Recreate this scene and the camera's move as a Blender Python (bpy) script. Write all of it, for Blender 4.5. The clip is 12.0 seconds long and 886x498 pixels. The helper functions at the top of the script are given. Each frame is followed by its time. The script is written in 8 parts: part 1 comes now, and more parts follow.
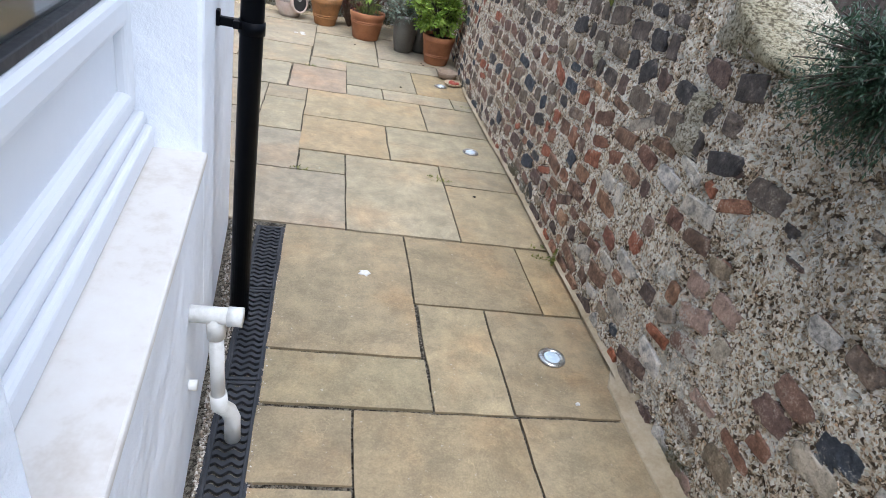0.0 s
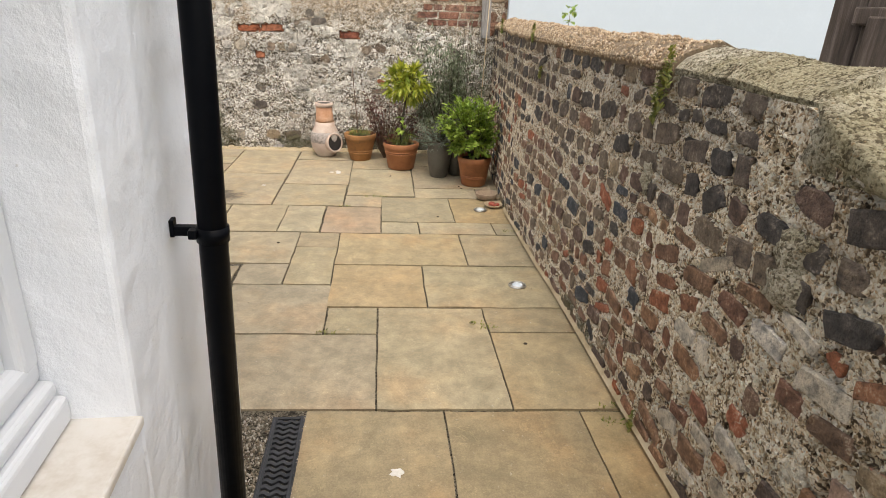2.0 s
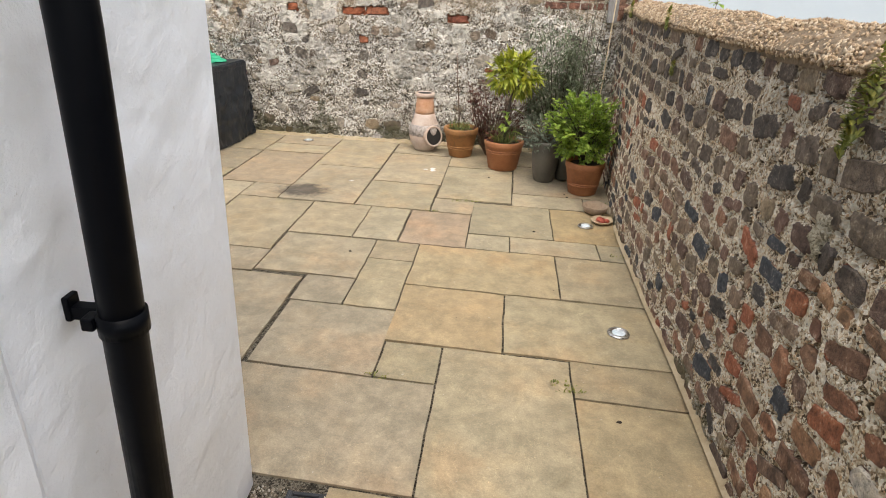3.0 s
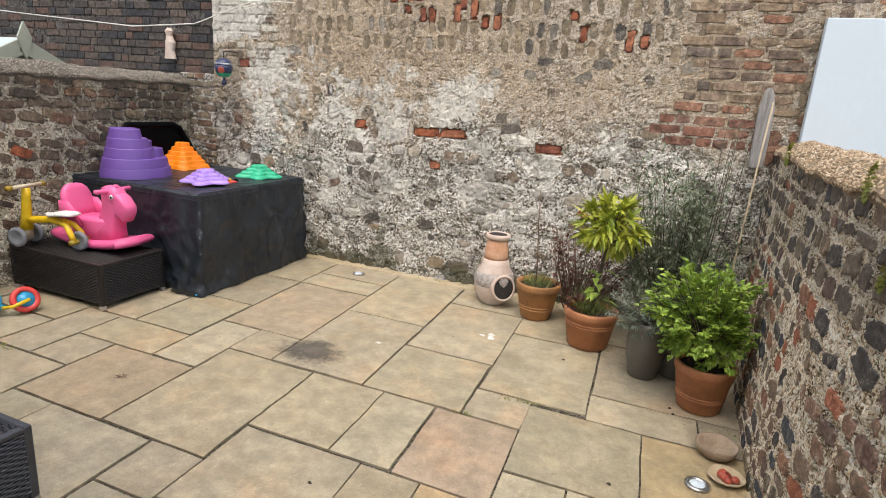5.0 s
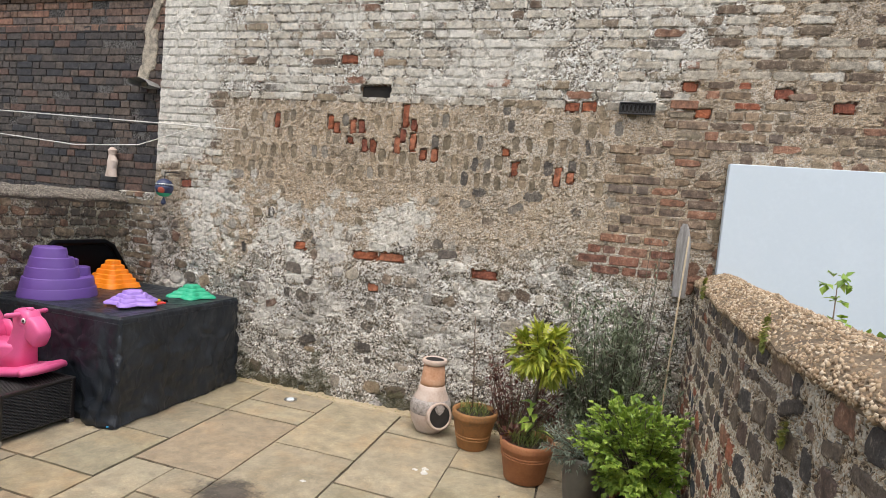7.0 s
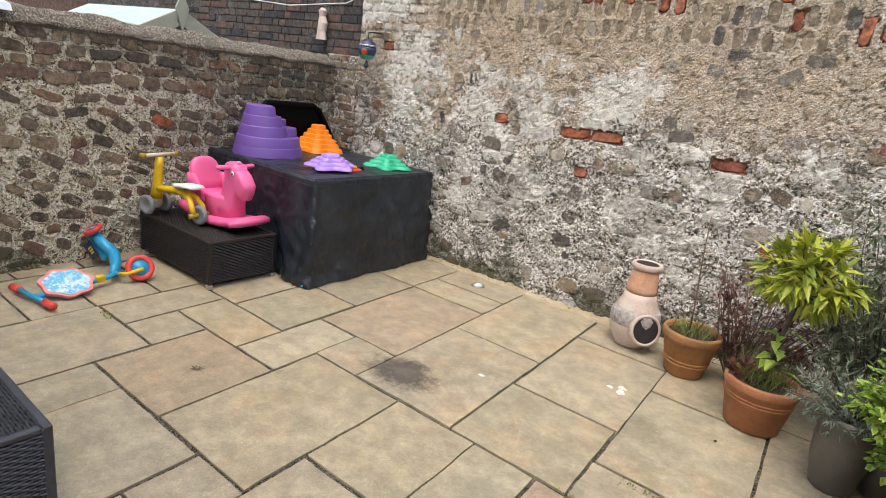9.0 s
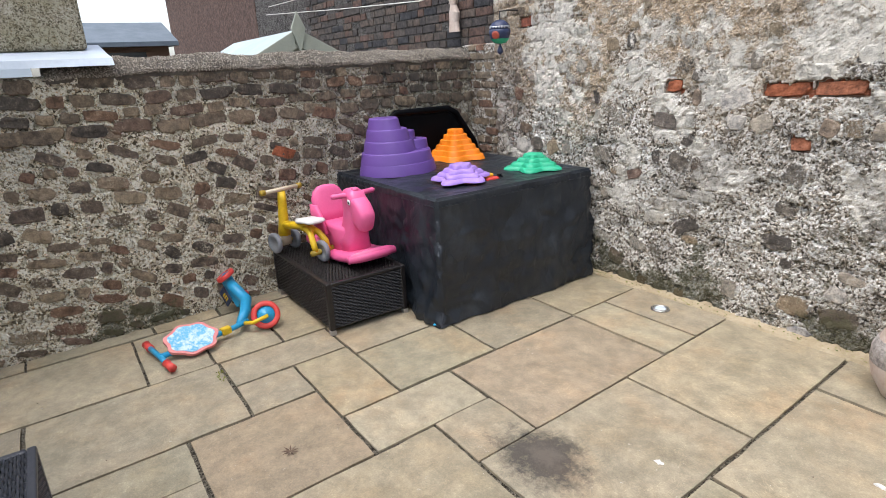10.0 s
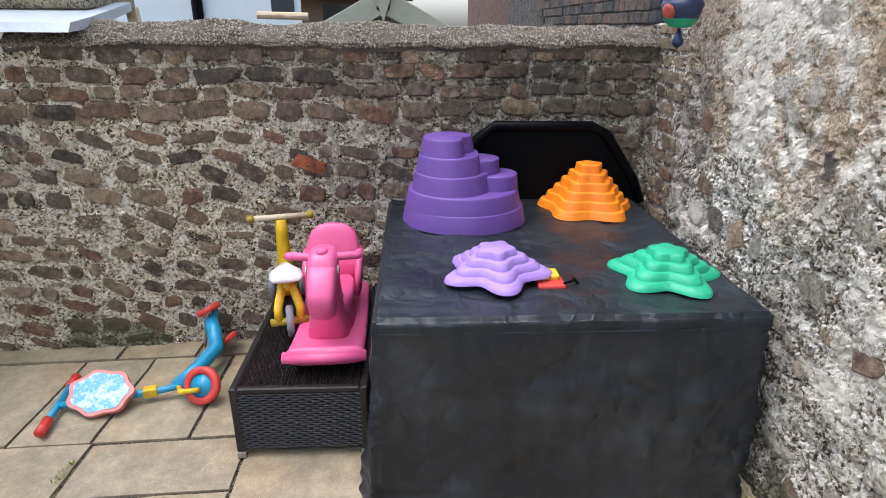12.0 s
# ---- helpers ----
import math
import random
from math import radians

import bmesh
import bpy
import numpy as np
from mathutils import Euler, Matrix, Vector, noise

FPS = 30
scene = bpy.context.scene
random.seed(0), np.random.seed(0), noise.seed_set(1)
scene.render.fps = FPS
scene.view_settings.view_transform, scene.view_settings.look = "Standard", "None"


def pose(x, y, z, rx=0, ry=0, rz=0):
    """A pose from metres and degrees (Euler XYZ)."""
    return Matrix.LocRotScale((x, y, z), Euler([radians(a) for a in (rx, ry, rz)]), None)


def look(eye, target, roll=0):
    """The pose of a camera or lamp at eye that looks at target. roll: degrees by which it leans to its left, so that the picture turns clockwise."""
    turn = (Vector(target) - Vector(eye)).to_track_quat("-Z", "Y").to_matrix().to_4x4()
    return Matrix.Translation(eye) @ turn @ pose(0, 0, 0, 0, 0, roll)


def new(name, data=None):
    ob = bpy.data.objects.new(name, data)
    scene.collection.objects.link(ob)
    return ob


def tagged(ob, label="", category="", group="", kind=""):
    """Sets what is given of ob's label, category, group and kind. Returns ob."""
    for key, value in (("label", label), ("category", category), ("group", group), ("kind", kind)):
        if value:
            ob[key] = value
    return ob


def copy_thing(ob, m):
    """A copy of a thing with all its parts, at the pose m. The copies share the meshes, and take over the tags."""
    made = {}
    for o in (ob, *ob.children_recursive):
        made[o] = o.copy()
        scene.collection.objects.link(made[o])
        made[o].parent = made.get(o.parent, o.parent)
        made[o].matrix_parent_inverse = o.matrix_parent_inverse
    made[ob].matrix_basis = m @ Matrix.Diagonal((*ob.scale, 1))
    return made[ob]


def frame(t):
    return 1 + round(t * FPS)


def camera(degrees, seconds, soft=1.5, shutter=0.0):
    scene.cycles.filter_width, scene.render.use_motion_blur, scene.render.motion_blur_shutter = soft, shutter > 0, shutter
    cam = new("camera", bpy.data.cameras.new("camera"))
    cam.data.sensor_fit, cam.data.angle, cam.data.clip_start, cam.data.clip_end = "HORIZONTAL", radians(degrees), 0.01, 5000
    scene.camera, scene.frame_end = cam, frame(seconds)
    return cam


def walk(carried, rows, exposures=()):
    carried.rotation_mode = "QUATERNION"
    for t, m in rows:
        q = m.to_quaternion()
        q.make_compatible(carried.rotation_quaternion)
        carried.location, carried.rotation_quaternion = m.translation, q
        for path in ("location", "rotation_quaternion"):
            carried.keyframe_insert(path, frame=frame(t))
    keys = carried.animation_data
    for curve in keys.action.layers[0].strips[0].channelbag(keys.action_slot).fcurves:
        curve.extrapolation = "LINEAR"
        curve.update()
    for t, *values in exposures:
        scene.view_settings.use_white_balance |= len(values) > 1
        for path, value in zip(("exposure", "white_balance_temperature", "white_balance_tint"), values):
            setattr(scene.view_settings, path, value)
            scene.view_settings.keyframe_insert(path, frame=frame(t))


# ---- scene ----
cam = camera(75.2, 12.0, soft=0.7)
PATH = [
    (0, (0.183, 0.313, 1.499), (0.534, 1.979, 0.449), 12.3),
    (0.5, (0.3, 0.517, 1.544), (0.322, 2.319, 0.676), 13.2),
    (1, (0.332, 0.67, 1.593), (0.413, 2.515, 0.826), 6.4),
    (1.5, (0.35, 0.709, 1.592), (0.417, 2.537, 0.783), 1.3),
    (2, (0.345, 0.799, 1.577), (0.452, 2.639, 0.8), 2.1),
    (2.5, (0.401, 1.05, 1.553), (0.408, 2.874, 0.731), 2.9),
    (3, (0.491, 1.411, 1.562), (0.214, 3.207, 0.727), 1.8),
    (3.2, (0.526, 1.597, 1.56), (0.18, 3.394, 0.751), 2.0),
    (4.8, (0.591, 2.811, 1.568), (-0.137, 4.57, 0.953), 1.5),
    (5, (0.606, 2.854, 1.592), (-0.101, 4.655, 1.085), 4.2),
    (5.4, (0.664, 2.881, 1.684), (0.024, 4.747, 1.356), 6.1),
    (5.5, (0.679, 2.871, 1.697), (0.041, 4.75, 1.444), 6.4),
    (6, (0.729, 2.886, 1.769), (0.096, 4.78, 1.672), 6.4),
    (6.5, (0.723, 2.89, 1.776), (0.089, 4.786, 1.713), 6.3),
    (6.7, (0.719, 2.9, 1.756), (0.12, 4.807, 1.683), 5.7),
    (8.3, (0.528, 3.005, 1.607), (-0.152, 4.843, 1.207), 4.2),
    (8.5, (0.514, 3.119, 1.574), (-0.279, 4.904, 1.142), 9.4),
    (8.7, (0.501, 3.24, 1.542), (-0.418, 4.965, 1.116), 9.7),
    (9, (0.425, 3.461, 1.526), (-0.706, 5.016, 0.975), 7.7),
    (9.5, (0.228, 3.839, 1.527), (-1.143, 5.154, 0.901), 0.1),
    (10, (0.077, 4.296, 1.508), (-1.508, 5.351, 0.899), -3.1),
    (10.5, (-0.112, 4.864, 1.518), (-1.789, 5.702, 0.822), -4.6),
    (11, (-0.362, 5.435, 1.558), (-2.068, 6.162, 0.808), -2.1),
    (11.5, (-0.633, 5.871, 1.602), (-2.427, 6.405, 0.897), -1.5),
    (11.7, (-0.779, 6.011, 1.609), (-2.596, 6.42, 0.883), -0.9),
    (12, (-1.002, 6.181, 1.638), (-2.864, 6.273, 0.914), 0.4),
]
walk(cam, [(t, look(eye, target, roll)) for t, eye, target, roll in PATH], [
    (0, 1.62, 5700, 10), (0.5, 1.4, 7000, 10), (2.0, 1.4, 7300, 10), (3.0, 1.4, 7100, 10), (5.0, 1.4, 6850, 10), (6.0, 1.22, 6400, 10), (7.5, 1.25, 7200, 10),
    (8.5, 1.35, 8000, 10), (9.0, 1.38, 6750, 10), (9.5, 1.4, 6500, 10), (10.5, 1.4, 6250, 10), (12, 1.5, 6200, 10)])

# ---- light ----
world = bpy.data.worlds.new("overcast_sky")
scene.world = world
world.use_nodes = True
wn = world.node_tree
sky = wn.nodes.new("ShaderNodeTexSky")
sky.sky_type, sky.sun_disc = "NISHITA", False
sky.sun_elevation, sky.sun_rotation = radians(70), radians(166)
sky.air_density, sky.dust_density = 1.0, 3.0
grey = wn.nodes.new("ShaderNodeHueSaturation")
grey.inputs["Saturation"].default_value = 0.5
wn.links.new(sky.outputs[0], grey.inputs["Color"])
back = wn.nodes["Background"]
wn.links.new(grey.outputs[0], back.inputs[0])
back.inputs[1].default_value = 0.15
sun = new("sun", bpy.data.lights.new("sun", "SUN"))
sun.data.energy, sun.data.angle, sun.data.color = 0.4, radians(60), (1.0, 0.98, 0.96)
sun.matrix_world = look((0.0, -2.4, 7.0), (0, 0, 0))

# ---- materials ----
def node(nt, kind, **inputs):
    n = nt.nodes.new(kind)
    for k, v in inputs.items():
        n.inputs[k].default_value = v
    return n


def mathn(nt, op, a, b=None):
    n = nt.nodes.new("ShaderNodeMath")
    n.operation = op
    for i, v in enumerate((a, b)):
        if v is None:
            continue
        if isinstance(v, (int, float)):
            n.inputs[i].default_value = v
        else:
            nt.links.new(v, n.inputs[i])
    return n.outputs[0]


def ramp(nt, fac, cols, constant=False):
    r = nt.nodes.new("ShaderNodeValToRGB")
    r.color_ramp.interpolation = "CONSTANT" if constant else "LINEAR"
    while len(r.color_ramp.elements) < len(cols):
        r.color_ramp.elements.new(0.5)
    for i, (p, c) in enumerate(cols):
        r.color_ramp.elements[i].position = p
        r.color_ramp.elements[i].color = (*c, 1)
    nt.links.new(fac, r.inputs[0])
    return r.outputs[0]


def mix(nt, fac, a, b, blend="MIX"):
    m = nt.nodes.new("ShaderNodeMix")
    m.data_type, m.blend_type = "RGBA", blend
    for v, i in ((fac, 0), (a, 6), (b, 7)):
        if isinstance(v, tuple):
            m.inputs[i].default_value = (*v, 1)
        elif isinstance(v, (int, float)):
            m.inputs[i].default_value = v
        else:
            nt.links.new(v, m.inputs[i])
    return m.outputs[2]


def noise_fac(nt, pos, scale, detail=4, rough=0.6, stretch=None):
    if stretch:
        mp = nt.nodes.new("ShaderNodeMapping")
        mp.inputs["Scale"].default_value = stretch
        nt.links.new(pos, mp.inputs[0])
        pos = mp.outputs[0]
    n = node(nt, "ShaderNodeTexNoise", Scale=scale, Detail=detail, Roughness=rough)
    nt.links.new(pos, n.inputs["Vector"])
    return n.outputs[0]


def remap(nt, fac, a, b, c=0.0, d=1.0):
    n = nt.nodes.new("ShaderNodeMapRange")
    nt.links.new(fac, n.inputs[0])
    for i, v in enumerate((a, b, c, d)):
        n.inputs[1 + i].default_value = v
    return n.outputs[0]


def start(name):
    m = bpy.data.materials.new(name)
    m.use_nodes = True
    nt = m.node_tree
    geo = nt.nodes.new("ShaderNodeNewGeometry")
    return m, nt, nt.nodes["Principled BSDF"], geo.outputs["Position"], geo.outputs["Random Per Island"]


def bump(nt, bsdf, height, strength, dist=0.01):
    b = node(nt, "ShaderNodeBump", Strength=strength, Distance=dist)
    nt.links.new(height, b.inputs["Height"])
    nt.links.new(b.outputs[0], bsdf.inputs["Normal"])


def simple(name, cols, s1=4.0, s2=60.0, rough=0.6, bmp=0.15, metal=0.0, rand="", amount=0.5, stretch=None, dist=0.003, spec=0.5):
    """Ramp of colours driven by coarse and fine noise, with a piece's own chance value."""
    m, nt, bsdf, pos, isle = start(name)
    a, b = noise_fac(nt, pos, s1, 4, 0.6, stretch), noise_fac(nt, pos, s2, 3, 0.7, stretch)
    f = mathn(nt, "ADD", mathn(nt, "MULTIPLY", a, 0.65), mathn(nt, "MULTIPLY", b, 0.35))
    f = remap(nt, f, 0.32, 0.68)
    if rand:
        r = isle if rand == "island" else nt.nodes.new("ShaderNodeObjectInfo").outputs["Random"]
        f = mathn(nt, "ADD", mathn(nt, "MULTIPLY", f, 1 - amount), mathn(nt, "MULTIPLY", r, amount))
    n = len(cols)
    nt.links.new(ramp(nt, f, [(i / max(1, n - 1), c) for i, c in enumerate(cols)]), bsdf.inputs["Base Color"])
    rg = remap(nt, b, 0.3, 0.7, max(0.02, rough - 0.08), min(1, rough + 0.08))
    nt.links.new(rg, bsdf.inputs["Roughness"])
    bsdf.inputs["Metallic"].default_value = metal
    bsdf.inputs["Specular IOR Level"].default_value = spec
    if bmp:
        bump(nt, bsdf, mathn(nt, "ADD", b, mathn(nt, "MULTIPLY", a, 0.6)), bmp, dist)
    return m


def attr(nt, name):
    a = nt.nodes.new("ShaderNodeAttribute")
    a.attribute_name = name
    return a.outputs["Fac"]


def mortar(name, tones, grit=70.0, rough=0.95, stain=None, often=0.5, chips=0.85, relief=0.013):
    """Pebbly lime mortar: grit cells over broad weather stains."""
    m, nt, bsdf, pos, isle = start(name)
    col, h = grit_colour(nt, pos, tones, grit, often, chips)
    if stain:
        col = mix(nt, remap(nt, noise_fac(nt, pos, 1.3, 5, 0.65), 0.49, 0.6, 0, 0.75), col, stain, "MULTIPLY")
    nt.links.new(col, bsdf.inputs["Base Color"])
    bsdf.inputs["Roughness"].default_value = rough
    bsdf.inputs["Specular IOR Level"].default_value = 0.2
    bump(nt, bsdf, h, 1.0, relief)
    return m


def grit_colour(nt, pos, tones, grit, often, chips):
    """Small angular pebbles and crumbs in a sandy binder: colour and height."""
    jit = node(nt, "ShaderNodeTexNoise", Scale=grit * 0.8, Detail=3.0)
    nt.links.new(pos, jit.inputs["Vector"])
    jv = nt.nodes.new("ShaderNodeVectorMath")
    jv.operation = "MULTIPLY_ADD"
    jv.inputs[1].default_value = (1.5 / grit,) * 3
    nt.links.new(jit.outputs["Color"], jv.inputs[0])
    nt.links.new(pos, jv.inputs[2])
    v = node(nt, "ShaderNodeTexVoronoi", Scale=grit)
    nt.links.new(jv.outputs[0], v.inputs["Vector"])
    sep = nt.nodes.new("ShaderNodeSeparateColor")
    nt.links.new(v.outputs["Color"], sep.inputs[0])
    mid, fine = noise_fac(nt, pos, 9, 5, 0.72), noise_fac(nt, pos, 50, 6, 0.8)
    f = mathn(nt, "ADD", mathn(nt, "MULTIPLY", mid, 0.45), mathn(nt, "MULTIPLY", sep.outputs[0], 0.25))
    f = mathn(nt, "ADD", f, mathn(nt, "MULTIPLY", fine, 0.6))
    n = len(tones)
    col = ramp(nt, remap(nt, f, 0.53, 0.72), [(i / (n - 1), c) for i, c in enumerate(tones)])
    chip = mathn(nt, "MULTIPLY", remap(nt, sep.outputs[1], often, often + 0.06), remap(nt, v.outputs["Distance"], 0.5, 0.34))
    warm = (tones[2][0], tones[2][1] * 0.82, tones[2][2] * 0.68)
    chipcol = ramp(nt, sep.outputs[2], [(0, tones[-1]), (0.3, tones[-2]), (0.5, tones[1]), (0.66, tuple(min(0.85, c * 1.05) for c in tones[-1])), (0.85, warm)], True)
    col = mix(nt, mathn(nt, "MULTIPLY", chip, chips), col, chipcol)
    pit = mathn(nt, "MULTIPLY", remap(nt, sep.outputs[1], 0.22, 0.14), remap(nt, v.outputs["Distance"], 0.55, 0.35))
    col = mix(nt, mathn(nt, "MULTIPLY", pit, 0.6), col, tuple(c * 0.5 for c in tones[0]))
    h = mathn(nt, "SUBTRACT", mathn(nt, "MULTIPLY", fine, 1.2), mathn(nt, "MULTIPLY", v.outputs["Distance"], 0.9))
    h = mathn(nt, "SUBTRACT", h, mathn(nt, "MULTIPLY", pit, 0.8))
    return col, h


def masonry(name, tones, palette, grit=70.0, often=0.45, lime=None, ochre=None, damp=(0.085, 0.085, 0.045), dark=(0.07, 0.062, 0.055), limed=0.5, smear=(0.5, 0.44, 0.35), relief=0.011, chips=0.85):
    """Stones or bricks bedded in mortar, told apart by the mesh's own values: stone, tint, lime, ochre, damp, soot."""
    m, nt, bsdf, pos, isle = start(name)
    col, h = grit_colour(nt, pos, tones, grit, often, chips)
    a, b = noise_fac(nt, pos, 24, 6, 0.75), noise_fac(nt, pos, 120, 4, 0.75)
    if ochre:
        oc = ramp(nt, remap(nt, mathn(nt, "ADD", mathn(nt, "MULTIPLY", a, 0.4), mathn(nt, "MULTIPLY", b, 0.6)), 0.36, 0.66), [(0, tuple(c * 0.42 for c in ochre)), (0.45, tuple(c * 0.9 for c in ochre)), (0.8, tuple(min(0.85, c * 1.4) for c in ochre)), (1, tuple(min(0.85, c * 1.8) for c in ochre))])
        col = mix(nt, mathn(nt, "MULTIPLY", attr(nt, "ochre"), remap(nt, noise_fac(nt, pos, 60, 5, 0.8), 0.36, 0.5, 0.35, 1.0)), col, oc)
    n = len(palette)
    st = ramp(nt, attr(nt, "tint"), [(i / n, c) for i, c in enumerate(palette)], True)
    st = mix(nt, remap(nt, a, 0.34, 0.66), mix(nt, 1.0, st, (0.5, 0.5, 0.5), "MULTIPLY"), mix(nt, 1.0, st, (1.35, 1.3, 1.25), "MULTIPLY"))
    st = mix(nt, remap(nt, b, 0.5, 0.64, 0, 0.4), st, mix(nt, 1.0, st, (1.6, 1.55, 1.5), "MULTIPLY"))
    st = mix(nt, remap(nt, b, 0.44, 0.34, 0, 0.6), st, mix(nt, 1.0, st, (0.4, 0.4, 0.4), "MULTIPLY"))
    st = mix(nt, remap(nt, mathn(nt, "ADD", mathn(nt, "MULTIPLY", a, 0.55), mathn(nt, "MULTIPLY", b, 0.45)), 0.54, 0.63, 0, limed), st, smear)
    edge = mathn(nt, "ADD", attr(nt, "stone"), mathn(nt, "MULTIPLY", mathn(nt, "SUBTRACT", noise_fac(nt, pos, 75, 4, 0.75), 0.5), 1.1))
    body = remap(nt, edge, 0.42, 0.58)
    col = mix(nt, body, col, st)
    if lime:
        ln = mathn(nt, "ADD", attr(nt, "lime"), mathn(nt, "MULTIPLY", mathn(nt, "SUBTRACT", mathn(nt, "ADD", mathn(nt, "MULTIPLY", noise_fac(nt, pos, 14, 7, 0.75), 0.6), mathn(nt, "MULTIPLY", b, 0.4)), 0.5), 3.0))
        lc = ramp(nt, remap(nt, noise_fac(nt, pos, 19, 6, 0.75), 0.35, 0.65), [(0, tuple(c * 0.55 for c in lime)), (0.45, tuple(c * 0.88 for c in lime)), (1, tuple(min(0.85, c * 1.12) for c in lime))])
        col = mix(nt, remap(nt, ln, 0.45, 0.62, 0, 0.9), col, lc)
    # dark layer: sooty patches, and plain darker tone towards corner and wall ends
    sn = mathn(nt, "MULTIPLY", attr(nt, "darkening"), remap(nt, a, 0.35, 0.6, 1.0, 0.45))
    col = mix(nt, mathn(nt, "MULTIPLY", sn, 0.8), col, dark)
    dn = mathn(nt, "ADD", attr(nt, "damp"), mathn(nt, "MULTIPLY", mathn(nt, "SUBTRACT", a, 0.5), 2.2))
    col = mix(nt, remap(nt, dn, 0.45, 0.75, 0, 0.75), col, damp)
    nt.links.new(col, bsdf.inputs["Base Color"])
    bsdf.inputs["Roughness"].default_value = 0.92
    bsdf.inputs["Specular IOR Level"].default_value = 0.25
    hs = mathn(nt, "ADD", mathn(nt, "MULTIPLY", a, 0.9), mathn(nt, "MULTIPLY", b, 0.5))
    if lime:
        h = mathn(nt, "MULTIPLY", h, remap(nt, ln, 0.4, 0.7, 1.0, 0.35))
    hm = nt.nodes.new("ShaderNodeMix")
    nt.links.new(body, hm.inputs[0])
    nt.links.new(h, hm.inputs[2])
    nt.links.new(hs, hm.inputs[3])
    bump(nt, bsdf, hm.outputs[0], 1.0, relief)
    return m


def stone(name, palette, rand, lime=(0.5, 0.45, 0.37), limed=0.5, rough=0.85):
    """Mixed stones and old bricks: a palette picked piece by piece, worn and smeared with lime."""
    m, nt, bsdf, pos, isle = start(name)
    r = isle if rand == "island" else nt.nodes.new("ShaderNodeObjectInfo").outputs["Random"]
    n = len(palette)
    col = ramp(nt, r, [(i / n, c) for i, c in enumerate(palette)], True)
    a, b = noise_fac(nt, pos, 22, 5, 0.7), noise_fac(nt, pos, 110, 3, 0.7)
    col = mix(nt, remap(nt, a, 0.36, 0.64), mix(nt, 1.0, col, (0.45, 0.45, 0.46), "MULTIPLY"), mix(nt, 1.0, col, (1.4, 1.33, 1.26), "MULTIPLY"))
    col = mix(nt, remap(nt, b, 0.46, 0.36, 0, 0.6), col, mix(nt, 1.0, col, (0.4, 0.4, 0.4), "MULTIPLY"))
    col = mix(nt, remap(nt, mathn(nt, "ADD", mathn(nt, "MULTIPLY", a, 0.6), mathn(nt, "MULTIPLY", b, 0.4)), 0.56, 0.66, 0, limed), col, lime)
    nt.links.new(col, bsdf.inputs["Base Color"])
    bsdf.inputs["Roughness"].default_value = rough
    bsdf.inputs["Specular IOR Level"].default_value = 0.3
    bump(nt, bsdf, mathn(nt, "ADD", a, mathn(nt, "MULTIPLY", b, 0.6)), 1.0, 0.012)
    return m


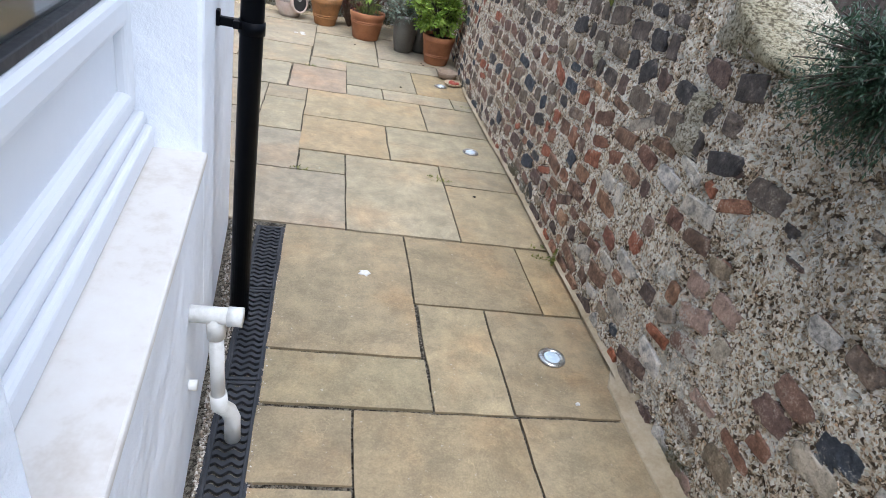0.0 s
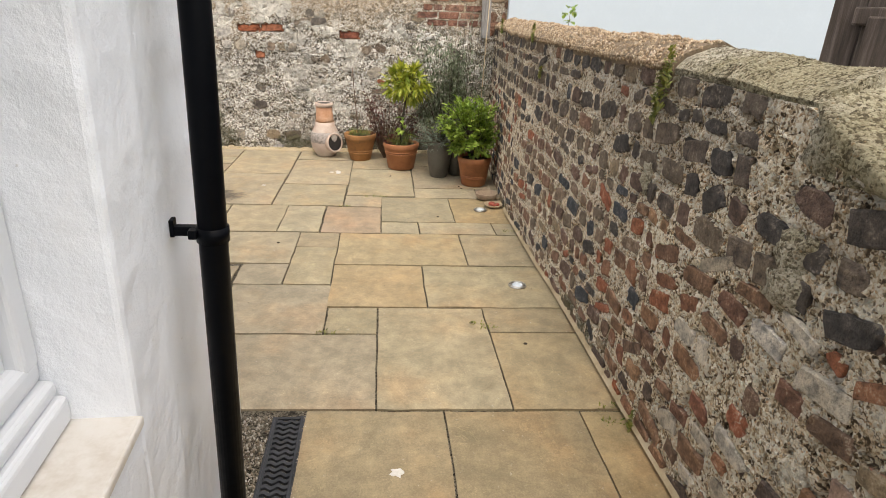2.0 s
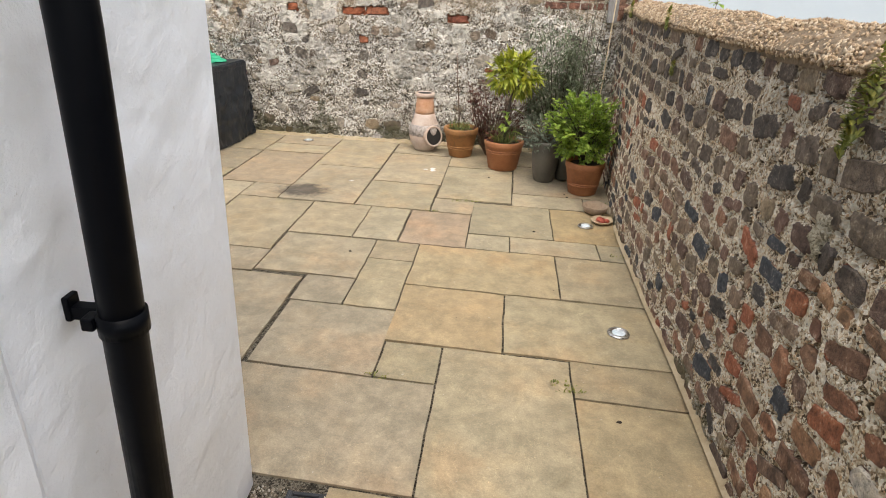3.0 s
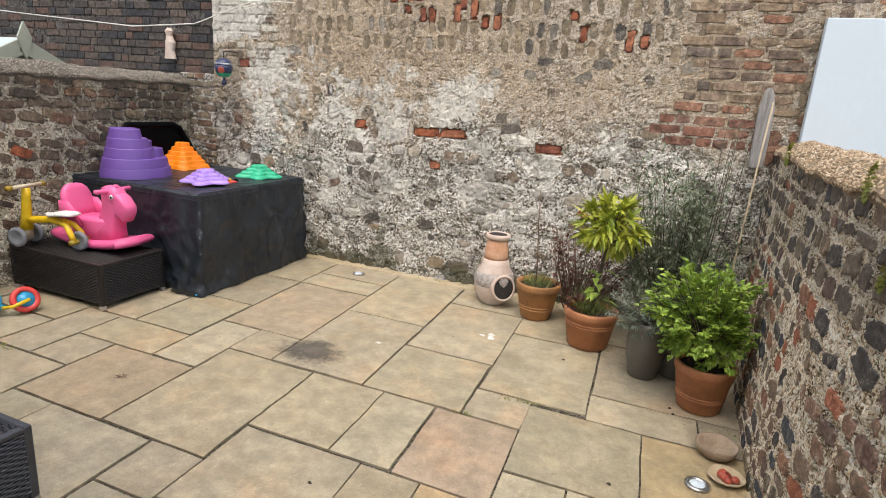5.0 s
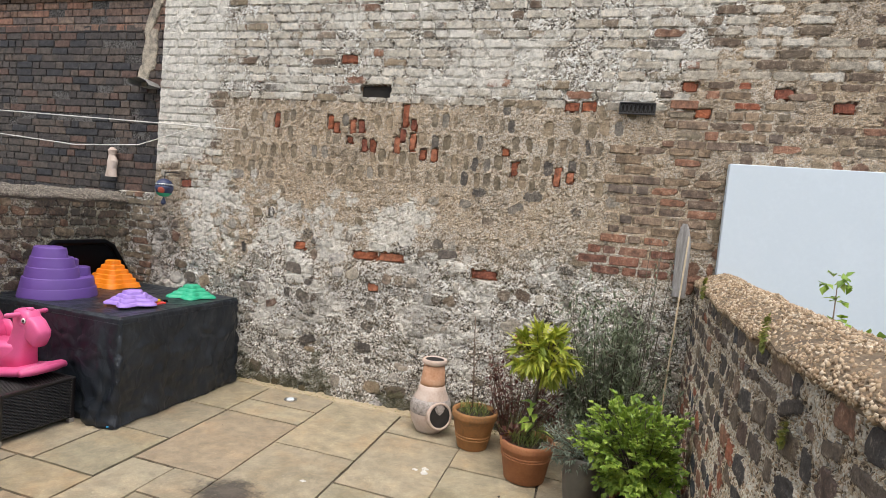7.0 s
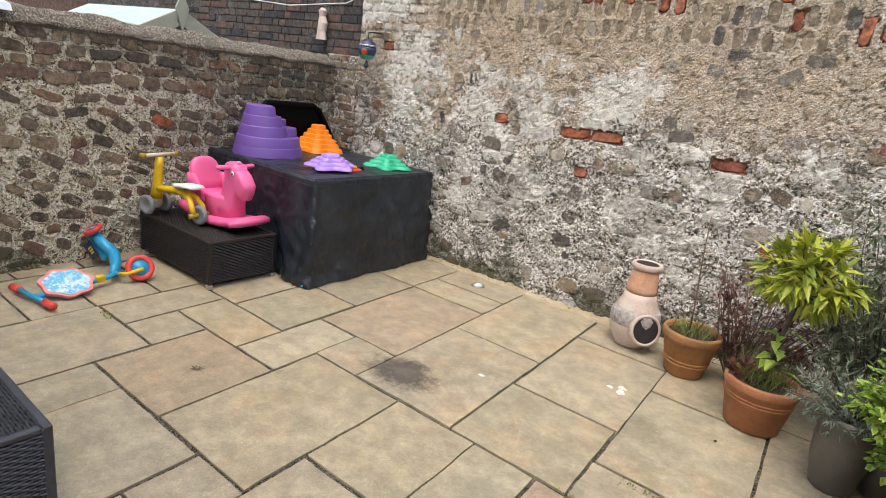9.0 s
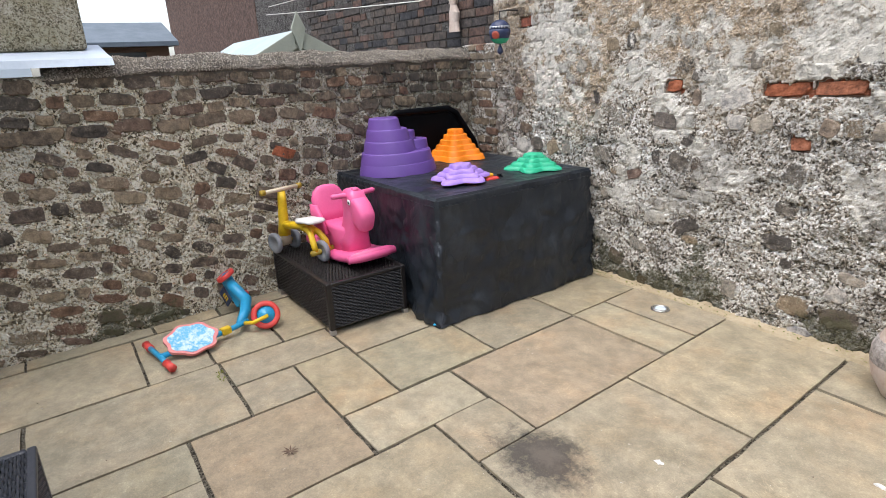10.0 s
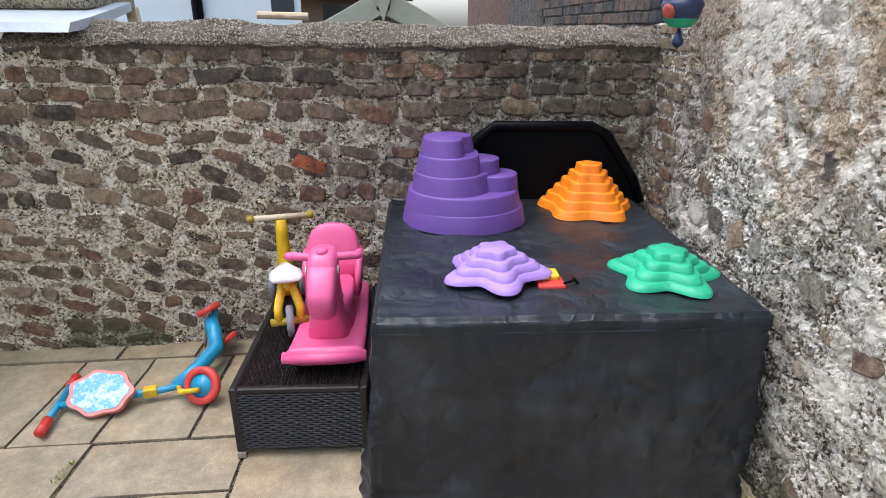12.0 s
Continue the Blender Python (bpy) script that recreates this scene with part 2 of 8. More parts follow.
def sandstone():
    """Riven sandstone flags: buff to rose, each its own tint, with bedding waves and a scorch mark."""
    m, nt, bsdf, pos, isle = start("riven_sandstone")
    r = nt.nodes.new("ShaderNodeObjectInfo").outputs["Random"]
    base = ramp(nt, r, [(0, (0.32, 0.285, 0.205)), (0.25, (0.385, 0.34, 0.25)), (0.5, (0.34, 0.29, 0.215)), (0.72, (0.36, 0.315, 0.235)), (0.88, (0.39, 0.325, 0.22)), (1, (0.295, 0.26, 0.20))])
    base = mix(nt, 1.0, base, (0.85, 0.85, 0.85), "MULTIPLY")
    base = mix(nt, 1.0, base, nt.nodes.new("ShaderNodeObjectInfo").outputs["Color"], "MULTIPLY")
    off = nt.nodes.new("ShaderNodeVectorMath")
    off.operation = "ADD"
    nt.links.new(pos, off.inputs[0])
    c = nt.nodes.new("ShaderNodeCombineXYZ")
    nt.links.new(mathn(nt, "MULTIPLY", r, 37.0), c.inputs[0])
    nt.links.new(mathn(nt, "MULTIPLY", r, 91.0), c.inputs[2])
    nt.links.new(c.outputs[0], off.inputs[1])
    p = off.outputs[0]
    cloud, mid, fine = noise_fac(nt, p, 2.6, 5, 0.6), noise_fac(nt, p, 9, 7, 0.74), noise_fac(nt, p, 140, 2, 0.6)
    warm = ramp(nt, remap(nt, cloud, 0.33, 0.67), [(0, (0.93, 0.91, 0.87)), (0.28, (1.0, 0.975, 0.93)), (0.5, (1.04, 1.0, 0.95)), (0.72, (1.08, 1.01, 0.93)), (1, (1.15, 1.0, 0.88))])
    col = mix(nt, 1.0, base, warm, "MULTIPLY")
    col = mix(nt, remap(nt, mid, 0.46, 0.64, 0, 0.75), col, mix(nt, 1.0, col, (1.42, 1.4, 1.36), "MULTIPLY"))
    col = mix(nt, remap(nt, mid, 0.48, 0.3, 0, 0.55), col, mix(nt, 1.0, col, (0.6, 0.63, 0.6), "MULTIPLY"))
    col = mix(nt, remap(nt, fine, 0.5, 0.72, 0.0, 0.28), col, mix(nt, 1.0, col, (1.5, 1.5, 1.45), "MULTIPLY"))
    col = mix(nt, remap(nt, fine, 0.5, 0.3, 0.0, 0.22), col, mix(nt, 1.0, col, (0.6, 0.6, 0.56), "MULTIPLY"))
    grain = noise_fac(nt, p, 55, 6, 0.8)
    col = mix(nt, remap(nt, grain, 0.55, 0.7, 0.0, 0.35), col, mix(nt, 1.0, col, (1.45, 1.42, 1.36), "MULTIPLY"))
    col = mix(nt, remap(nt, grain, 0.44, 0.3, 0.0, 0.3), col, mix(nt, 1.0, col, (0.6, 0.6, 0.55), "MULTIPLY"))
    tw = node(nt, "ShaderNodeTexNoise", Scale=3.2, Detail=8.0, Roughness=0.72, Distortion=2.2)
    nt.links.new(p, tw.inputs["Vector"])
    bed = mathn(nt, "ABSOLUTE", mathn(nt, "SUBTRACT", tw.outputs[0], 0.5))
    col = mix(nt, remap(nt, bed, 0.024, 0.0, 0.0, 0.28), col, mix(nt, 1.0, col, (1.4, 1.38, 1.34), "MULTIPLY"))
    col = mix(nt, remap(nt, tw.outputs[0], 0.55, 0.68, 0.0, 0.32), col, mix(nt, 1.0, col, (0.76, 0.72, 0.64), "MULTIPLY"))
    col = mix(nt, remap(nt, tw.outputs[0], 0.46, 0.34, 0.0, 0.5), col, mix(nt, 1.0, col, (1.2, 1.19, 1.2), "MULTIPLY"))
    film = noise_fac(nt, p, 1.7, 6, 0.66)
    col = mix(nt, remap(nt, film, 0.55, 0.59, 0.0, 0.22), col, mix(nt, 1.0, col, (1.25, 1.27, 1.3), "MULTIPLY"))
    col = mix(nt, remap(nt, film, 0.43, 0.37, 0.0, 0.32), col, mix(nt, 1.0, col, (0.74, 0.7, 0.62), "MULTIPLY"))
    vein = node(nt, "ShaderNodeTexNoise", Scale=2.1, Detail=5.0, Roughness=0.6, Distortion=3.4)
    nt.links.new(p, vein.inputs["Vector"])
    line = remap(nt, mathn(nt, "ABSOLUTE", mathn(nt, "SUBTRACT", vein.outputs[0], 0.56)), 0.007, 0.001)
    line = mathn(nt, "MULTIPLY", line, remap(nt, noise_fac(nt, p, 5, 3), 0.5, 0.58))
    col = mix(nt, mathn(nt, "MULTIPLY", line, 0.55), col, mix(nt, 1.0, col, (1.5, 1.48, 1.42), "MULTIPLY"))
    spot = noise_fac(nt, pos, 38, 3, 0.75)
    col = mix(nt, remap(nt, spot, 0.66, 0.72, 0, 0.55), col, (0.55, 0.51, 0.43))
    col = mix(nt, remap(nt, spot, 0.31, 0.26, 0, 0.5), col, (0.13, 0.12, 0.085))
    d = nt.nodes.new("ShaderNodeVectorMath")
    d.operation = "DISTANCE"
    sc = nt.nodes.new("ShaderNodeMapping")
    sc.inputs["Scale"].default_value = (1, 1.3, 1)
    nt.links.new(pos, sc.inputs[0])
    nt.links.new(sc.outputs[0], d.inputs[0])
    d.inputs[1].default_value = (-1.33, 5.66 * 1.3, 0)
    ring = mathn(nt, "ADD", d.outputs["Value"], mathn(nt, "MULTIPLY", mathn(nt, "SUBTRACT", noise_fac(nt, pos, 11, 6, 0.8), 0.5), 0.5))
    col = mix(nt, remap(nt, ring, 0.25, 0.12, 0, 0.85), col, (0.04, 0.036, 0.034))
    col = mix(nt, remap(nt, ring, 0.11, 0.03, 0, 0.55), col, (0.17, 0.14, 0.115))
    nt.links.new(col, bsdf.inputs["Base Color"])
    nt.links.new(remap(nt, mid, 0.3, 0.7, 0.42, 0.66), bsdf.inputs["Roughness"])
    bsdf.inputs["Specular IOR Level"].default_value = 0.35
    bump(nt, bsdf, mathn(nt, "ADD", mathn(nt, "ADD", mid, mathn(nt, "MULTIPLY", bed, 3.0)), mathn(nt, "MULTIPLY", fine, 0.12)), 0.4, 0.006)
    return m


def render_paint(name, base, dirt=(0.55, 0.53, 0.48)):
    """Painted render: nearly white, with faint dirt, blisters and trowel unevenness."""
    m, nt, bsdf, pos, isle = start(name)
    a, b, c = noise_fac(nt, pos, 2.2, 5, 0.65), noise_fac(nt, pos, 26, 5, 0.7), noise_fac(nt, pos, 160, 2, 0.6)
    col = mix(nt, remap(nt, a, 0.52, 0.75, 0, 0.25), base, dirt)
    col = mix(nt, remap(nt, b, 0.68, 0.74, 0, 0.45), col, (0.42, 0.39, 0.33))
    col = mix(nt, remap(nt, noise_fac(nt, pos, 5, 6, 0.75), 0.64, 0.75, 0, 0.35), col, (0.5, 0.48, 0.43))
    nt.links.new(col, bsdf.inputs["Base Color"])
    bsdf.inputs["Roughness"].default_value = 0.55
    bump(nt, bsdf, mathn(nt, "ADD", mathn(nt, "ADD", mathn(nt, "MULTIPLY", b, 0.22), mathn(nt, "MULTIPLY", noise_fac(nt, pos, 3.5, 3, 0.5), 1.6)), mathn(nt, "MULTIPLY", c, 0.02)), 0.8, 0.03)
    return m


def flat_paint(name, a, b):
    return simple(name, [a, b, a], 1.5, 30, 0.6, 0.04)


def leaf_mat(name, cols):
    m, nt, bsdf, pos, isle = start(name)
    n = len(cols)
    col = ramp(nt, isle, [(i / (n - 1), c) for i, c in enumerate(cols)])
    col = mix(nt, remap(nt, noise_fac(nt, pos, 60, 3), 0.35, 0.65, 0, 0.35), col, mix(nt, 1.0, col, (0.6, 0.65, 0.5), "MULTIPLY"))
    nt.links.new(col, bsdf.inputs["Base Color"])
    bsdf.inputs["Roughness"].default_value = 0.45
    bsdf.inputs["Transmission Weight"].default_value = 0.0
    t = node(nt, "ShaderNodeBsdfTranslucent")
    nt.links.new(col, t.inputs[0])
    ms = nt.nodes.new("ShaderNodeMixShader")
    ms.inputs[0].default_value = 0.25
    nt.links.new(bsdf.outputs[0], ms.inputs[1])
    nt.links.new(t.outputs[0], ms.inputs[2])
    nt.links.new(ms.outputs[0], nt.nodes["Material Output"].inputs[0])
    return m


M_SLAB = sandstone()
M_JOINT = mortar("sandy_joint_dirt", [(0.04, 0.034, 0.025), (0.085, 0.073, 0.054), (0.15, 0.13, 0.098), (0.27, 0.24, 0.185)], 150, often=0.7)
M_LEDGE = simple("buff_mortar_fillet", [(0.3, 0.23, 0.13), (0.42, 0.34, 0.22), (0.5, 0.42, 0.3)], 5, 60, 0.9, 0.5, dist=0.01)
M_WHITE = render_paint("white_painted_render", (0.815, 0.84, 0.87))
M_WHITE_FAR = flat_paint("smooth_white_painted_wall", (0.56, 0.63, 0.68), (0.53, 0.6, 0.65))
M_SILL = simple("stained_cream_sill_paint", [(0.5, 0.44, 0.36), (0.64, 0.605, 0.55), (0.68, 0.66, 0.62)], 3, 30, 0.55, 0.15)
M_PVC = simple("white_upvc", [(0.66, 0.675, 0.69), (0.68, 0.695, 0.71)], 2, 40, 0.42, 0.0)
M_GASKET = simple("black_rubber_gasket", [(0.012, 0.012, 0.014), (0.03, 0.03, 0.032)], 10, 60, 0.5, 0.05)
M_BLACK = simple("black_plastic_pipe", [(0.002, 0.0024, 0.0035), (0.003, 0.0035, 0.005)], 3, 20, 0.36, 0.0, spec=0.07)
M_GRATE = simple("charcoal_grating_plastic", [(0.015, 0.017, 0.02), (0.04, 0.042, 0.047)], 8, 70, 0.42, 0.1)
M_WASTE = simple("old_white_waste_pipe", [(0.55, 0.54, 0.48), (0.72, 0.71, 0.66), (0.76, 0.75, 0.72)], 8, 60, 0.4, 0.1)
M_GRAVEL = simple("mixed_gravel", [(0.12, 0.09, 0.06), (0.3, 0.24, 0.17), (0.45, 0.40, 0.33), (0.62, 0.58, 0.52)], 30, 200, 0.8, 0.2, rand="island", amount=0.85)
M_PEBBLE = simple("buff_coping_pebbles", [(0.12, 0.08, 0.05), (0.29, 0.2, 0.12), (0.44, 0.33, 0.21), (0.56, 0.49, 0.39)], 30, 200, 0.8, 0.2, rand="island", amount=0.8)
M_PEBBLE_GREY = simple("weathered_coping_pebbles", [(0.07, 0.06, 0.05), (0.17, 0.145, 0.115), (0.32, 0.28, 0.23), (0.52, 0.48, 0.42)], 30, 200, 0.85, 0.2, rand="island", amount=0.8)
M_COPING = simple("buff_coping_cement", [(0.08, 0.06, 0.04), (0.17, 0.125, 0.08), (0.24, 0.18, 0.12)], 12, 90, 0.95, 0.8, dist=0.008)
M_COPING_DARK = simple("sooty_coping_cement", [(0.05, 0.043, 0.035), (0.1, 0.086, 0.07), (0.16, 0.14, 0.115)], 12, 90, 0.95, 0.8, dist=0.008)
M_CEMENT = mortar("mossy_grey_cement", [(0.13, 0.11, 0.075), (0.27, 0.235, 0.165), (0.37, 0.33, 0.245), (0.45, 0.405, 0.31), (0.52, 0.48, 0.38)], 130, stain=(0.66, 0.64, 0.5), often=0.8, relief=0.008)
TONES_R = [(0.1, 0.07, 0.042), (0.43, 0.32, 0.2), (0.68, 0.54, 0.37), (0.8, 0.69, 0.52), (0.88, 0.82, 0.7)]
TONES_L = [(0.1, 0.08, 0.05), (0.42, 0.355, 0.24), (0.64, 0.56, 0.4), (0.76, 0.69, 0.54), (0.85, 0.81, 0.7)]
TONES_B = [(0.06, 0.052, 0.042), (0.26, 0.222, 0.175), (0.47, 0.415, 0.335), (0.66, 0.615, 0.53), (0.82, 0.8, 0.75)]
M_MORT_D = mortar("sooty_mortar", [(0.03, 0.028, 0.026), (0.07, 0.062, 0.056), (0.13, 0.12, 0.11), (0.2, 0.19, 0.18)], 90)
PAL_R = [(0.15, 0.115, 0.098), (0.21, 0.135, 0.105), (0.1, 0.098, 0.102), (0.25, 0.13, 0.09), (0.19, 0.15, 0.12), (0.23, 0.17, 0.125), (0.155, 0.11, 0.097), (0.3, 0.235, 0.17), (0.2, 0.12, 0.1), (0.14, 0.12, 0.105), (0.24, 0.16, 0.12), (0.33, 0.15, 0.095), (0.2, 0.155, 0.125), (0.15, 0.13, 0.12)]
PAL_L = [(0.12, 0.104, 0.09), (0.18, 0.155, 0.128), (0.13, 0.1, 0.088), (0.18, 0.155, 0.125), (0.07, 0.066, 0.063), (0.15, 0.105, 0.082), (0.12, 0.105, 0.09), (0.21, 0.185, 0.15), (0.14, 0.095, 0.078), (0.1, 0.087, 0.08)]
PAL_B = [(0.24, 0.21, 0.18), (0.32, 0.285, 0.235), (0.17, 0.15, 0.13), (0.42, 0.385, 0.33), (0.27, 0.215, 0.165), (0.52, 0.5, 0.46), (0.14, 0.125, 0.115), (0.34, 0.28, 0.22), (0.21, 0.15, 0.12), (0.45, 0.44, 0.43)]
PAL_W = [(0.58, 0.55, 0.48), (0.5, 0.465, 0.395), (0.66, 0.635, 0.58), (0.43, 0.385, 0.31), (0.55, 0.515, 0.44), (0.36, 0.31, 0.25)]
PAL_Q = [(0.25, 0.185, 0.125), (0.3, 0.225, 0.155), (0.2, 0.15, 0.115), (0.3, 0.16, 0.105), (0.27, 0.2, 0.145), (0.18, 0.145, 0.12)]
PAL_RQ = [(0.27, 0.13, 0.09), (0.22, 0.11, 0.08), (0.3, 0.17, 0.12), (0.19, 0.11, 0.085)]
PAL_RED = [(0.36, 0.12, 0.06), (0.29, 0.1, 0.055), (0.38, 0.15, 0.085), (0.24, 0.085, 0.055)]
PAL_K = [(0.1, 0.088, 0.08), (0.135, 0.112, 0.096), (0.17, 0.14, 0.115), (0.085, 0.08, 0.078), (0.19, 0.155, 0.12), (0.15, 0.105, 0.088)]
MIX_E = PAL_K + [(0.25, 0.155, 0.115), (0.2, 0.13, 0.105), (0.3, 0.165, 0.11), (0.24, 0.18, 0.135), (0.36, 0.14, 0.085), (0.23, 0.165, 0.12), (0.3, 0.24, 0.165), (0.075, 0.085, 0.1), (0.58, 0.54, 0.46), (0.5, 0.44, 0.34), (0.64, 0.61, 0.55), (0.42, 0.3, 0.24)]
MIX_W = [(1.5 * a, 1.38 * b, 1.2 * c) for a, b, c in PAL_L]
MIX_N = [(0.15, 0.135, 0.115), (0.22, 0.2, 0.17), (0.11, 0.1, 0.09), (0.34, 0.31, 0.26), (0.42, 0.395, 0.345), (0.22, 0.18, 0.14), (0.22, 0.18, 0.125), (0.28, 0.225, 0.155), (0.25, 0.21, 0.155), (0.31, 0.245, 0.17), (0.22, 0.13, 0.09), (0.28, 0.15, 0.1), (0.19, 0.15, 0.11), (0.16, 0.12, 0.09), (0.5, 0.47, 0.4), (0.6, 0.57, 0.5), (0.44, 0.4, 0.33), (0.36, 0.13, 0.07), (0.3, 0.1, 0.055), (0.1, 0.095, 0.1)]
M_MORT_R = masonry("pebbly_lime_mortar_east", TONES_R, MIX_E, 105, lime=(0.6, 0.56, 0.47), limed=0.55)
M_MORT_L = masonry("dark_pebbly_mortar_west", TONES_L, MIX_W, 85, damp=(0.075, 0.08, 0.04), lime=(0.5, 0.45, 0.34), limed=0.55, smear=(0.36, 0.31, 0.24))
M_MORT_B = masonry("weathered_lime_render", TONES_B, MIX_N, 85, often=0.5, lime=(0.68, 0.645, 0.57), ochre=(0.47, 0.36, 0.245), limed=0.7, chips=0.5)
PAL_D = [(0.07, 0.062, 0.06), (0.1, 0.085, 0.075), (0.05, 0.05, 0.055), (0.12, 0.095, 0.08), (0.085, 0.075, 0.07), (0.13, 0.085, 0.07)]
PAL_P = [(0.26, 0.16, 0.115), (0.21, 0.14, 0.11), (0.31, 0.17, 0.12), (0.16, 0.125, 0.11), (0.24, 0.18, 0.145)]
ST = {}
for key, pal, lime, amount in (("R", [(a * 1.35, b * 1.06, c * 0.88) for a, b, c in PAL_R], (0.58, 0.51, 0.4), 0.8), ("K", PAL_K, (0.42, 0.36, 0.28), 0.5), ("L", [(1.35 * a, 1.25 * b, 1.1 * c) for a, b, c in PAL_L], (0.42, 0.365, 0.27), 0.85), ("B", PAL_B, (0.5, 0.47, 0.42), 0.6), ("W", PAL_W, (0.3, 0.27, 0.22), 0.6),
                               ("Q", PAL_Q, (0.48, 0.43, 0.35), 0.75), ("RQ", PAL_RQ, (0.42, 0.36, 0.29), 0.75), ("RED", PAL_RED, (0.4, 0.27, 0.2), 0.4), ("D", PAL_D, (0.16, 0.15, 0.14), 0.35), ("P", PAL_P, (0.3, 0.26, 0.22), 0.3)):
    ST[key] = (stone("old_stone_" + key.lower(), pal, "object", lime, amount), stone("old_stone_run_" + key.lower(), pal, "island", lime, amount))
# near-black colour that stands for the shade inside wall openings
M_HOLE_SHADE = simple("painted_hole_shade", [(0.012, 0.01, 0.009), (0.03, 0.025, 0.02)], 10, 60, 0.95, 0.2)
M_IRON = simple("black_cast_iron", [(0.012, 0.012, 0.013), (0.035, 0.033, 0.032)], 12, 90, 0.5, 0.3)
M_GREYWOOD = simple("weathered_grey_timber", [(0.12, 0.11, 0.10), (0.26, 0.245, 0.23), (0.4, 0.39, 0.38)], 8, 60, 0.85, 0.4, stretch=(6, 6, 0.5), dist=0.006)
M_DARKWOOD = simple("old_brown_boards", [(0.035, 0.027, 0.022), (0.085, 0.065, 0.053), (0.17, 0.14, 0.12)], 6, 50, 0.85, 0.45, stretch=(7, 7, 0.45), dist=0.006)
M_CANE = simple("pale_bamboo", [(0.4, 0.3, 0.18), (0.58, 0.48, 0.34)], 12, 80, 0.6, 0.1)
M_ROPE = simple("pale_washing_line", [(0.6, 0.57, 0.5), (0.75, 0.73, 0.68)], 30, 200, 0.7, 0.2)
M_TERRA = simple("weathered_terracotta", [(0.22, 0.09, 0.04), (0.35, 0.14, 0.06), (0.43, 0.2, 0.09)], 7, 80, 0.75, 0.25)
M_TERRA2 = simple("mossy_orange_terracotta", [(0.17, 0.095, 0.04), (0.33, 0.155, 0.055), (0.42, 0.21, 0.08)], 7, 60, 0.75, 0.3)
M_CLAYPALE = simple("pale_limewashed_clay", [(0.42, 0.3, 0.23), (0.55, 0.44, 0.37), (0.62, 0.55, 0.49)], 6, 70, 0.8, 0.25)
M_CLAYBAND = simple("orange_clay_band", [(0.36, 0.17, 0.085), (0.48, 0.26, 0.15), (0.55, 0.36, 0.25)], 9, 60, 0.8, 0.5, dist=0.006)
M_CLAYROUGH = simple("grey_textured_clay", [(0.15, 0.13, 0.12), (0.35, 0.31, 0.28), (0.5, 0.45, 0.41)], 40, 110, 0.85, 0.9, dist=0.008)
M_SOOT = simple("sooty_inside", [(0.012, 0.011, 0.01), (0.03, 0.026, 0.023)], 10, 60, 0.95, 0.2)
M_VASE = simple("olive_grey_glaze", [(0.075, 0.07, 0.058), (0.125, 0.115, 0.095)], 5, 60, 0.42, 0.08)
M_SOIL = simple("potting_soil", [(0.02, 0.014, 0.01), (0.05, 0.037, 0.027), (0.09, 0.07, 0.05)], 30, 120, 0.95, 0.9, dist=0.01)
M_BARK = simple("grey_brown_bark", [(0.05, 0.04, 0.03), (0.12, 0.095, 0.07)], 30, 120, 0.9, 0.5)
M_TWIG = simple("dry_twig", [(0.1, 0.06, 0.04), (0.2, 0.14, 0.1)], 30, 120, 0.9, 0.3)


def cover_cloth():
    m, nt, bsdf, pos, isle = start("black_woven_cover_cloth")
    a, b = noise_fac(nt, pos, 4.5, 1, 0.4), noise_fac(nt, pos, 11, 1, 0.4, (1, 1, 0.6))
    ridge = mathn(nt, "ABSOLUTE", mathn(nt, "SUBTRACT", a, 0.5))
    ridge2 = mathn(nt, "ABSOLUTE", mathn(nt, "SUBTRACT", b, 0.5))
    dust = noise_fac(nt, pos, 3, 6, 0.7)
    col = ramp(nt, remap(nt, dust, 0.35, 0.7), [(0, (0.008, 0.011, 0.016)), (0.6, (0.016, 0.021, 0.028)), (1, (0.038, 0.046, 0.056))])
    nt.links.new(col, bsdf.inputs["Base Color"])
    nt.links.new(remap(nt, dust, 0.3, 0.7, 0.34, 0.48), bsdf.inputs["Roughness"])
    crease = node(nt, "ShaderNodeTexNoise", Scale=3.2, Detail=2.0, Roughness=0.5, Distortion=1.6)
    mp = nt.nodes.new("ShaderNodeMapping")
    mp.inputs["Scale"].default_value = (1.0, 1.0, 0.7)
    nt.links.new(pos, mp.inputs[0])
    nt.links.new(mp.outputs[0], crease.inputs["Vector"])
    sharp = remap(nt, mathn(nt, "ABSOLUTE", mathn(nt, "SUBTRACT", crease.outputs[0], 0.5)), 0.0, 0.07, 1.0, 0.0)
    h = mathn(nt, "ADD", mathn(nt, "MULTIPLY", ridge, 1.4), mathn(nt, "MULTIPLY", ridge2, 0.6))
    h = mathn(nt, "ADD", h, mathn(nt, "MULTIPLY", sharp, 0.07))
    bump(nt, bsdf, mathn(nt, "ADD", h, mathn(nt, "MULTIPLY", noise_fac(nt, pos, 400, 1), 0.012)), 0.6, 0.05)
    return m


L_YELLOW = leaf_mat("yellow_green_leaves", [(0.16, 0.22, 0.025), (0.36, 0.40, 0.04), (0.5, 0.5, 0.06), (0.24, 0.32, 0.04), (0.56, 0.55, 0.1)])
L_GREEN = leaf_mat("fresh_green_leaves", [(0.12, 0.22, 0.03), (0.28, 0.42, 0.06), (0.4, 0.54, 0.09), (0.2, 0.33, 0.05), (0.5, 0.6, 0.13)])
L_OLIVE = leaf_mat("grey_green_leaves", [(0.09, 0.115, 0.065), (0.17, 0.205, 0.125), (0.28, 0.32, 0.22), (0.12, 0.155, 0.085)])
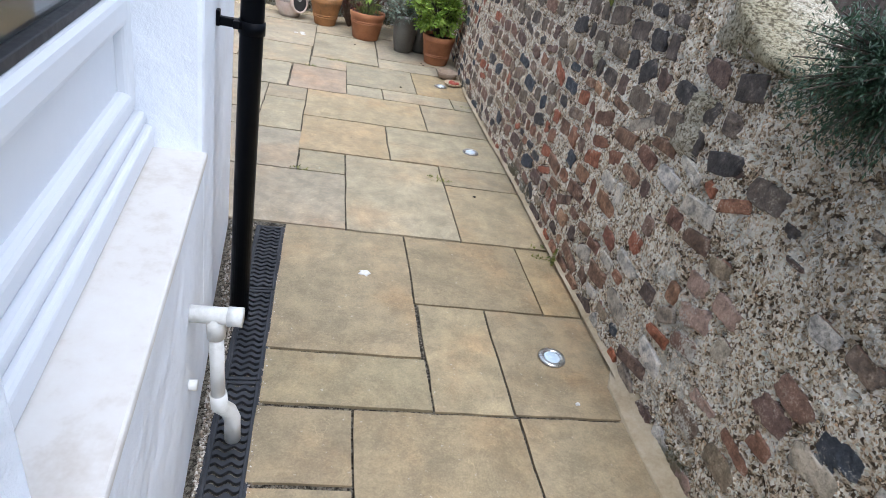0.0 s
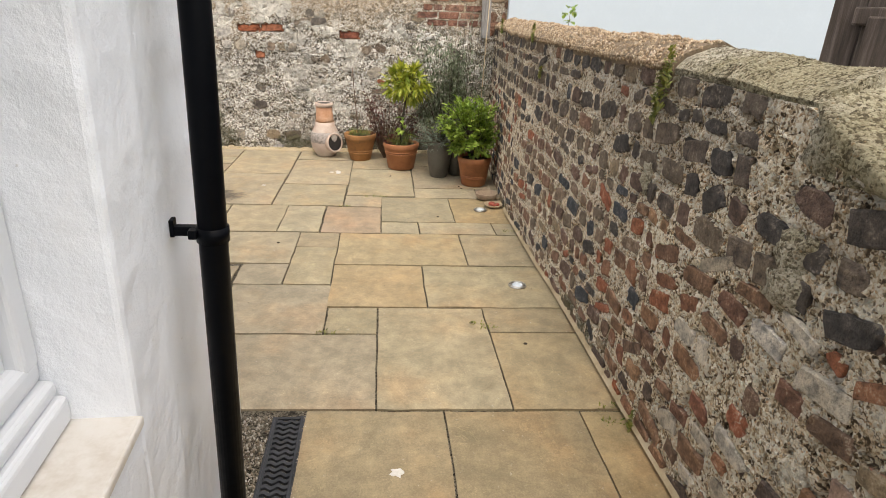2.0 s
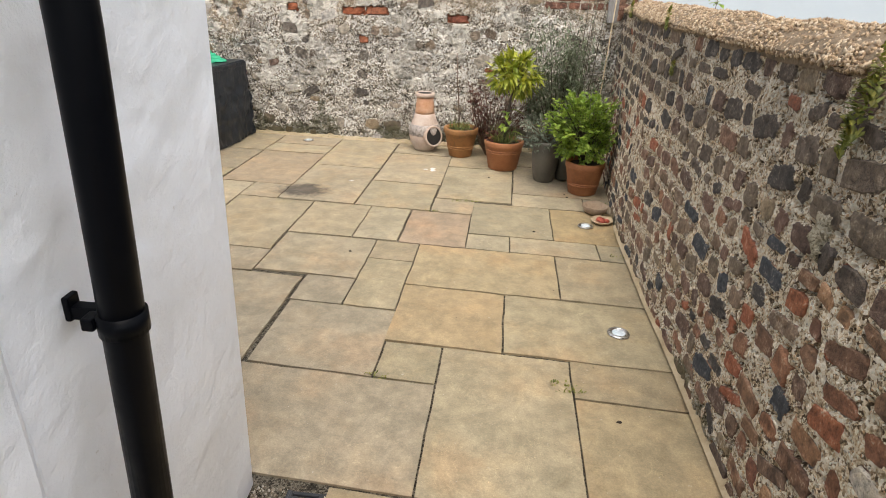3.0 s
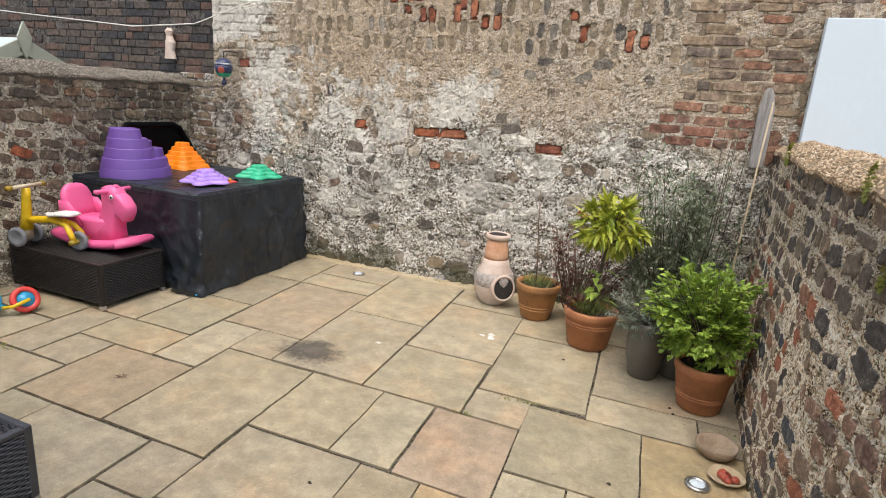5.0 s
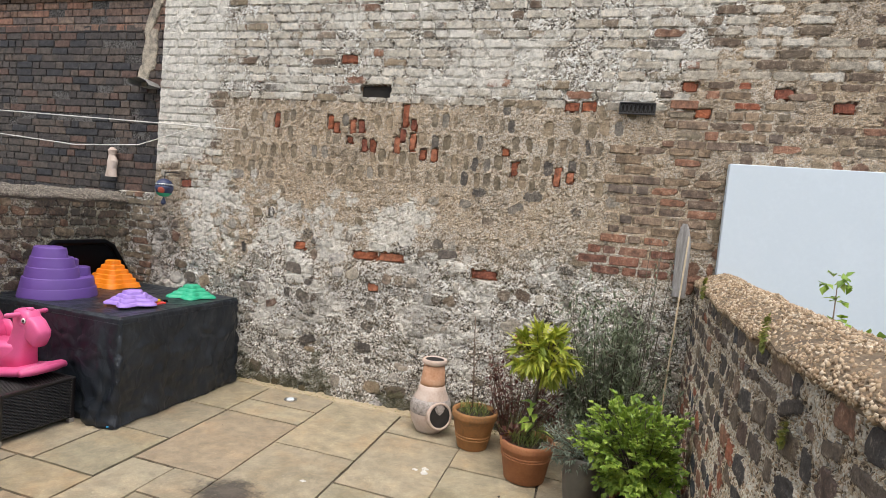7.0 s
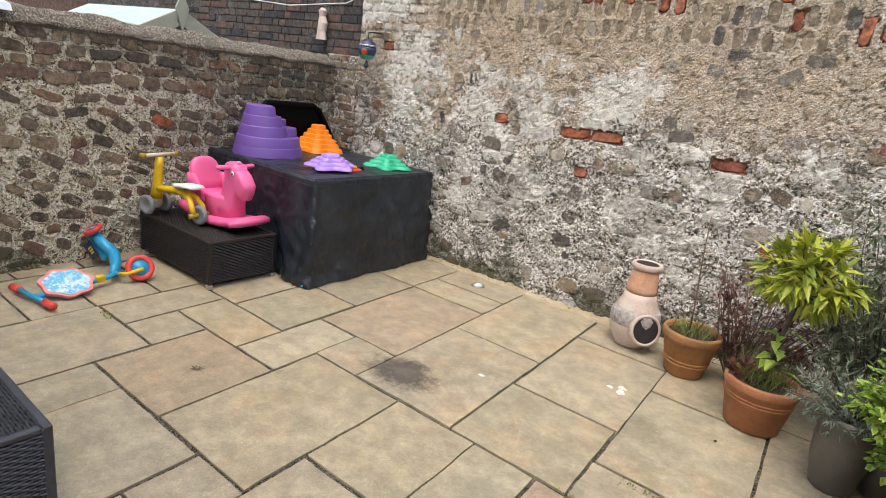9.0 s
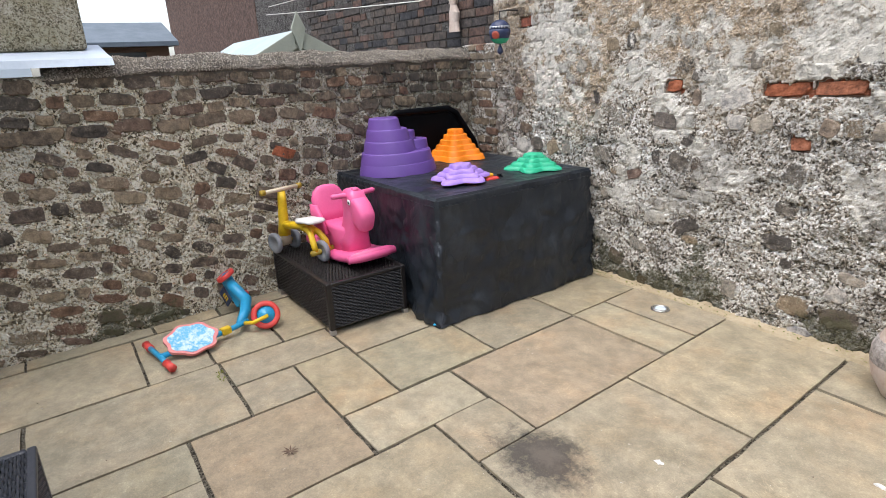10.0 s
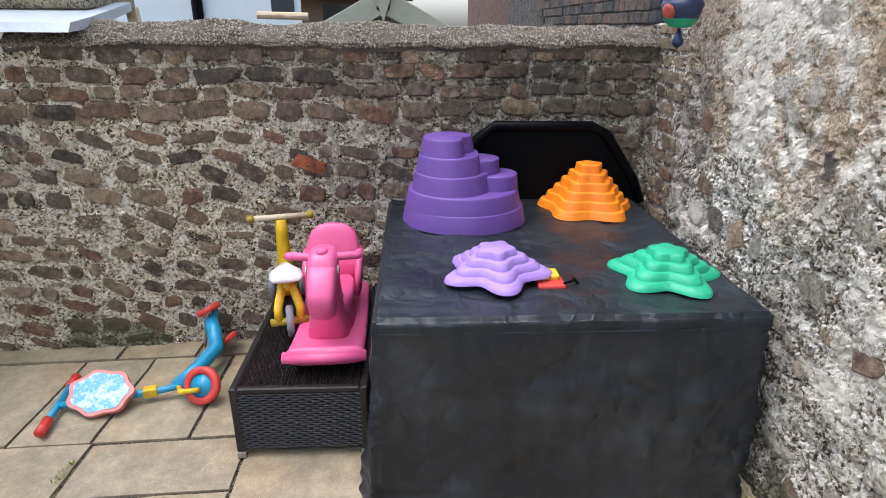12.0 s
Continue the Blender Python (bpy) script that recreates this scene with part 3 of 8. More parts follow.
L_DARK = leaf_mat("dark_green_needles", [(0.02, 0.045, 0.025), (0.04, 0.08, 0.04), (0.06, 0.11, 0.06)])
L_SAGE = leaf_mat("silver_green_needles", [(0.11, 0.15, 0.11), (0.2, 0.25, 0.2), (0.28, 0.33, 0.27)])
L_RED = leaf_mat("dark_red_leaves", [(0.07, 0.018, 0.018), (0.13, 0.035, 0.03), (0.17, 0.07, 0.05), (0.09, 0.04, 0.03)])
L_GRASS = leaf_mat("pot_grass", [(0.1, 0.15, 0.03), (0.2, 0.25, 0.06), (0.3, 0.29, 0.1)])
L_WEED = leaf_mat("wall_weed", [(0.1, 0.12, 0.02), (0.22, 0.24, 0.05), (0.33, 0.3, 0.07), (0.14, 0.2, 0.04)])
M_COVER = cover_cloth()
M_RATTAN = simple("dark_brown_poly_rattan", [(0.006, 0.005, 0.005), (0.012, 0.010, 0.010), (0.022, 0.019, 0.018)], 20, 140, 0.4, 0.2, rand="island", amount=0.4)
M_RATTAN_G = simple("grey_black_poly_rattan", [(0.02, 0.021, 0.026), (0.042, 0.044, 0.052), (0.065, 0.068, 0.078)], 20, 140, 0.42, 0.2, rand="island", amount=0.4)
M_ALU = simple("brushed_foot_metal", [(0.35, 0.33, 0.3), (0.5, 0.48, 0.45)], 10, 90, 0.4, 0.1, metal=0.6)
M_PINK = simple("pink_plastic", [(0.72, 0.10, 0.27), (0.80, 0.14, 0.33)], 3, 80, 0.38, 0.03)
M_YELLOW = simple("worn_yellow_paint", [(0.55, 0.36, 0.01), (0.75, 0.50, 0.015), (0.78, 0.55, 0.04)], 10, 60, 0.4, 0.05)
M_OCHRE = simple("ochre_plastic", [(0.3, 0.2, 0.02), (0.42, 0.29, 0.03)], 10, 60, 0.5, 0.1)
M_CREAM = simple("pale_wooden_grip", [(0.52, 0.42, 0.28), (0.66, 0.58, 0.44)], 12, 60, 0.5, 0.1)
M_SEATW = simple("off_white_plastic", [(0.6, 0.6, 0.57), (0.74, 0.74, 0.71)], 6, 60, 0.4, 0.05)
M_GREYRUB = simple("grey_rubber_tyre", [(0.16, 0.17, 0.19), (0.26, 0.27, 0.29)], 14, 80, 0.6, 0.1)
M_BLUE = simple("bright_blue_paint", [(0.02, 0.27, 0.5), (0.03, 0.36, 0.62)], 6, 60, 0.35, 0.04)
M_NAVY = simple("navy_plastic", [(0.012, 0.02, 0.06), (0.03, 0.045, 0.11)], 8, 60, 0.35, 0.05)
M_REDPL = simple("red_plastic", [(0.6, 0.045, 0.04), (0.72, 0.075, 0.06)], 6, 60, 0.4, 0.05)
M_DECK = simple("printed_pale_blue_board", [(0.55, 0.72, 0.80), (0.08, 0.42, 0.66), (0.62, 0.76, 0.82), (0.12, 0.48, 0.70)], 14, 40, 0.4, 0.03)
M_PINKRIM = simple("salmon_rim_rubber", [(0.68, 0.2, 0.2), (0.76, 0.28, 0.27)], 8, 60, 0.5, 0.08)
M_PURPLE = simple("deep_purple_plastic", [(0.115, 0.055, 0.26), (0.15, 0.075, 0.32)], 4, 260, 0.5, 0.15, dist=0.002)
M_LILAC = simple("lilac_plastic", [(0.33, 0.2, 0.6), (0.42, 0.27, 0.7)], 4, 260, 0.5, 0.15, dist=0.002)
M_ORANGE = simple("orange_plastic", [(0.8, 0.2, 0.008), (0.9, 0.27, 0.012)], 4, 260, 0.48, 0.12, dist=0.002)
M_GREENP = simple("emerald_green_plastic", [(0.02, 0.36, 0.19), (0.03, 0.45, 0.25)], 4, 260, 0.48, 0.12, dist=0.002)
M_STEEL = simple("brushed_steel_ring", [(0.45, 0.45, 0.44), (0.62, 0.62, 0.61)], 14, 90, 0.3, 0.05, metal=0.9)
M_LENS = simple("frosted_lamp_lens", [(0.55, 0.66, 0.74), (0.72, 0.79, 0.84)], 12, 60, 0.25, 0.03)
M_LEAD = simple("dull_lead_sheet", [(0.42, 0.48, 0.55), (0.55, 0.61, 0.67)], 4, 40, 0.5, 0.2)
M_FELT = simple("grey_green_roof_felt", [(0.32, 0.39, 0.40), (0.42, 0.49, 0.49)], 5, 120, 0.8, 0.3)
M_SAGEWOOD = simple("sage_painted_timber", [(0.27, 0.29, 0.24), (0.35, 0.37, 0.31)], 6, 60, 0.7, 0.2)
M_SLATE = simple("blue_grey_felt_roof", [(0.09, 0.115, 0.14), (0.15, 0.18, 0.21)], 5, 90, 0.8, 0.3)
M_SHEDWOOD = simple("brown_shed_boards", [(0.09, 0.05, 0.03), (0.17, 0.10, 0.065)], 6, 60, 0.8, 0.3, stretch=(1, 0.4, 6))
M_DARKGLASS = simple("dark_window_glass", [(0.012, 0.016, 0.02), (0.03, 0.036, 0.04)], 3, 30, 0.08, 0.0)
M_LITTER = simple("white_droppings", [(0.6, 0.58, 0.54), (0.75, 0.74, 0.71)], 30, 120, 0.8, 0.2)
M_CRAB = simple("brick_red_glaze", [(0.32, 0.05, 0.03), (0.45, 0.10, 0.06)], 12, 60, 0.35, 0.1)
M_DISH = simple("rough_tan_stoneware", [(0.19, 0.13, 0.085), (0.31, 0.23, 0.16), (0.38, 0.3, 0.23)], 9, 70, 0.8, 0.4)
M_CONC = simple("old_grey_coping_stone", [(0.2, 0.2, 0.18), (0.31, 0.3, 0.28)], 4, 60, 0.9, 0.4)
M_GLASS = bpy.data.materials.new("window_glass")
M_GLASS.use_nodes = True
gb = M_GLASS.node_tree.nodes["Principled BSDF"]
gb.inputs["Base Color"].default_value = (0.9, 0.95, 0.95, 1)
gb.inputs["Roughness"].default_value = 0.02
gb.inputs["Transmission Weight"].default_value = 1.0
gb.inputs["IOR"].default_value = 1.45

# ---- building blocks ----
def mesh_of(name, bm, material, smooth=False):
    me = bpy.data.meshes.new(name)
    bm.normal_update()
    bm.to_mesh(me)
    bm.free()
    me.materials.append(material)
    if smooth:
        me.polygons.foreach_set("use_smooth", [True] * len(me.polygons))
    return me


def part(name, bm, material, parent=None, label="", smooth=False, kind=""):
    ob = new(name, mesh_of(name, bm, material, smooth))
    if parent is not None:
        ob.parent = parent
    return tagged(ob, label, kind=kind)


def pydata(name, verts, faces, material, parent=None, label="", smooth=False, kind=""):
    me = bpy.data.meshes.new(name)
    me.from_pydata(verts, [], faces)
    me.materials.append(material)
    if smooth:
        me.polygons.foreach_set("use_smooth", [True] * len(me.polygons))
    ob = new(name, me)
    if parent is not None:
        ob.parent = parent
    return tagged(ob, label, kind=kind)


def thing(name, m, label, category, group="", kind=""):
    ob = new(name)
    ob.empty_display_size = 0.1
    ob.matrix_world = m
    return tagged(ob, label, category, group, kind)


def add_box(bm, lo, hi, bev=0.0, seg=2, m=None):
    c = [(a + b) / 2 for a, b in zip(lo, hi)]
    s = [b - a for a, b in zip(lo, hi)]
    t = Matrix.Translation(c) @ Matrix.Diagonal((*s, 1))
    vs = bmesh.ops.create_cube(bm, size=1, matrix=t)["verts"]
    if bev:
        es = list({e for v in vs for e in v.link_edges})
        out = bmesh.ops.bevel(bm, geom=es, offset=min(bev, min(s) * 0.45), segments=seg, affect="EDGES", profile=0.5)
        vs = list({v for f in out["faces"] for v in f.verts} | {v for v in vs if v.is_valid})
    if m is not None:
        bmesh.ops.transform(bm, matrix=m, verts=vs)
    return bm


def box(lo, hi, bev=0.0, seg=2, m=None):
    return add_box(bmesh.new(), lo, hi, bev, seg, m)


def add_tube(bm, pts, r, seg=10, caps=True):
    pts = [Vector(p) for p in pts]
    radii = r if isinstance(r, (list, tuple)) else [r] * len(pts)
    rings = []
    up = None
    for i, p in enumerate(pts):
        d = (pts[min(i + 1, len(pts) - 1)] - pts[max(i - 1, 0)]).normalized()
        if up is None:
            up = d.orthogonal().normalized()
        up = (up - d * up.dot(d)).normalized()
        side = d.cross(up)
        rings.append([bm.verts.new(p + radii[i] * (math.cos(a) * up + math.sin(a) * side)) for a in [2 * math.pi * k / seg for k in range(seg)]])
    for a, b in zip(rings, rings[1:]):
        for k in range(seg):
            bm.faces.new((a[k], a[(k + 1) % seg], b[(k + 1) % seg], b[k]))
    if caps:
        bm.faces.new(rings[0][::-1])
        bm.faces.new(rings[-1])
    return bm


def tube(pts, r, seg=10, caps=True):
    return add_tube(bmesh.new(), pts, r, seg, caps)


def lathe(profile, seg=32, wob=0.0):
    """Turns a profile of (radius, height) about z."""
    bm = bmesh.new()
    rings = []
    for r, z in profile:
        rings.append([bm.verts.new(((r + wob * noise.noise((k, z * 9, r))) * math.cos(2 * math.pi * k / seg), (r + wob * noise.noise((k, z * 9, r))) * math.sin(2 * math.pi * k / seg), z)) for k in range(seg)])
    for a, b in zip(rings, rings[1:]):
        for k in range(seg):
            bm.faces.new((a[k], a[(k + 1) % seg], b[(k + 1) % seg], b[k]))
    if profile[0][0] > 0:
        bm.faces.new(rings[0][::-1])
    if profile[-1][0] > 0:
        bm.faces.new(rings[-1])
    bmesh.ops.remove_doubles(bm, verts=bm.verts, dist=1e-5)
    return bm


def loft(rings, caps=True):
    """Joins rings of equal numbers of points."""
    bm = bmesh.new()
    rs = [[bm.verts.new(p) for p in ring] for ring in rings]
    n = len(rs[0])
    for a, b in zip(rs, rs[1:]):
        for k in range(n):
            bm.faces.new((a[k], a[(k + 1) % n], b[(k + 1) % n], b[k]))
    if caps:
        bm.faces.new(rs[0][::-1])
        bm.faces.new(rs[-1])
    bmesh.ops.recalc_face_normals(bm, faces=bm.faces)
    return bm


def oval(c, u, v, n=14, power=2.0):
    """Ring round c with half axes u and v; a higher power squares it."""
    c, u, v = Vector(c), Vector(u), Vector(v)
    out = []
    for k in range(n):
        a = 2 * math.pi * k / n
        ca, sa = math.cos(a), math.sin(a)
        out.append(c + u * math.copysign(abs(ca) ** (2 / power), ca) + v * math.copysign(abs(sa) ** (2 / power), sa))
    return out


rng = random.Random(7)


def stone_shape(n, square):
    """A lump with n corners in the x-z plane, bulging to +y."""
    vs, fs = [], []
    pts = []
    for k in range(n):
        a = 2 * math.pi * (k + rng.uniform(-0.25, 0.25)) / n
        r = 1 / max(abs(math.cos(a)), abs(math.sin(a))) if square > rng.random() else 1.0
        r *= rng.uniform(0.82, 1.0) * 0.5
        pts.append((max(-0.5, min(0.5, r * math.cos(a))), max(-0.5, min(0.5, r * math.sin(a)))))
    for f, d in ((1.0, -1.0), (0.98, 0.35), (0.86, 0.85 + rng.uniform(-0.1, 0.1))):
        vs += [(x * f, d + rng.uniform(-0.12, 0.12), z * f) for x, z in pts]
    vs.append((rng.uniform(-0.1, 0.1), 1.0, rng.uniform(-0.1, 0.1)))
    for ring in range(2):
        for k in range(n):
            a, b = ring * n + k, ring * n + (k + 1) % n
            fs.append((a, a + n, b + n, b))
    for k in range(n):
        fs.append((2 * n + k, 3 * n, 2 * n + (k + 1) % n))
    return vs, fs


STONES = [stone_shape(rng.choice((7, 8, 9)), 0.65) for _ in range(14)]


def shard_shape():
    """A broken brick or split flint: four blunt corners, a rough flat face."""
    pts = []
    for k in range(8):
        a = math.pi / 4 * k
        x, z = round(math.cos(a) * 1.2), round(math.sin(a) * 1.2)
        f = rng.uniform(0.66, 1.0) if k % 2 else rng.uniform(0.88, 1.0)
        pts.append((0.5 * x * f + (0 if x else rng.uniform(-0.16, 0.16)), 0.5 * z * f * (1 if k % 2 == 0 else rng.uniform(0.8, 1.1)) + (0 if z else rng.uniform(-0.16, 0.16))))
    vs, fs = [], []
    for f, d in ((1.0, -1.0), (0.99, 0.4), (0.88, 0.85)):
        vs += [(x * f, d + rng.uniform(-0.22, 0.22), z * f) for x, z in pts]
    vs.append((rng.uniform(-0.15, 0.15), 0.9 + rng.uniform(-0.25, 0.2), rng.uniform(-0.15, 0.15)))
    for ring in range(2):
        for k in range(8):
            a, b = ring * 8 + k, ring * 8 + (k + 1) % 8
            fs.append((a, a + 8, b + 8, b))
    fs += [(16 + k, 24, 16 + (k + 1) % 8) for k in range(8)]
    return vs, fs


BROKEN = [shard_shape() for _ in range(18)]
BRICKS = []
for _ in range(6):
    bvs, bfs = [], []
    cs = [(-0.5, -0.5), (0.5, -0.5), (0.5, 0.5), (-0.5, 0.5)]
    cs = [(x + rng.uniform(-0.03, 0.03), z + rng.uniform(-0.05, 0.05)) for x, z in cs]
    for f, d in ((1.0, -1.0), (1.0, 0.55), (0.93, 1.0)):
        bvs += [(x * f, d + rng.uniform(-0.1, 0.1), z * (f if f == 1 else 0.86)) for x, z in cs]
    for ring in range(2):
        for k in range(4):
            a, b = ring * 4 + k, ring * 4 + (k + 1) % 4
            bfs.append((a, a + 4, b + 4, b))
    bfs.append((8, 11, 10, 9))
    BRICKS.append((bvs, bfs))


class Pieces:
    """Stones of one wall: the first ones as objects that share meshes, the others joined."""

    def __init__(self, wall, name, key, shapes):
        self.wall, self.name, self.key, self.shapes = wall, name, key, shapes
        self.meshes, self.vs, self.fs = {}, [], []

    def put(self, m, own):
        i = rng.randrange(len(self.shapes))
        vs, fs = self.shapes[i]
        if own:
            if i not in self.meshes:
                me = bpy.data.meshes.new(self.name)
                me.from_pydata(vs, [], fs)
                me.materials.append(ST[self.key][0])
                self.meshes[i] = me
            ob = new(self.name, self.meshes[i])
            ob.parent = self.wall
            ob.matrix_world = m
        else:
            k = len(self.vs)
            self.vs += [tuple(m @ Vector(v)) for v in vs]
            self.fs += [tuple(k + j for j in f) for f in fs]

    def close(self, label):
        if self.vs:
            pydata(self.name + "_run", self.vs, self.fs, ST[self.key][1], self.wall, label, kind="stuff")


class Face:
    """A wall's face along a line a-b-c..., seen from its left side; at(s, z, d) is d metres in front of it."""

    def __init__(self, pts, lean=0.0):
        self.p, self.lean = [Vector((*q, 0)) for q in pts], lean
        self.cum = [0.0]
        for a, b in zip(self.p, self.p[1:]):
            self.cum.append(self.cum[-1] + (b - a).length)
        self.length = self.cum[-1]

    def axes(self, s):
        i = 0
        while i < len(self.p) - 2 and s > self.cum[i + 1]:
            i += 1
        t = (self.p[i + 1] - self.p[i]).normalized()
        return self.p[i] + t * (s - self.cum[i]), t, Vector((-t.y, t.x, 0))

    def at(self, s, z, d):
        o, t, n = self.axes(s)
        return o + n * (d - self.lean * z) + Vector((0, 0, z))

    def matrix(self, s, z, w, h, depth, turn=0.0, d=0.0, tip=0.0):
        o, t, n = self.axes(s)
        r = Matrix((t, n, Vector((0, 0, 1)))).transposed().to_4x4()
        return Matrix.Translation(self.at(s, z, d)) @ r @ pose(0, 0, 0, tip, turn, 0) @ Matrix.Diagonal((w, depth, h, 1))


def lattice(x, y, seed):
    """Smooth chance values between -1 and 1 over a plane, for whole arrays."""
    ix, iy = np.floor(x).astype(np.int64), np.floor(y).astype(np.int64)
    fx, fy = x - ix, y - iy
    fx, fy = fx * fx * (3 - 2 * fx), fy * fy * (3 - 2 * fy)

    def val(i, j):
        k = (i * 374761393 + j * 668265263 + seed * 974634777) & 0xFFFFFFFF
        k = ((k ^ (k >> 13)) * 1274126177) & 0xFFFFFFFF
        return ((k ^ (k >> 16)) & 0xFFFF) / 32767.5 - 1

    return (val(ix, iy) * (1 - fx) + val(ix + 1, iy) * fx) * (1 - fy) + (val(ix, iy + 1) * (1 - fx) + val(ix + 1, iy + 1) * fx) * fy


def cloudy(x, y, scale, seed, octaves=4, rough=0.55):
    out, amp, tot = 0.0, 1.0, 0.0
    for o in range(octaves):
        out = out + amp * lattice(x * scale * 2 ** o + 17.3 * o, y * scale * 2 ** o + 5.1 * o, seed + o)
        tot += amp
        amp *= rough
    return out / tot * 1.6


def step_up(a, lo, hi):
    k = np.clip((a - lo) / (hi - lo), 0, 1)
    return k * k * (3 - 2 * k)


class Relief:
    """A wall as one fine sheet: mortar with pits, and stones pressed into it, over a solid core."""

    def __init__(self, face, z0, z1, step, top=None):
        self.face, self.z0, self.z1, self.top = face, z0, z1, top
        self.nx, self.nz = int(face.length / step), int((z1 - z0) / step)
        s = np.linspace(0, face.length, self.nx + 1)
        zt = np.array([top(q) if top else z1 for q in s])
        self.S = np.repeat(s[None, :], self.nz + 1, 0)
        self.Z = z0 + (zt[None, :] - z0) * np.linspace(0, 1, self.nz + 1)[:, None]
        self.s, self.seed = s, int(face.length * 100)
        S, Z, k = self.S, self.Z, self.seed
        self.D = 0.007 * cloudy(S, Z, 2.5, k, 3) + 0.007 * cloudy(S, Z, 24, k + 9, 3, 0.7)
        self.D -= 0.016 * step_up(cloudy(S, Z, 30, k + 20, 2), 0.45, 0.75)
        self.vals = {n: np.zeros_like(S) for n in ("stone", "tint", "lime", "ochre", "damp", "darkening")}
        self.wob = cloudy(S, Z, 28, k + 31, 3, 0.6)

    def stone(self, s, z, w, h, turn, tint, proud=0.006, power=3.5, rim=0.0, keep=1.0):
        """One stone of size w x h; keep below 1 leaves it half hidden."""
        r = 0.6 * math.hypot(w, h) + 0.02
        i0, i1 = np.searchsorted(self.s, (s - r, s + r))
        dz = (self.z1 - self.z0) / self.nz
        j0, j1 = max(0, int((z - r - self.z0) / dz)), min(self.nz + 1, int((z + r - self.z0) / dz) + 2)
        if i1 <= i0 or j1 <= j0:
            return
        q = np.s_[j0:j1, i0:i1]
        a = math.radians(turn)
        x, y = self.S[q] - s, self.Z[q] - z
        u, v = (x * math.cos(a) - y * math.sin(a)) / (w / 2), (x * math.sin(a) + y * math.cos(a)) / (h / 2)
        dist = (np.abs(u) ** power + np.abs(v) ** power) ** (1 / power) + 0.16 * self.wob[q]
        m = 1 - step_up(dist, 0.82, 1.06)
        self.D[q] = self.D[q] * (1 - m * 0.75) + m * proud - rim * np.exp(-((dist - 1.12) / 0.12) ** 2)
        self.vals["stone"][q] = np.maximum(self.vals["stone"][q] * (1 - m), m * keep)
        self.vals["tint"][q] = np.where(dist < 1.15, tint, self.vals["tint"][q])

    def recess(self, s, z, w, h, depth, tint=None):
        q = (np.abs(self.S - s) < w / 2 + 0.01 * self.wob) & (np.abs(self.Z - z) < h / 2 + 0.01 * self.wob)
        self.D[q] = -depth + 0.3 * self.D[q]
        if tint is not None:
            self.vals["stone"][q], self.vals["tint"][q] = 1.0, tint
        for n in ("lime", "ochre"):
            self.vals[n][q] = 0.0

    def build(self, name, material, thick, label):
        f, top = self.face, self.top
        axes = [f.axes(q) for q in self.s]
        ox, oy = np.array([o.x for o, _, _ in axes]), np.array([o.y for o, _, _ in axes])
        nx_, ny_ = np.array([n.x for _, _, n in axes]), np.array([n.y for _, _, n in axes])
        D = self.D.copy()
        D[0, :] = D[-1, :] = -0.05
        D[:, 0] = D[:, -1] = -0.05
        off = D - f.lean * self.Z
        P = np.stack([ox[None, :] + nx_[None, :] * off, oy[None, :] + ny_[None, :] * off, self.Z], -1).reshape(-1, 3)
        w = self.nx + 1
        a = (np.arange(self.nz)[:, None] * w + np.arange(self.nx)[None, :]).ravel()
        fs = np.stack([a, a + w, a + w + 1, a + 1], -1).tolist()
        vs = P.tolist()
        grid = len(vs)
        cuts = sorted({0.0, f.length, *f.cum, *[f.length * k / 80 for k in range(81)]})
        z0, zt_ = self.z0, (lambda s: top(s) if top else self.z1)
        for s0, s1 in zip(cuts, cuts[1:]):
            k = len(vs)
            for s in (s0, s1):
                zt = zt_(s) - 0.01
                vs += [tuple(f.at(s, z0, -0.15)), tuple(f.at(s, z0, -thick)), tuple(f.at(s, zt, -thick)), tuple(f.at(s, zt, -0.15))]
            fs += [(k, k + 4, k + 7, k + 3), (k + 1, k + 2, k + 6, k + 5), (k + 3, k + 7, k + 6, k + 2)]
            k = len(vs)
            for s in (s0, s1):
                vs += [tuple(f.at(s, zt_(s), -0.05)), tuple(f.at(s, zt_(s), -0.16))]
            fs.append((k, k + 2, k + 3, k + 1))
        for s in (0.0, f.length):
            k = len(vs)
            zt = zt_(s) - 0.01
            vs += [tuple(f.at(s, z0, -0.04)), tuple(f.at(s, z0, -thick)), tuple(f.at(s, zt, -thick)), tuple(f.at(s, zt, -0.04))]
            fs.append((k, k + 1, k + 2, k + 3))
        ob = pydata(name, vs, fs, material, None, label, kind="structure")
        for n, arr in self.vals.items():
            buf = np.zeros(len(vs), dtype=np.float32)
            buf[:grid] = arr.ravel()
            ob.data.attributes.new(n, "FLOAT", "POINT").data.foreach_set("value", buf)
        return ob


def pebble_heap(name, places, material, parent, label, r0=0.005, r1=0.011):
    """Many small stones in one mesh."""
    vs, fs = [], []
    for p in places:
        k, r = len(vs), rng.uniform(r0, r1)
        e = Euler((rng.uniform(0, 6), rng.uniform(0, 6), rng.uniform(0, 6))).to_matrix()
        for o in ((1, 0, 0), (-1, 0, 0), (0, 0.8, 0), (0, -0.8, 0), (0, 0, 0.6), (0, 0, -0.6)):
            vs.append(tuple(Vector(p) + e @ (Vector(o) * r * rng.uniform(0.8, 1.15))))
        for a, b in ((0, 2), (2, 1), (1, 3), (3, 0)):
            fs += [(k + a, k + b, k + 4), (k + b, k + a, k + 5)]
    return pydata(name, vs, fs, material, parent, label, smooth=True, kind="stuff")


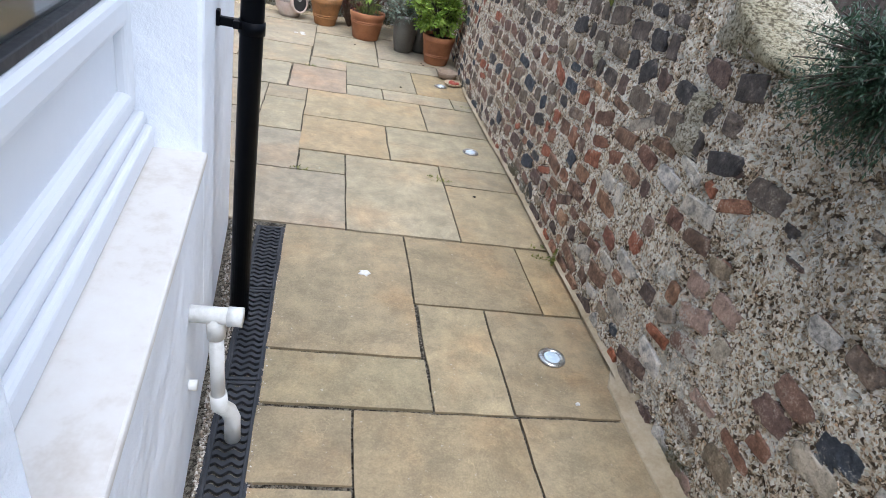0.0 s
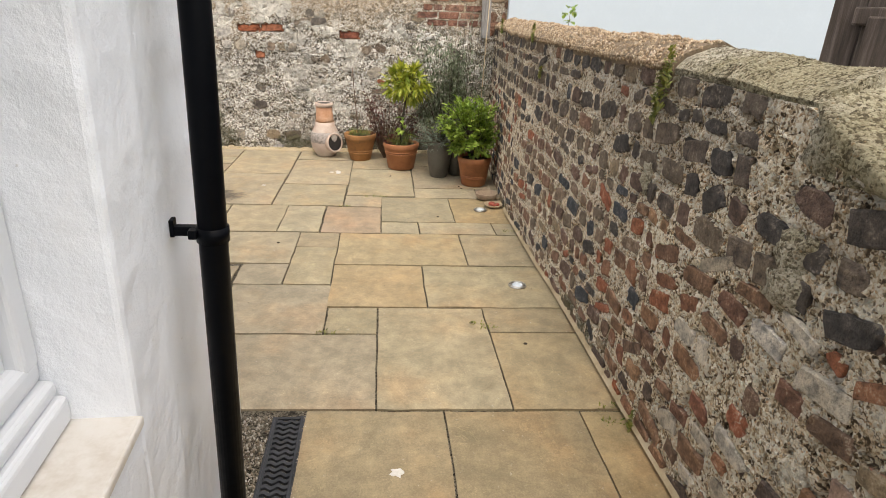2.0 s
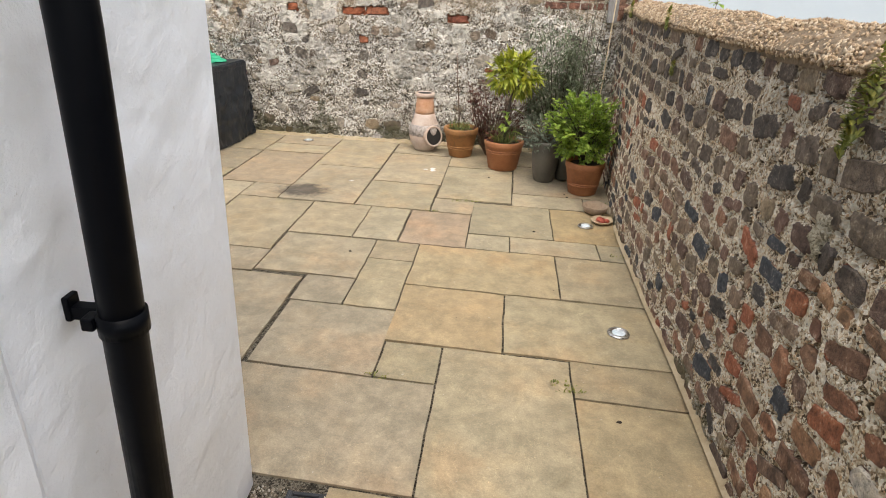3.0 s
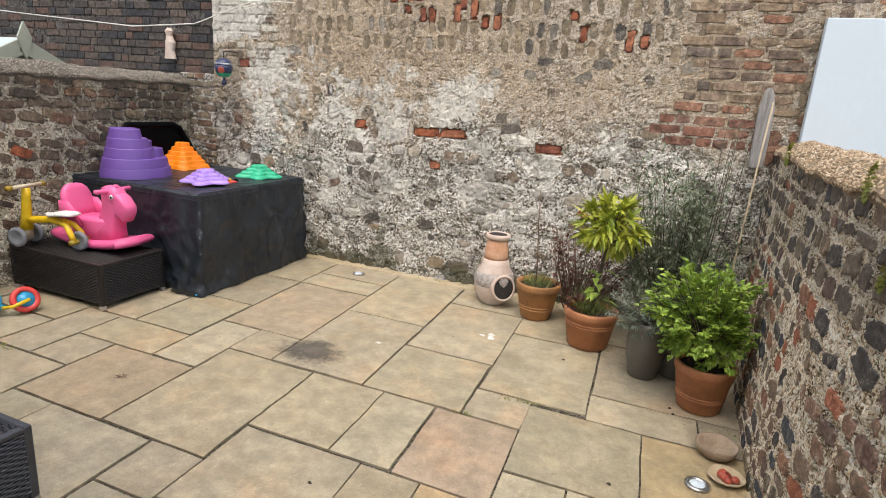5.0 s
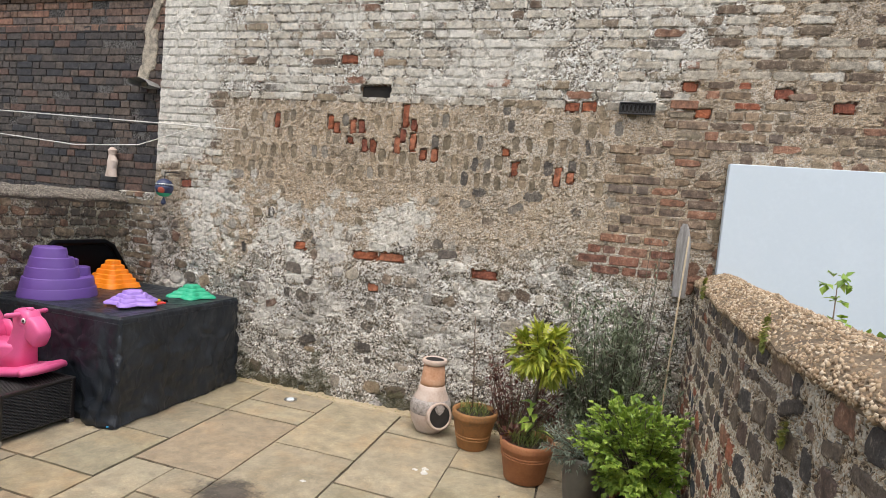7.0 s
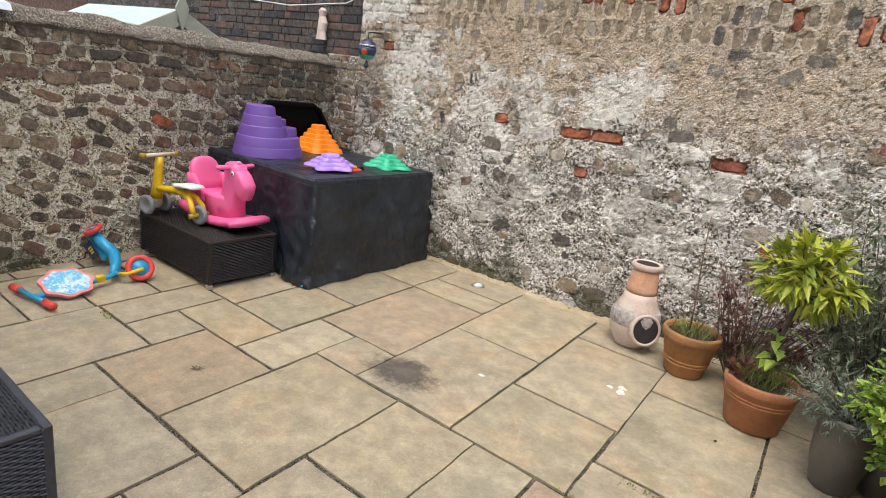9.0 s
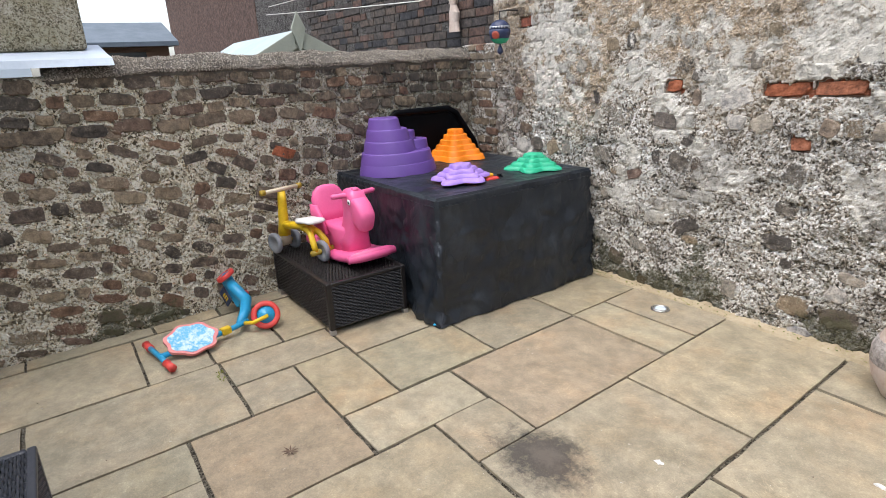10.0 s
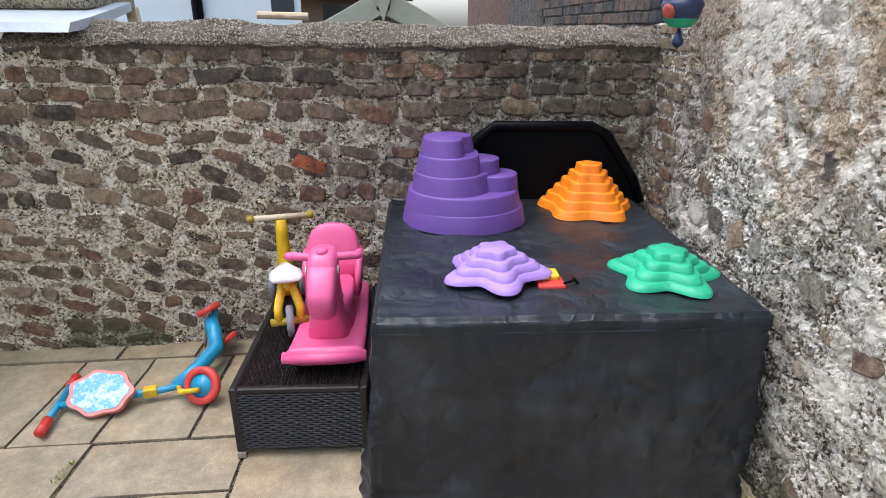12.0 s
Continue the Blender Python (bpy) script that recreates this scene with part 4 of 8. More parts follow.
class Leaves:
    """Folded leaves gathered into one mesh."""

    def __init__(self):
        self.vs, self.fs = [], []

    def leaf(self, p, d, length, width, droop=0.15, up=None):
        p, d = Vector(p), Vector(d).normalized()
        side = d.cross(up or Vector((rng.uniform(-0.4, 0.4), rng.uniform(-0.4, 0.4), 1)))
        side = side.normalized() if side.length > 1e-4 else d.orthogonal().normalized()
        nrm = side.cross(d)
        k = len(self.vs)
        a, b, c = p, p + d * length * 0.45 - nrm * length * 0.05, p + d * length - nrm * length * droop
        self.vs += [tuple(a), tuple(b + side * width / 2 + nrm * width * 0.18), tuple(b), tuple(b - side * width / 2 + nrm * width * 0.18), tuple(c)]
        self.fs += [(k, k + 1, k + 2), (k, k + 2, k + 3), (k + 1, k + 4, k + 2), (k + 2, k + 4, k + 3)]

    def close(self, name, material, parent, label=""):
        return pydata(name, self.vs, self.fs, material, parent, label)


def ball_point():
    while True:
        v = Vector((rng.uniform(-1, 1), rng.uniform(-1, 1), rng.uniform(-1, 1)))
        if 0.05 < v.length < 1:
            return v


# ---- ground and paving ----
gb_ = bmesh.new()
bmesh.ops.create_grid(gb_, x_segments=60, y_segments=60, size=1, matrix=Matrix.Diagonal((60, 60, 1, 1)))
for v in gb_.verts:
    v.co.z = -0.014
ground = part("ground", gb_, M_JOINT, None, "dark sandy ground between and beyond the flags", kind="structure")
floor = thing("floor", Matrix(), "patio of riven buff sandstone flags with gritty joints", "patio", kind="structure")
SHEAR = 0.05


def flag(x0, y0, x1, y1, tint=None):
    g = rng.uniform(0.0034, 0.0058)
    # passage flags are yellower, and dimmed in colour to offset excess light there
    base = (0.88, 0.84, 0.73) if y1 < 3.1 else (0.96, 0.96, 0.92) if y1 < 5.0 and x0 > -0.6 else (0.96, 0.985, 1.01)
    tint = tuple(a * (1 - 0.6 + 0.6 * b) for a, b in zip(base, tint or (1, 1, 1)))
    x0, x1, y0, y1 = x0 + g, x1 - g, y0 + g, y1 - g
    nx, ny = max(2, int((x1 - x0) / 0.09)), max(2, int((y1 - y0) / 0.09))
    bm = bmesh.new()
    tilt = (rng.uniform(-0.003, 0.003), rng.uniform(-0.003, 0.003), rng.uniform(-0.001, 0.002))
    cx, cy = (x0 + x1) / 2, (y0 + y1) / 2
    grid = {}
    for j in range(ny + 1):
        for i in range(nx + 1):
            edge = i in (0, nx) or j in (0, ny)
            x, y = x0 + (x1 - x0) * i / nx, y0 + (y1 - y0) * j / ny
            jx = jy = 0.0
            if edge:
                jx, jy = 0.0062 * noise.noise((x * 15, y * 15, 3)), 0.0062 * noise.noise((x * 15, y * 15, 9))
            z = tilt[2] + tilt[0] * (x - cx) + tilt[1] * (y - cy) + 0.0022 * noise.noise((x * 5, y * 5, cx * 3)) - (0.0035 if edge else 0)
            grid[i, j] = bm.verts.new((x - SHEAR * (y - 2.8) + jx, y + jy, z))
    for j in range(ny):
        for i in range(nx):
            bm.faces.new((grid[i, j], grid[i + 1, j], grid[i + 1, j + 1], grid[i, j + 1]))
    rim = [grid[i, 0] for i in range(nx)] + [grid[nx, j] for j in range(ny)] + [grid[i, ny] for i in range(nx, 0, -1)] + [grid[0, j] for j in range(ny, 0, -1)]
    low = [bm.verts.new((v.co.x, v.co.y, -0.024)) for v in rim]
    n = len(rim)
    for k in range(n):
        bm.faces.new((rim[k], low[k], low[(k + 1) % n], rim[(k + 1) % n]))
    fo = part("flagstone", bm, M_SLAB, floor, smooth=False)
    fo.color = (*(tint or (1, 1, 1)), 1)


def band(y0, y1, *xs):
    """Flags side by side between two joints."""
    for a, b in zip(xs, xs[1:]):
        flag(a, y0, b, y1)


E_ = 1.47
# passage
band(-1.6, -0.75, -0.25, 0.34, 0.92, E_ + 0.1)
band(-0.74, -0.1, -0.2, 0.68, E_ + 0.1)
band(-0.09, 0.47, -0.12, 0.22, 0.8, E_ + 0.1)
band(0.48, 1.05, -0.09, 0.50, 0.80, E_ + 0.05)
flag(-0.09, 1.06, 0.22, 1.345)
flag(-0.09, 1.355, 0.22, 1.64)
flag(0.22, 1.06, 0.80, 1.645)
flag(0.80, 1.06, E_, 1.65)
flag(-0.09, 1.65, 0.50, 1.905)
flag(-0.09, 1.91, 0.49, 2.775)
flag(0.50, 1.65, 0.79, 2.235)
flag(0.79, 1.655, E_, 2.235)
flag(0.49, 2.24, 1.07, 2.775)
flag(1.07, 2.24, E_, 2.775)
# yard, east side
flag(-0.70, 2.785, 0.20, 3.385, (0.92, 0.86, 0.86))
flag(0.20, 2.785, 0.79, 3.68)
flag(0.79, 2.785, E_, 3.415)
flag(0.79, 3.42, E_, 3.69)
flag(-0.08, 3.39, 0.20, 3.675)
flag(-0.67, 3.39, -0.08, 3.955)
flag(-0.09, 3.68, 0.48, 4.25, (1.16, 1.02, 0.84))
flag(0.48, 3.69, E_, 4.255)
flag(-0.38, 3.96, -0.09, 4.545)
flag(-0.68, 3.96, -0.38, 4.255)
flag(-0.38, 4.55, -0.09, 4.82)
flag(-0.09, 4.255, 0.79, 4.82)
flag(0.79, 4.26, E_, 4.82)
flag(-1.01, 4.26, -0.38, 4.82)
flag(-1.02, 4.835, -0.56, 5.435)
flag(-0.56, 4.835, -0.25, 5.43)
flag(-0.24, 4.825, 0.21, 5.43, (1.05, 0.9, 0.9))
flag(0.21, 4.825, 0.50, 5.075)
flag(0.50, 4.825, 1.08, 5.075)
flag(1.08, 4.825, E_, 5.075)
flag(0.21, 5.08, 0.80, 5.70)
flag(0.80, 5.08, E_, 5.70, (1.02, 0.93, 0.76))
flag(-0.105, 5.44, 0.215, 5.74)
flag(-0.1, 5.75, 0.51, 6.63)
flag(-0.1, 6.64, 0.51, 7.4)
flag(0.51, 5.705, 1.08, 6.0)
flag(1.08, 5.705, E_, 6.0)
flag(0.515, 6.005, E_, 6.8)
flag(0.515, 6.81, E_, 7.4)
flag(-0.705, 5.44, -0.11, 6.055)
flag(-0.7, 6.065, -0.1, 6.97)
flag(-0.7, 6.98, -0.1, 7.37)
flag(-1.335, 5.445, -0.71, 6.4)
flag(-1.34, 6.41, -0.71, 7.37)
# yard, west side
flag(-1.65, 4.535, -1.025, 5.435)
flag(-1.31, 4.225, -1.01, 4.525)
flag(-1.66, 5.445, -1.34, 5.77)
flag(-1.985, 5.775, -1.34, 6.735, (1.04, 0.95, 0.92))
flag(-1.985, 5.15, -1.66, 5.765)
flag(-2.27, 4.53, -1.655, 5.14, (1.08, 0.95, 0.85))
flag(-2.595, 4.825, -2.28, 5.14)
flag(-2.92, 3.93, -2.28, 4.815)
flag(-2.27, 3.93, -1.97, 4.52)
flag(-1.97, 3.93, -1.32, 4.52)
flag(-2.6, 5.145, -1.99, 5.465)
flag(-2.91, 4.825, -2.605, 5.465)
flag(-2.48, 5.47, -1.995, 6.09)
flag(-2.42, 6.1, -1.995, 6.735)
flag(-2.91, 5.47, -2.485, 6.3)
flag(-2.91, 6.31, -2.45, 6.735)
flag(-2.375, 6.745, -2.0, 7.385)
flag(-2.9, 6.745, -2.38, 7.385)
flag(-1.995, 6.745, -1.345, 7.04)
flag(-1.995, 7.05, -1.345, 7.385)
flag(-3.58, 4.47, -2.92, 4.805)
flag(-3.58, 4.81, -2.92, 5.2)
flag(-3.58, 5.21, -2.92, 5.9)
flag(-3.58, 5.91, -2.92, 6.6)
flag(-3.58, 6.61, -2.91, 7.36)
flag(-3.58, 3.6, -2.93, 4.465)
band(3.3, 3.925, -3.9, -3.59)
for y0, y1 in ((3.93, 4.6), (4.61, 5.0), (5.01, 5.7), (5.71, 6.5), (6.51, 7.36)):
    flag(-4.0, y0, -3.59, y1)
band(3.0, 3.92, -2.92, -2.3, -1.62)
band(3.4, 4.22, -1.31, -0.69)
band(2.79, 3.39, -1.62, -0.71)
band(3.4, 3.92, -1.61, -1.32)
flag(-3.58, 2.6, -2.93, 3.59)
band(2.2, 2.98, -2.92, -2.0, -1.63)

# ---- garden walls ----
LINE_E = [(1.47, -1.7), (1.335, 1.35), (1.255, 2.85), (1.215, 3.74), (1.175, 4.25), (1.125, 5.2), (1.13, 6.2), (1.17, 7.5)]
face_e = Face(LINE_E, lean=-0.0)
face_e.lean = 0.035


def top_e(s):
    y = face_e.at(s, 0, 0).y
    return 1.385 if y > 2.2 else (1.25 if y < 1.9 else 1.25 + 0.135 * (y - 1.9) / 0.3)


back_holes = []
BX0 = -3.74


def hole(x, z, w, h, d=0.06):
    back_holes.append((x - BX0, z, w, h, d))


RED_AT = ((-1.43, 1.295, 0.23), (-1.18, 1.305, 0.23), (-0.36, 1.255, 0.22), (-2.07, 1.315, 0.11), (-1.33, 1.03, 0.1), (-3.36, 1.78, 0.13), (0.2, 2.622, 0.11), (0.325, 2.63, 0.11), (1.02, 2.79, 0.11), (1.125, 2.606, 0.11), (1.63, 2.757, 0.13), (2.0, 2.67, 0.13), (-1.72, 2.97, 0.17))
SOLDIER_AT = ((-1.86, 2.42, 0.13), (-1.80, 2.38, 0.1), (-1.64, 2.40, 0.13), (-1.56, 2.40, 0.12), (-1.66, 2.28, 0.06), (-1.52, 2.24, 0.12), (-1.44, 2.24, 0.12), (-1.22, 2.26, 0.14), (-1.16, 2.50, 0.2), (-1.08, 2.43, 0.1), (-1.17, 2.34, 0.12), (-1.08, 2.29, 0.16), (-0.98, 2.19, 0.1), (-0.88, 2.19, 0.11), (-0.2, 2.12, 0.12), (0.14, 2.08, 0.16), (0.24, 2.08, 0.1), (-0.28, 2.25, 0.07), (-2.4, 2.42, 0.15))
for x, z, w in RED_AT:
    hole(x, z, w, 0.075, 0.03)
for x, z, h in SOLDIER_AT:
    hole(x, z, 0.06, h, 0.03)


class SouthFace(Face):
    """Faces south; s runs from west to east."""

    def axes(self, s):
        return self.p[0] + Vector((s, 0, 0)), Vector((1, 0, 0)), Vector((0, -1, 0))

    def matrix(self, s, z, w, h, depth, turn=0.0, d=0.0, tip=0.0):
        r = Matrix(((1, 0, 0), (0, -1, 0), (0, 0, 1))).to_4x4()
        return Matrix.Translation(self.at(s, z, d)) @ r @ pose(0, 0, 0, tip, turn, 0) @ Matrix.Diagonal((w, depth, h, 1))


face_b = SouthFace([(BX0, 7.43), (3.3, 7.43)])
face_w = Face([(-4.07, 7.5), (-3.93, 6.2), (-3.86, 5.3), (-3.79, 4.4), (-3.70, 2.2)])
sy = lambda s: face_e.at(s, 0, 0).y
s_of = lambda y: min((abs(sy(k * 0.01) - y), k * 0.01) for k in range(int(face_e.length * 100)))[1]
bs = lambda x: x - BX0
QUEUE = []


def lay(rel, s0, s1, z0, z1, row, width, gap, tint, turn=(0, 5), own=None, keep=0.92, proud=0.006, power=3.5, rim=0.004, skip=None, hvar=0.2, wvar=(0.6, 1.5), sink=(1.0, 1.0)):
    """Rough courses: own(s, z) names the pieces that become objects, the others are pressed into the sheet."""
    z = z0
    while z < z1:
        h = row * rng.uniform(1 - hvar, 1 + hvar)
        s = s0 + rng.uniform(0, width)
        while s < s1:
            w = width * rng.uniform(*wvar)
            zc, sc_ = z + h / 2 + rng.uniform(-0.14, 0.14) * row, s + w / 2
            if rng.random() < keep and not (skip and skip(sc_, zc)):
                a, c = rng.gauss(*turn), tint(sc_, zc)
                kind = own(sc_, zc) if own else None
                if kind:
                    rel.stone(sc_, zc, w * 0.9, h * 0.9, a, c, -0.004, power, 0.0)
                    QUEUE.append((rel, kind, sc_, zc, w, h, a))
                else:
                    rel.stone(sc_, zc, w, h, a, c, proud * rng.uniform(0.5, 1.5), power, rim * rng.uniform(0.3, 1.6), rng.uniform(*sink))
            s += w + gap * rng.uniform(0.5, 1.6)
        z += h + gap * rng.uniform(0.5, 1.1)


pick = lambda lo, hi, n: (rng.randrange(lo, hi) + 0.5) / n
# east wall: dark stones above, broken red and brown bricks below, pale stones towards the passage
re_ = Relief(face_e, -0.03, 1.38, 0.0095, top_e)
NE = len(MIX_E)


def tint_e(s, z):
    y, r = sy(s), rng.random()
    if z > 0.88 + 0.12 * math.sin(s * 3) and r < 0.85:
        return pick(0, 6, NE)
    if y < 2.6 and r < 0.3:
        return pick(14, 18, NE)
    return pick(3, 14, NE)


# extra pale stones near the passage also carry its brighter light as colour
near_e = lambda s, z: None if not (1.75 < sy(s) < 3.15 and z < 1.2) or rng.random() < 0.15 else ("K" if z > 0.9 else "W" if sy(s) < 2.5 and rng.random() < 0.38 else "R")
lay(re_, 0.1, face_e.length, 0.0, 1.36, 0.066, 0.13, 0.03, tint_e, (2, 9), near_e, 0.92, 0.004, 4.5, 0.006, hvar=0.32, wvar=(0.4, 1.5),  skip=lambda s, z: z > (1.2 if sy(s) < 2.3 else 1.38) or (sy(s) < 2.1 and noise.noise((s * 5, z * 5, 4)) > 0.1))
S_, Z_ = re_.S, re_.Z
re_.vals["darkening"] = 0.6 * step_up(Z_ + 0.3 * cloudy(S_, Z_, 1.7, 3), 0.85, 1.15) * step_up(cloudy(S_, Z_, 2.3, 8), -0.7, 0.2)
# second term: passage end limed paler, partly brighter light put into the colour
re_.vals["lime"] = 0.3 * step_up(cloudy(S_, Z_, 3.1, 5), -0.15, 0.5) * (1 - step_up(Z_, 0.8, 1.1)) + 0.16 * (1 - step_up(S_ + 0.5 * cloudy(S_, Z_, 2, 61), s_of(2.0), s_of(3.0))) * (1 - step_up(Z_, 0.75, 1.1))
re_.vals["damp"] = 0.85 * (1 - step_up(Z_ + 0.12 * cloudy(S_, Z_, 3, 12), 0.02, 0.2)) * step_up(cloudy(S_, Z_, 2, 14), -0.3, 0.4)
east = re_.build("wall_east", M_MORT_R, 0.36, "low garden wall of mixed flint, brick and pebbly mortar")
tagged(east, category="wall")

# west wall: leaning lozenge stones below, sooty brick courses above
rw = Relief(face_w, -0.03, 1.56, 0.0105)
NW = len(MIX_W)
own_w = lambda s, z: None if not (1.3 < s < 3.6 and z > 0.15) or rng.random() < 0.55 else "L"
lay(rw, 0.05, face_w.length, 0.02, 1.2, 0.068, 0.125, 0.038, lambda s, z: pick(0, 10, NW), (-15, 11), own_w, 0.84, 0.003, 3.4, 0.004, hvar=0.35, wvar=(0.45, 1.6), sink=(0.55, 1.0))
lay(rw, 0.03, face_w.length, 1.21, 1.55, 0.078, 0.15, 0.018, lambda s, z: pick(0, 7, NW), (-2, 4), lambda s, z: "L" if 0.3 < s < 3.2 and rng.random() < 0.4 else None, 0.92, 0.005, 4.5, 0.007)
lay(rw, 0.03, 1.2, 0.5, 1.05, 0.075, 0.17, 0.014, lambda s, z: pick(0, 7, NW), (0, 2), None, 0.9, 0.005, 5, 0.006)
S_, Z_ = rw.S, rw.Z
# second term: darker towards the north end, from mid height up
rw.vals["darkening"] = 0.7 * step_up(Z_ + 0.25 * cloudy(S_, Z_, 1.5, 3), 1.05, 1.4) * step_up(cloudy(S_, Z_, 2.0, 8), -0.8, 0.3) + 0.85 * (1 - step_up(S_, 1.0, 2.6)) * step_up(Z_ + 0.2 * cloudy(S_, Z_, 2, 66), 0.5, 1.0)
rw.vals["lime"] = 0.38 * step_up(cloudy(S_, Z_, 2.6, 5), 0.1, 0.6) * (1 - step_up(Z_, 0.9, 1.2))
rw.vals["damp"] = 0.8 * (1 - step_up(Z_ + 0.2 * cloudy(S_, Z_, 3, 12), 0.05, 0.4)) * step_up(cloudy(S_, Z_, 2, 14), -0.4, 0.4)
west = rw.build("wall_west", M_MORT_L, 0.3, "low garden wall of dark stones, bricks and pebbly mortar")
tagged(west, category="wall")

# north wall: rubble foot, ochre render with upright stones, brown quoins, whitewashed courses on top
rn = Relief(face_b, -0.03, 4.7, 0.0125)
rn.D *= 0.7
NN = len(MIX_N)
in_hole = lambda s, z: any(abs(s - a) < w / 2 + 0.04 and abs(z - b) < h / 2 + 0.03 for a, b, w, h, _ in back_holes)
S_, Z_ = rn.S, rn.Z
X_ = S_ + BX0
rn.D += (0.016 * cloudy(S_, Z_, 7, 71, 4, 0.65) - 0.02 * step_up(cloudy(S_, Z_, 13, 75, 3), 0.4, 0.75)) * (1 - step_up(Z_ + 0.25 * cloudy(S_, Z_, 2, 77), 1.1, 1.6))
edge_q = lambda z: 0.6 + 0.12 * noise.noise((z * 5, 3, 2))
lay(rn, -0.1, bs(1.3), 0.0, 1.4, 0.085, 0.12, 0.03, lambda s, z: pick(0, 6, NN) if rng.random() < 0.75 else pick(6, 18, NN), (0, 14), lambda s, z: "B" if bs(-2.4) < s < bs(-0.6) and rng.random() < 0.16 else None, 0.5, 0.005, 3.4, 0.008, skip=lambda s, z: in_hole(s, z) or (s > bs(0.45) and z > 1.2), hvar=0.4, wvar=(0.45, 1.7), sink=(0.3, 0.9))
lay(rn, bs(-3.3), bs(0.6), 1.4, 1.95, 0.09, 0.1, 0.04, lambda s, z: pick(0, 9, NN), (0, 9), None, 0.45, 0.003, 2.6, 0.003, skip=in_hole, sink=(0.35, 0.8))
lay(rn, bs(-2.9), bs(0.62), 1.95, 2.56, 0.118, 0.064, 0.03, lambda s, z: pick(6, 10, NN) if rng.random() < 0.8 else pick(0, 4, NN), (0, 6), None, 0.85, -0.003, 2.8, -0.003, skip=in_hole, hvar=0.1, wvar=(0.75, 1.25), sink=(0.5, 1.0))
lay(rn, bs(1.1), bs(3.2), 1.3, 2.36, 0.11, 0.07, 0.03, lambda s, z: pick(6, 14, NN), (0, 8), None, 0.85, 0.004, 2.6, 0.005)


def courses_in(rel, s0, s1, z0, z1, tint, skip=None, keep=0.92, proud=0.004, joint=0.012, length=0.225, row=0.076, rim=0.007, own=None, sink=(1.0, 1.0)):
    """Coursed brickwork, stretchers and headers mixed."""
    z = z0
    while z < z1:
        s = s0 - rng.uniform(0, length)
        while s < s1:
            w = length if rng.random() < 0.6 else length / 2
            sc_, zc = s + w / 2, z + row / 2
            if sc_ > s0 and rng.random() < keep and not (skip and skip(sc_, zc)):
                kind = own(sc_, zc) if own else None
                if kind:
                    rel.stone(sc_, zc, w - joint, row - joint, 0, tint(sc_, zc), -0.004, 6, 0.0)
                    QUEUE.append((rel, kind, sc_, zc, w - joint * 0.8, row - joint * 0.8, rng.gauss(0, 1)))
                else:
                    rel.stone(sc_, zc, w - joint, row - joint, rng.gauss(0, 0.8), tint(sc_, zc), proud * rng.uniform(0.4, 1.5), 6, rim * rng.uniform(0.2, 1.5), rng.uniform(*sink))
            s += w
        z += row


courses_in(rn, bs(-3.72), bs(1.0), 2.60, 4.65, lambda s, z: pick(14, 17, NN) if rng.random() < 0.78 else pick(0, 14, NN), in_hole, 0.88, 0.004, 0.01, sink=(0.6, 1.0))
courses_in(rn, bs(-3.75), bs(-3.05), 1.75, 2.6, lambda s, z: pick(12, 17, NN), in_hole, 0.8, 0.004, 0.012, sink=(0.6, 1.0))
courses_in(rn, bs(1.0), bs(3.2), 2.84, 4.65, lambda s, z: pick(12, 17, NN), in_hole, 0.85)
courses_in(rn, bs(0.85), bs(3.2), 2.34, 2.84, lambda s, z: pick(8, 14, NN) if rng.random() < 0.88 else pick(17, 19, NN), in_hole, 0.86, 0.005, 0.02, 0.205, 0.072, own=lambda s, z: "Q" if s < bs(2.0) and rng.random() < 0.5 else None)
courses_in(rn, bs(0.55), bs(1.12), 1.62, 2.36, lambda s, z: pick(6, 10, NN), lambda s, z: s < bs(edge_q(z)), 0.9, 0.006, 0.022, 0.205, 0.074, own=lambda s, z: "Q")
courses_in(rn, bs(0.45), bs(1.08), 1.375, 1.6, lambda s, z: pick(10, 12, NN), None, 0.95, 0.006, 0.016, own=lambda s, z: "RQ")
big = cloudy(S_, Z_, 1.3, 41, 4)
med = cloudy(S_, Z_, 3.6, 45, 5, 0.62)
wz = Z_ + 0.3 * cloudy(S_, Z_, 2.2, 47, 5)
upper = step_up(Z_ + 0.05 * cloudy(S_, Z_, 4, 48), 2.58, 2.68) * (1 - step_up(X_ - 0.55 * (Z_ - 2.6) + 0.25 * med, 0.75, 1.15))
strip = (1 - step_up(X_ + 0.12 * med, -3.25, -2.95)) * step_up(wz, 1.95, 2.2)
pale = step_up(med + 0.4 * big, -0.25, 0.4) * step_up(wz, 1.15, 1.4) * (1 - step_up(wz, 1.75, 1.95)) * (1 - step_up(X_, -0.1, 0.4))
low = step_up(med + 0.35 * cloudy(S_, Z_, 9, 51, 3), -0.12, 0.3) * step_up(wz, 0.25, 0.6) * (1 - step_up(wz, 1.2, 1.45)) * (1 - step_up(X_, 0.2, 0.6))
rn.vals["lime"] = np.clip(upper * (0.42 + 0.45 * med + 0.25 * big) + strip * 0.75 + 0.7 * pale + 0.66 * low + 0.15 * (1 - step_up(X_, -3.3, -2.7)), 0, 0.85)
rn.vals["ochre"] = np.clip(step_up(wz, 1.05, 1.7) * (1 - upper) * (1 - 0.8 * strip) * (0.85 + 0.3 * big), 0, 0.95)
rn.vals["damp"] = 0.8 * (1 - step_up(Z_ + 0.3 * med, 0.03, 0.36)) + 0.42 * step_up(big, 0.2, 0.7) * (1 - step_up(wz, 0.5, 0.9))
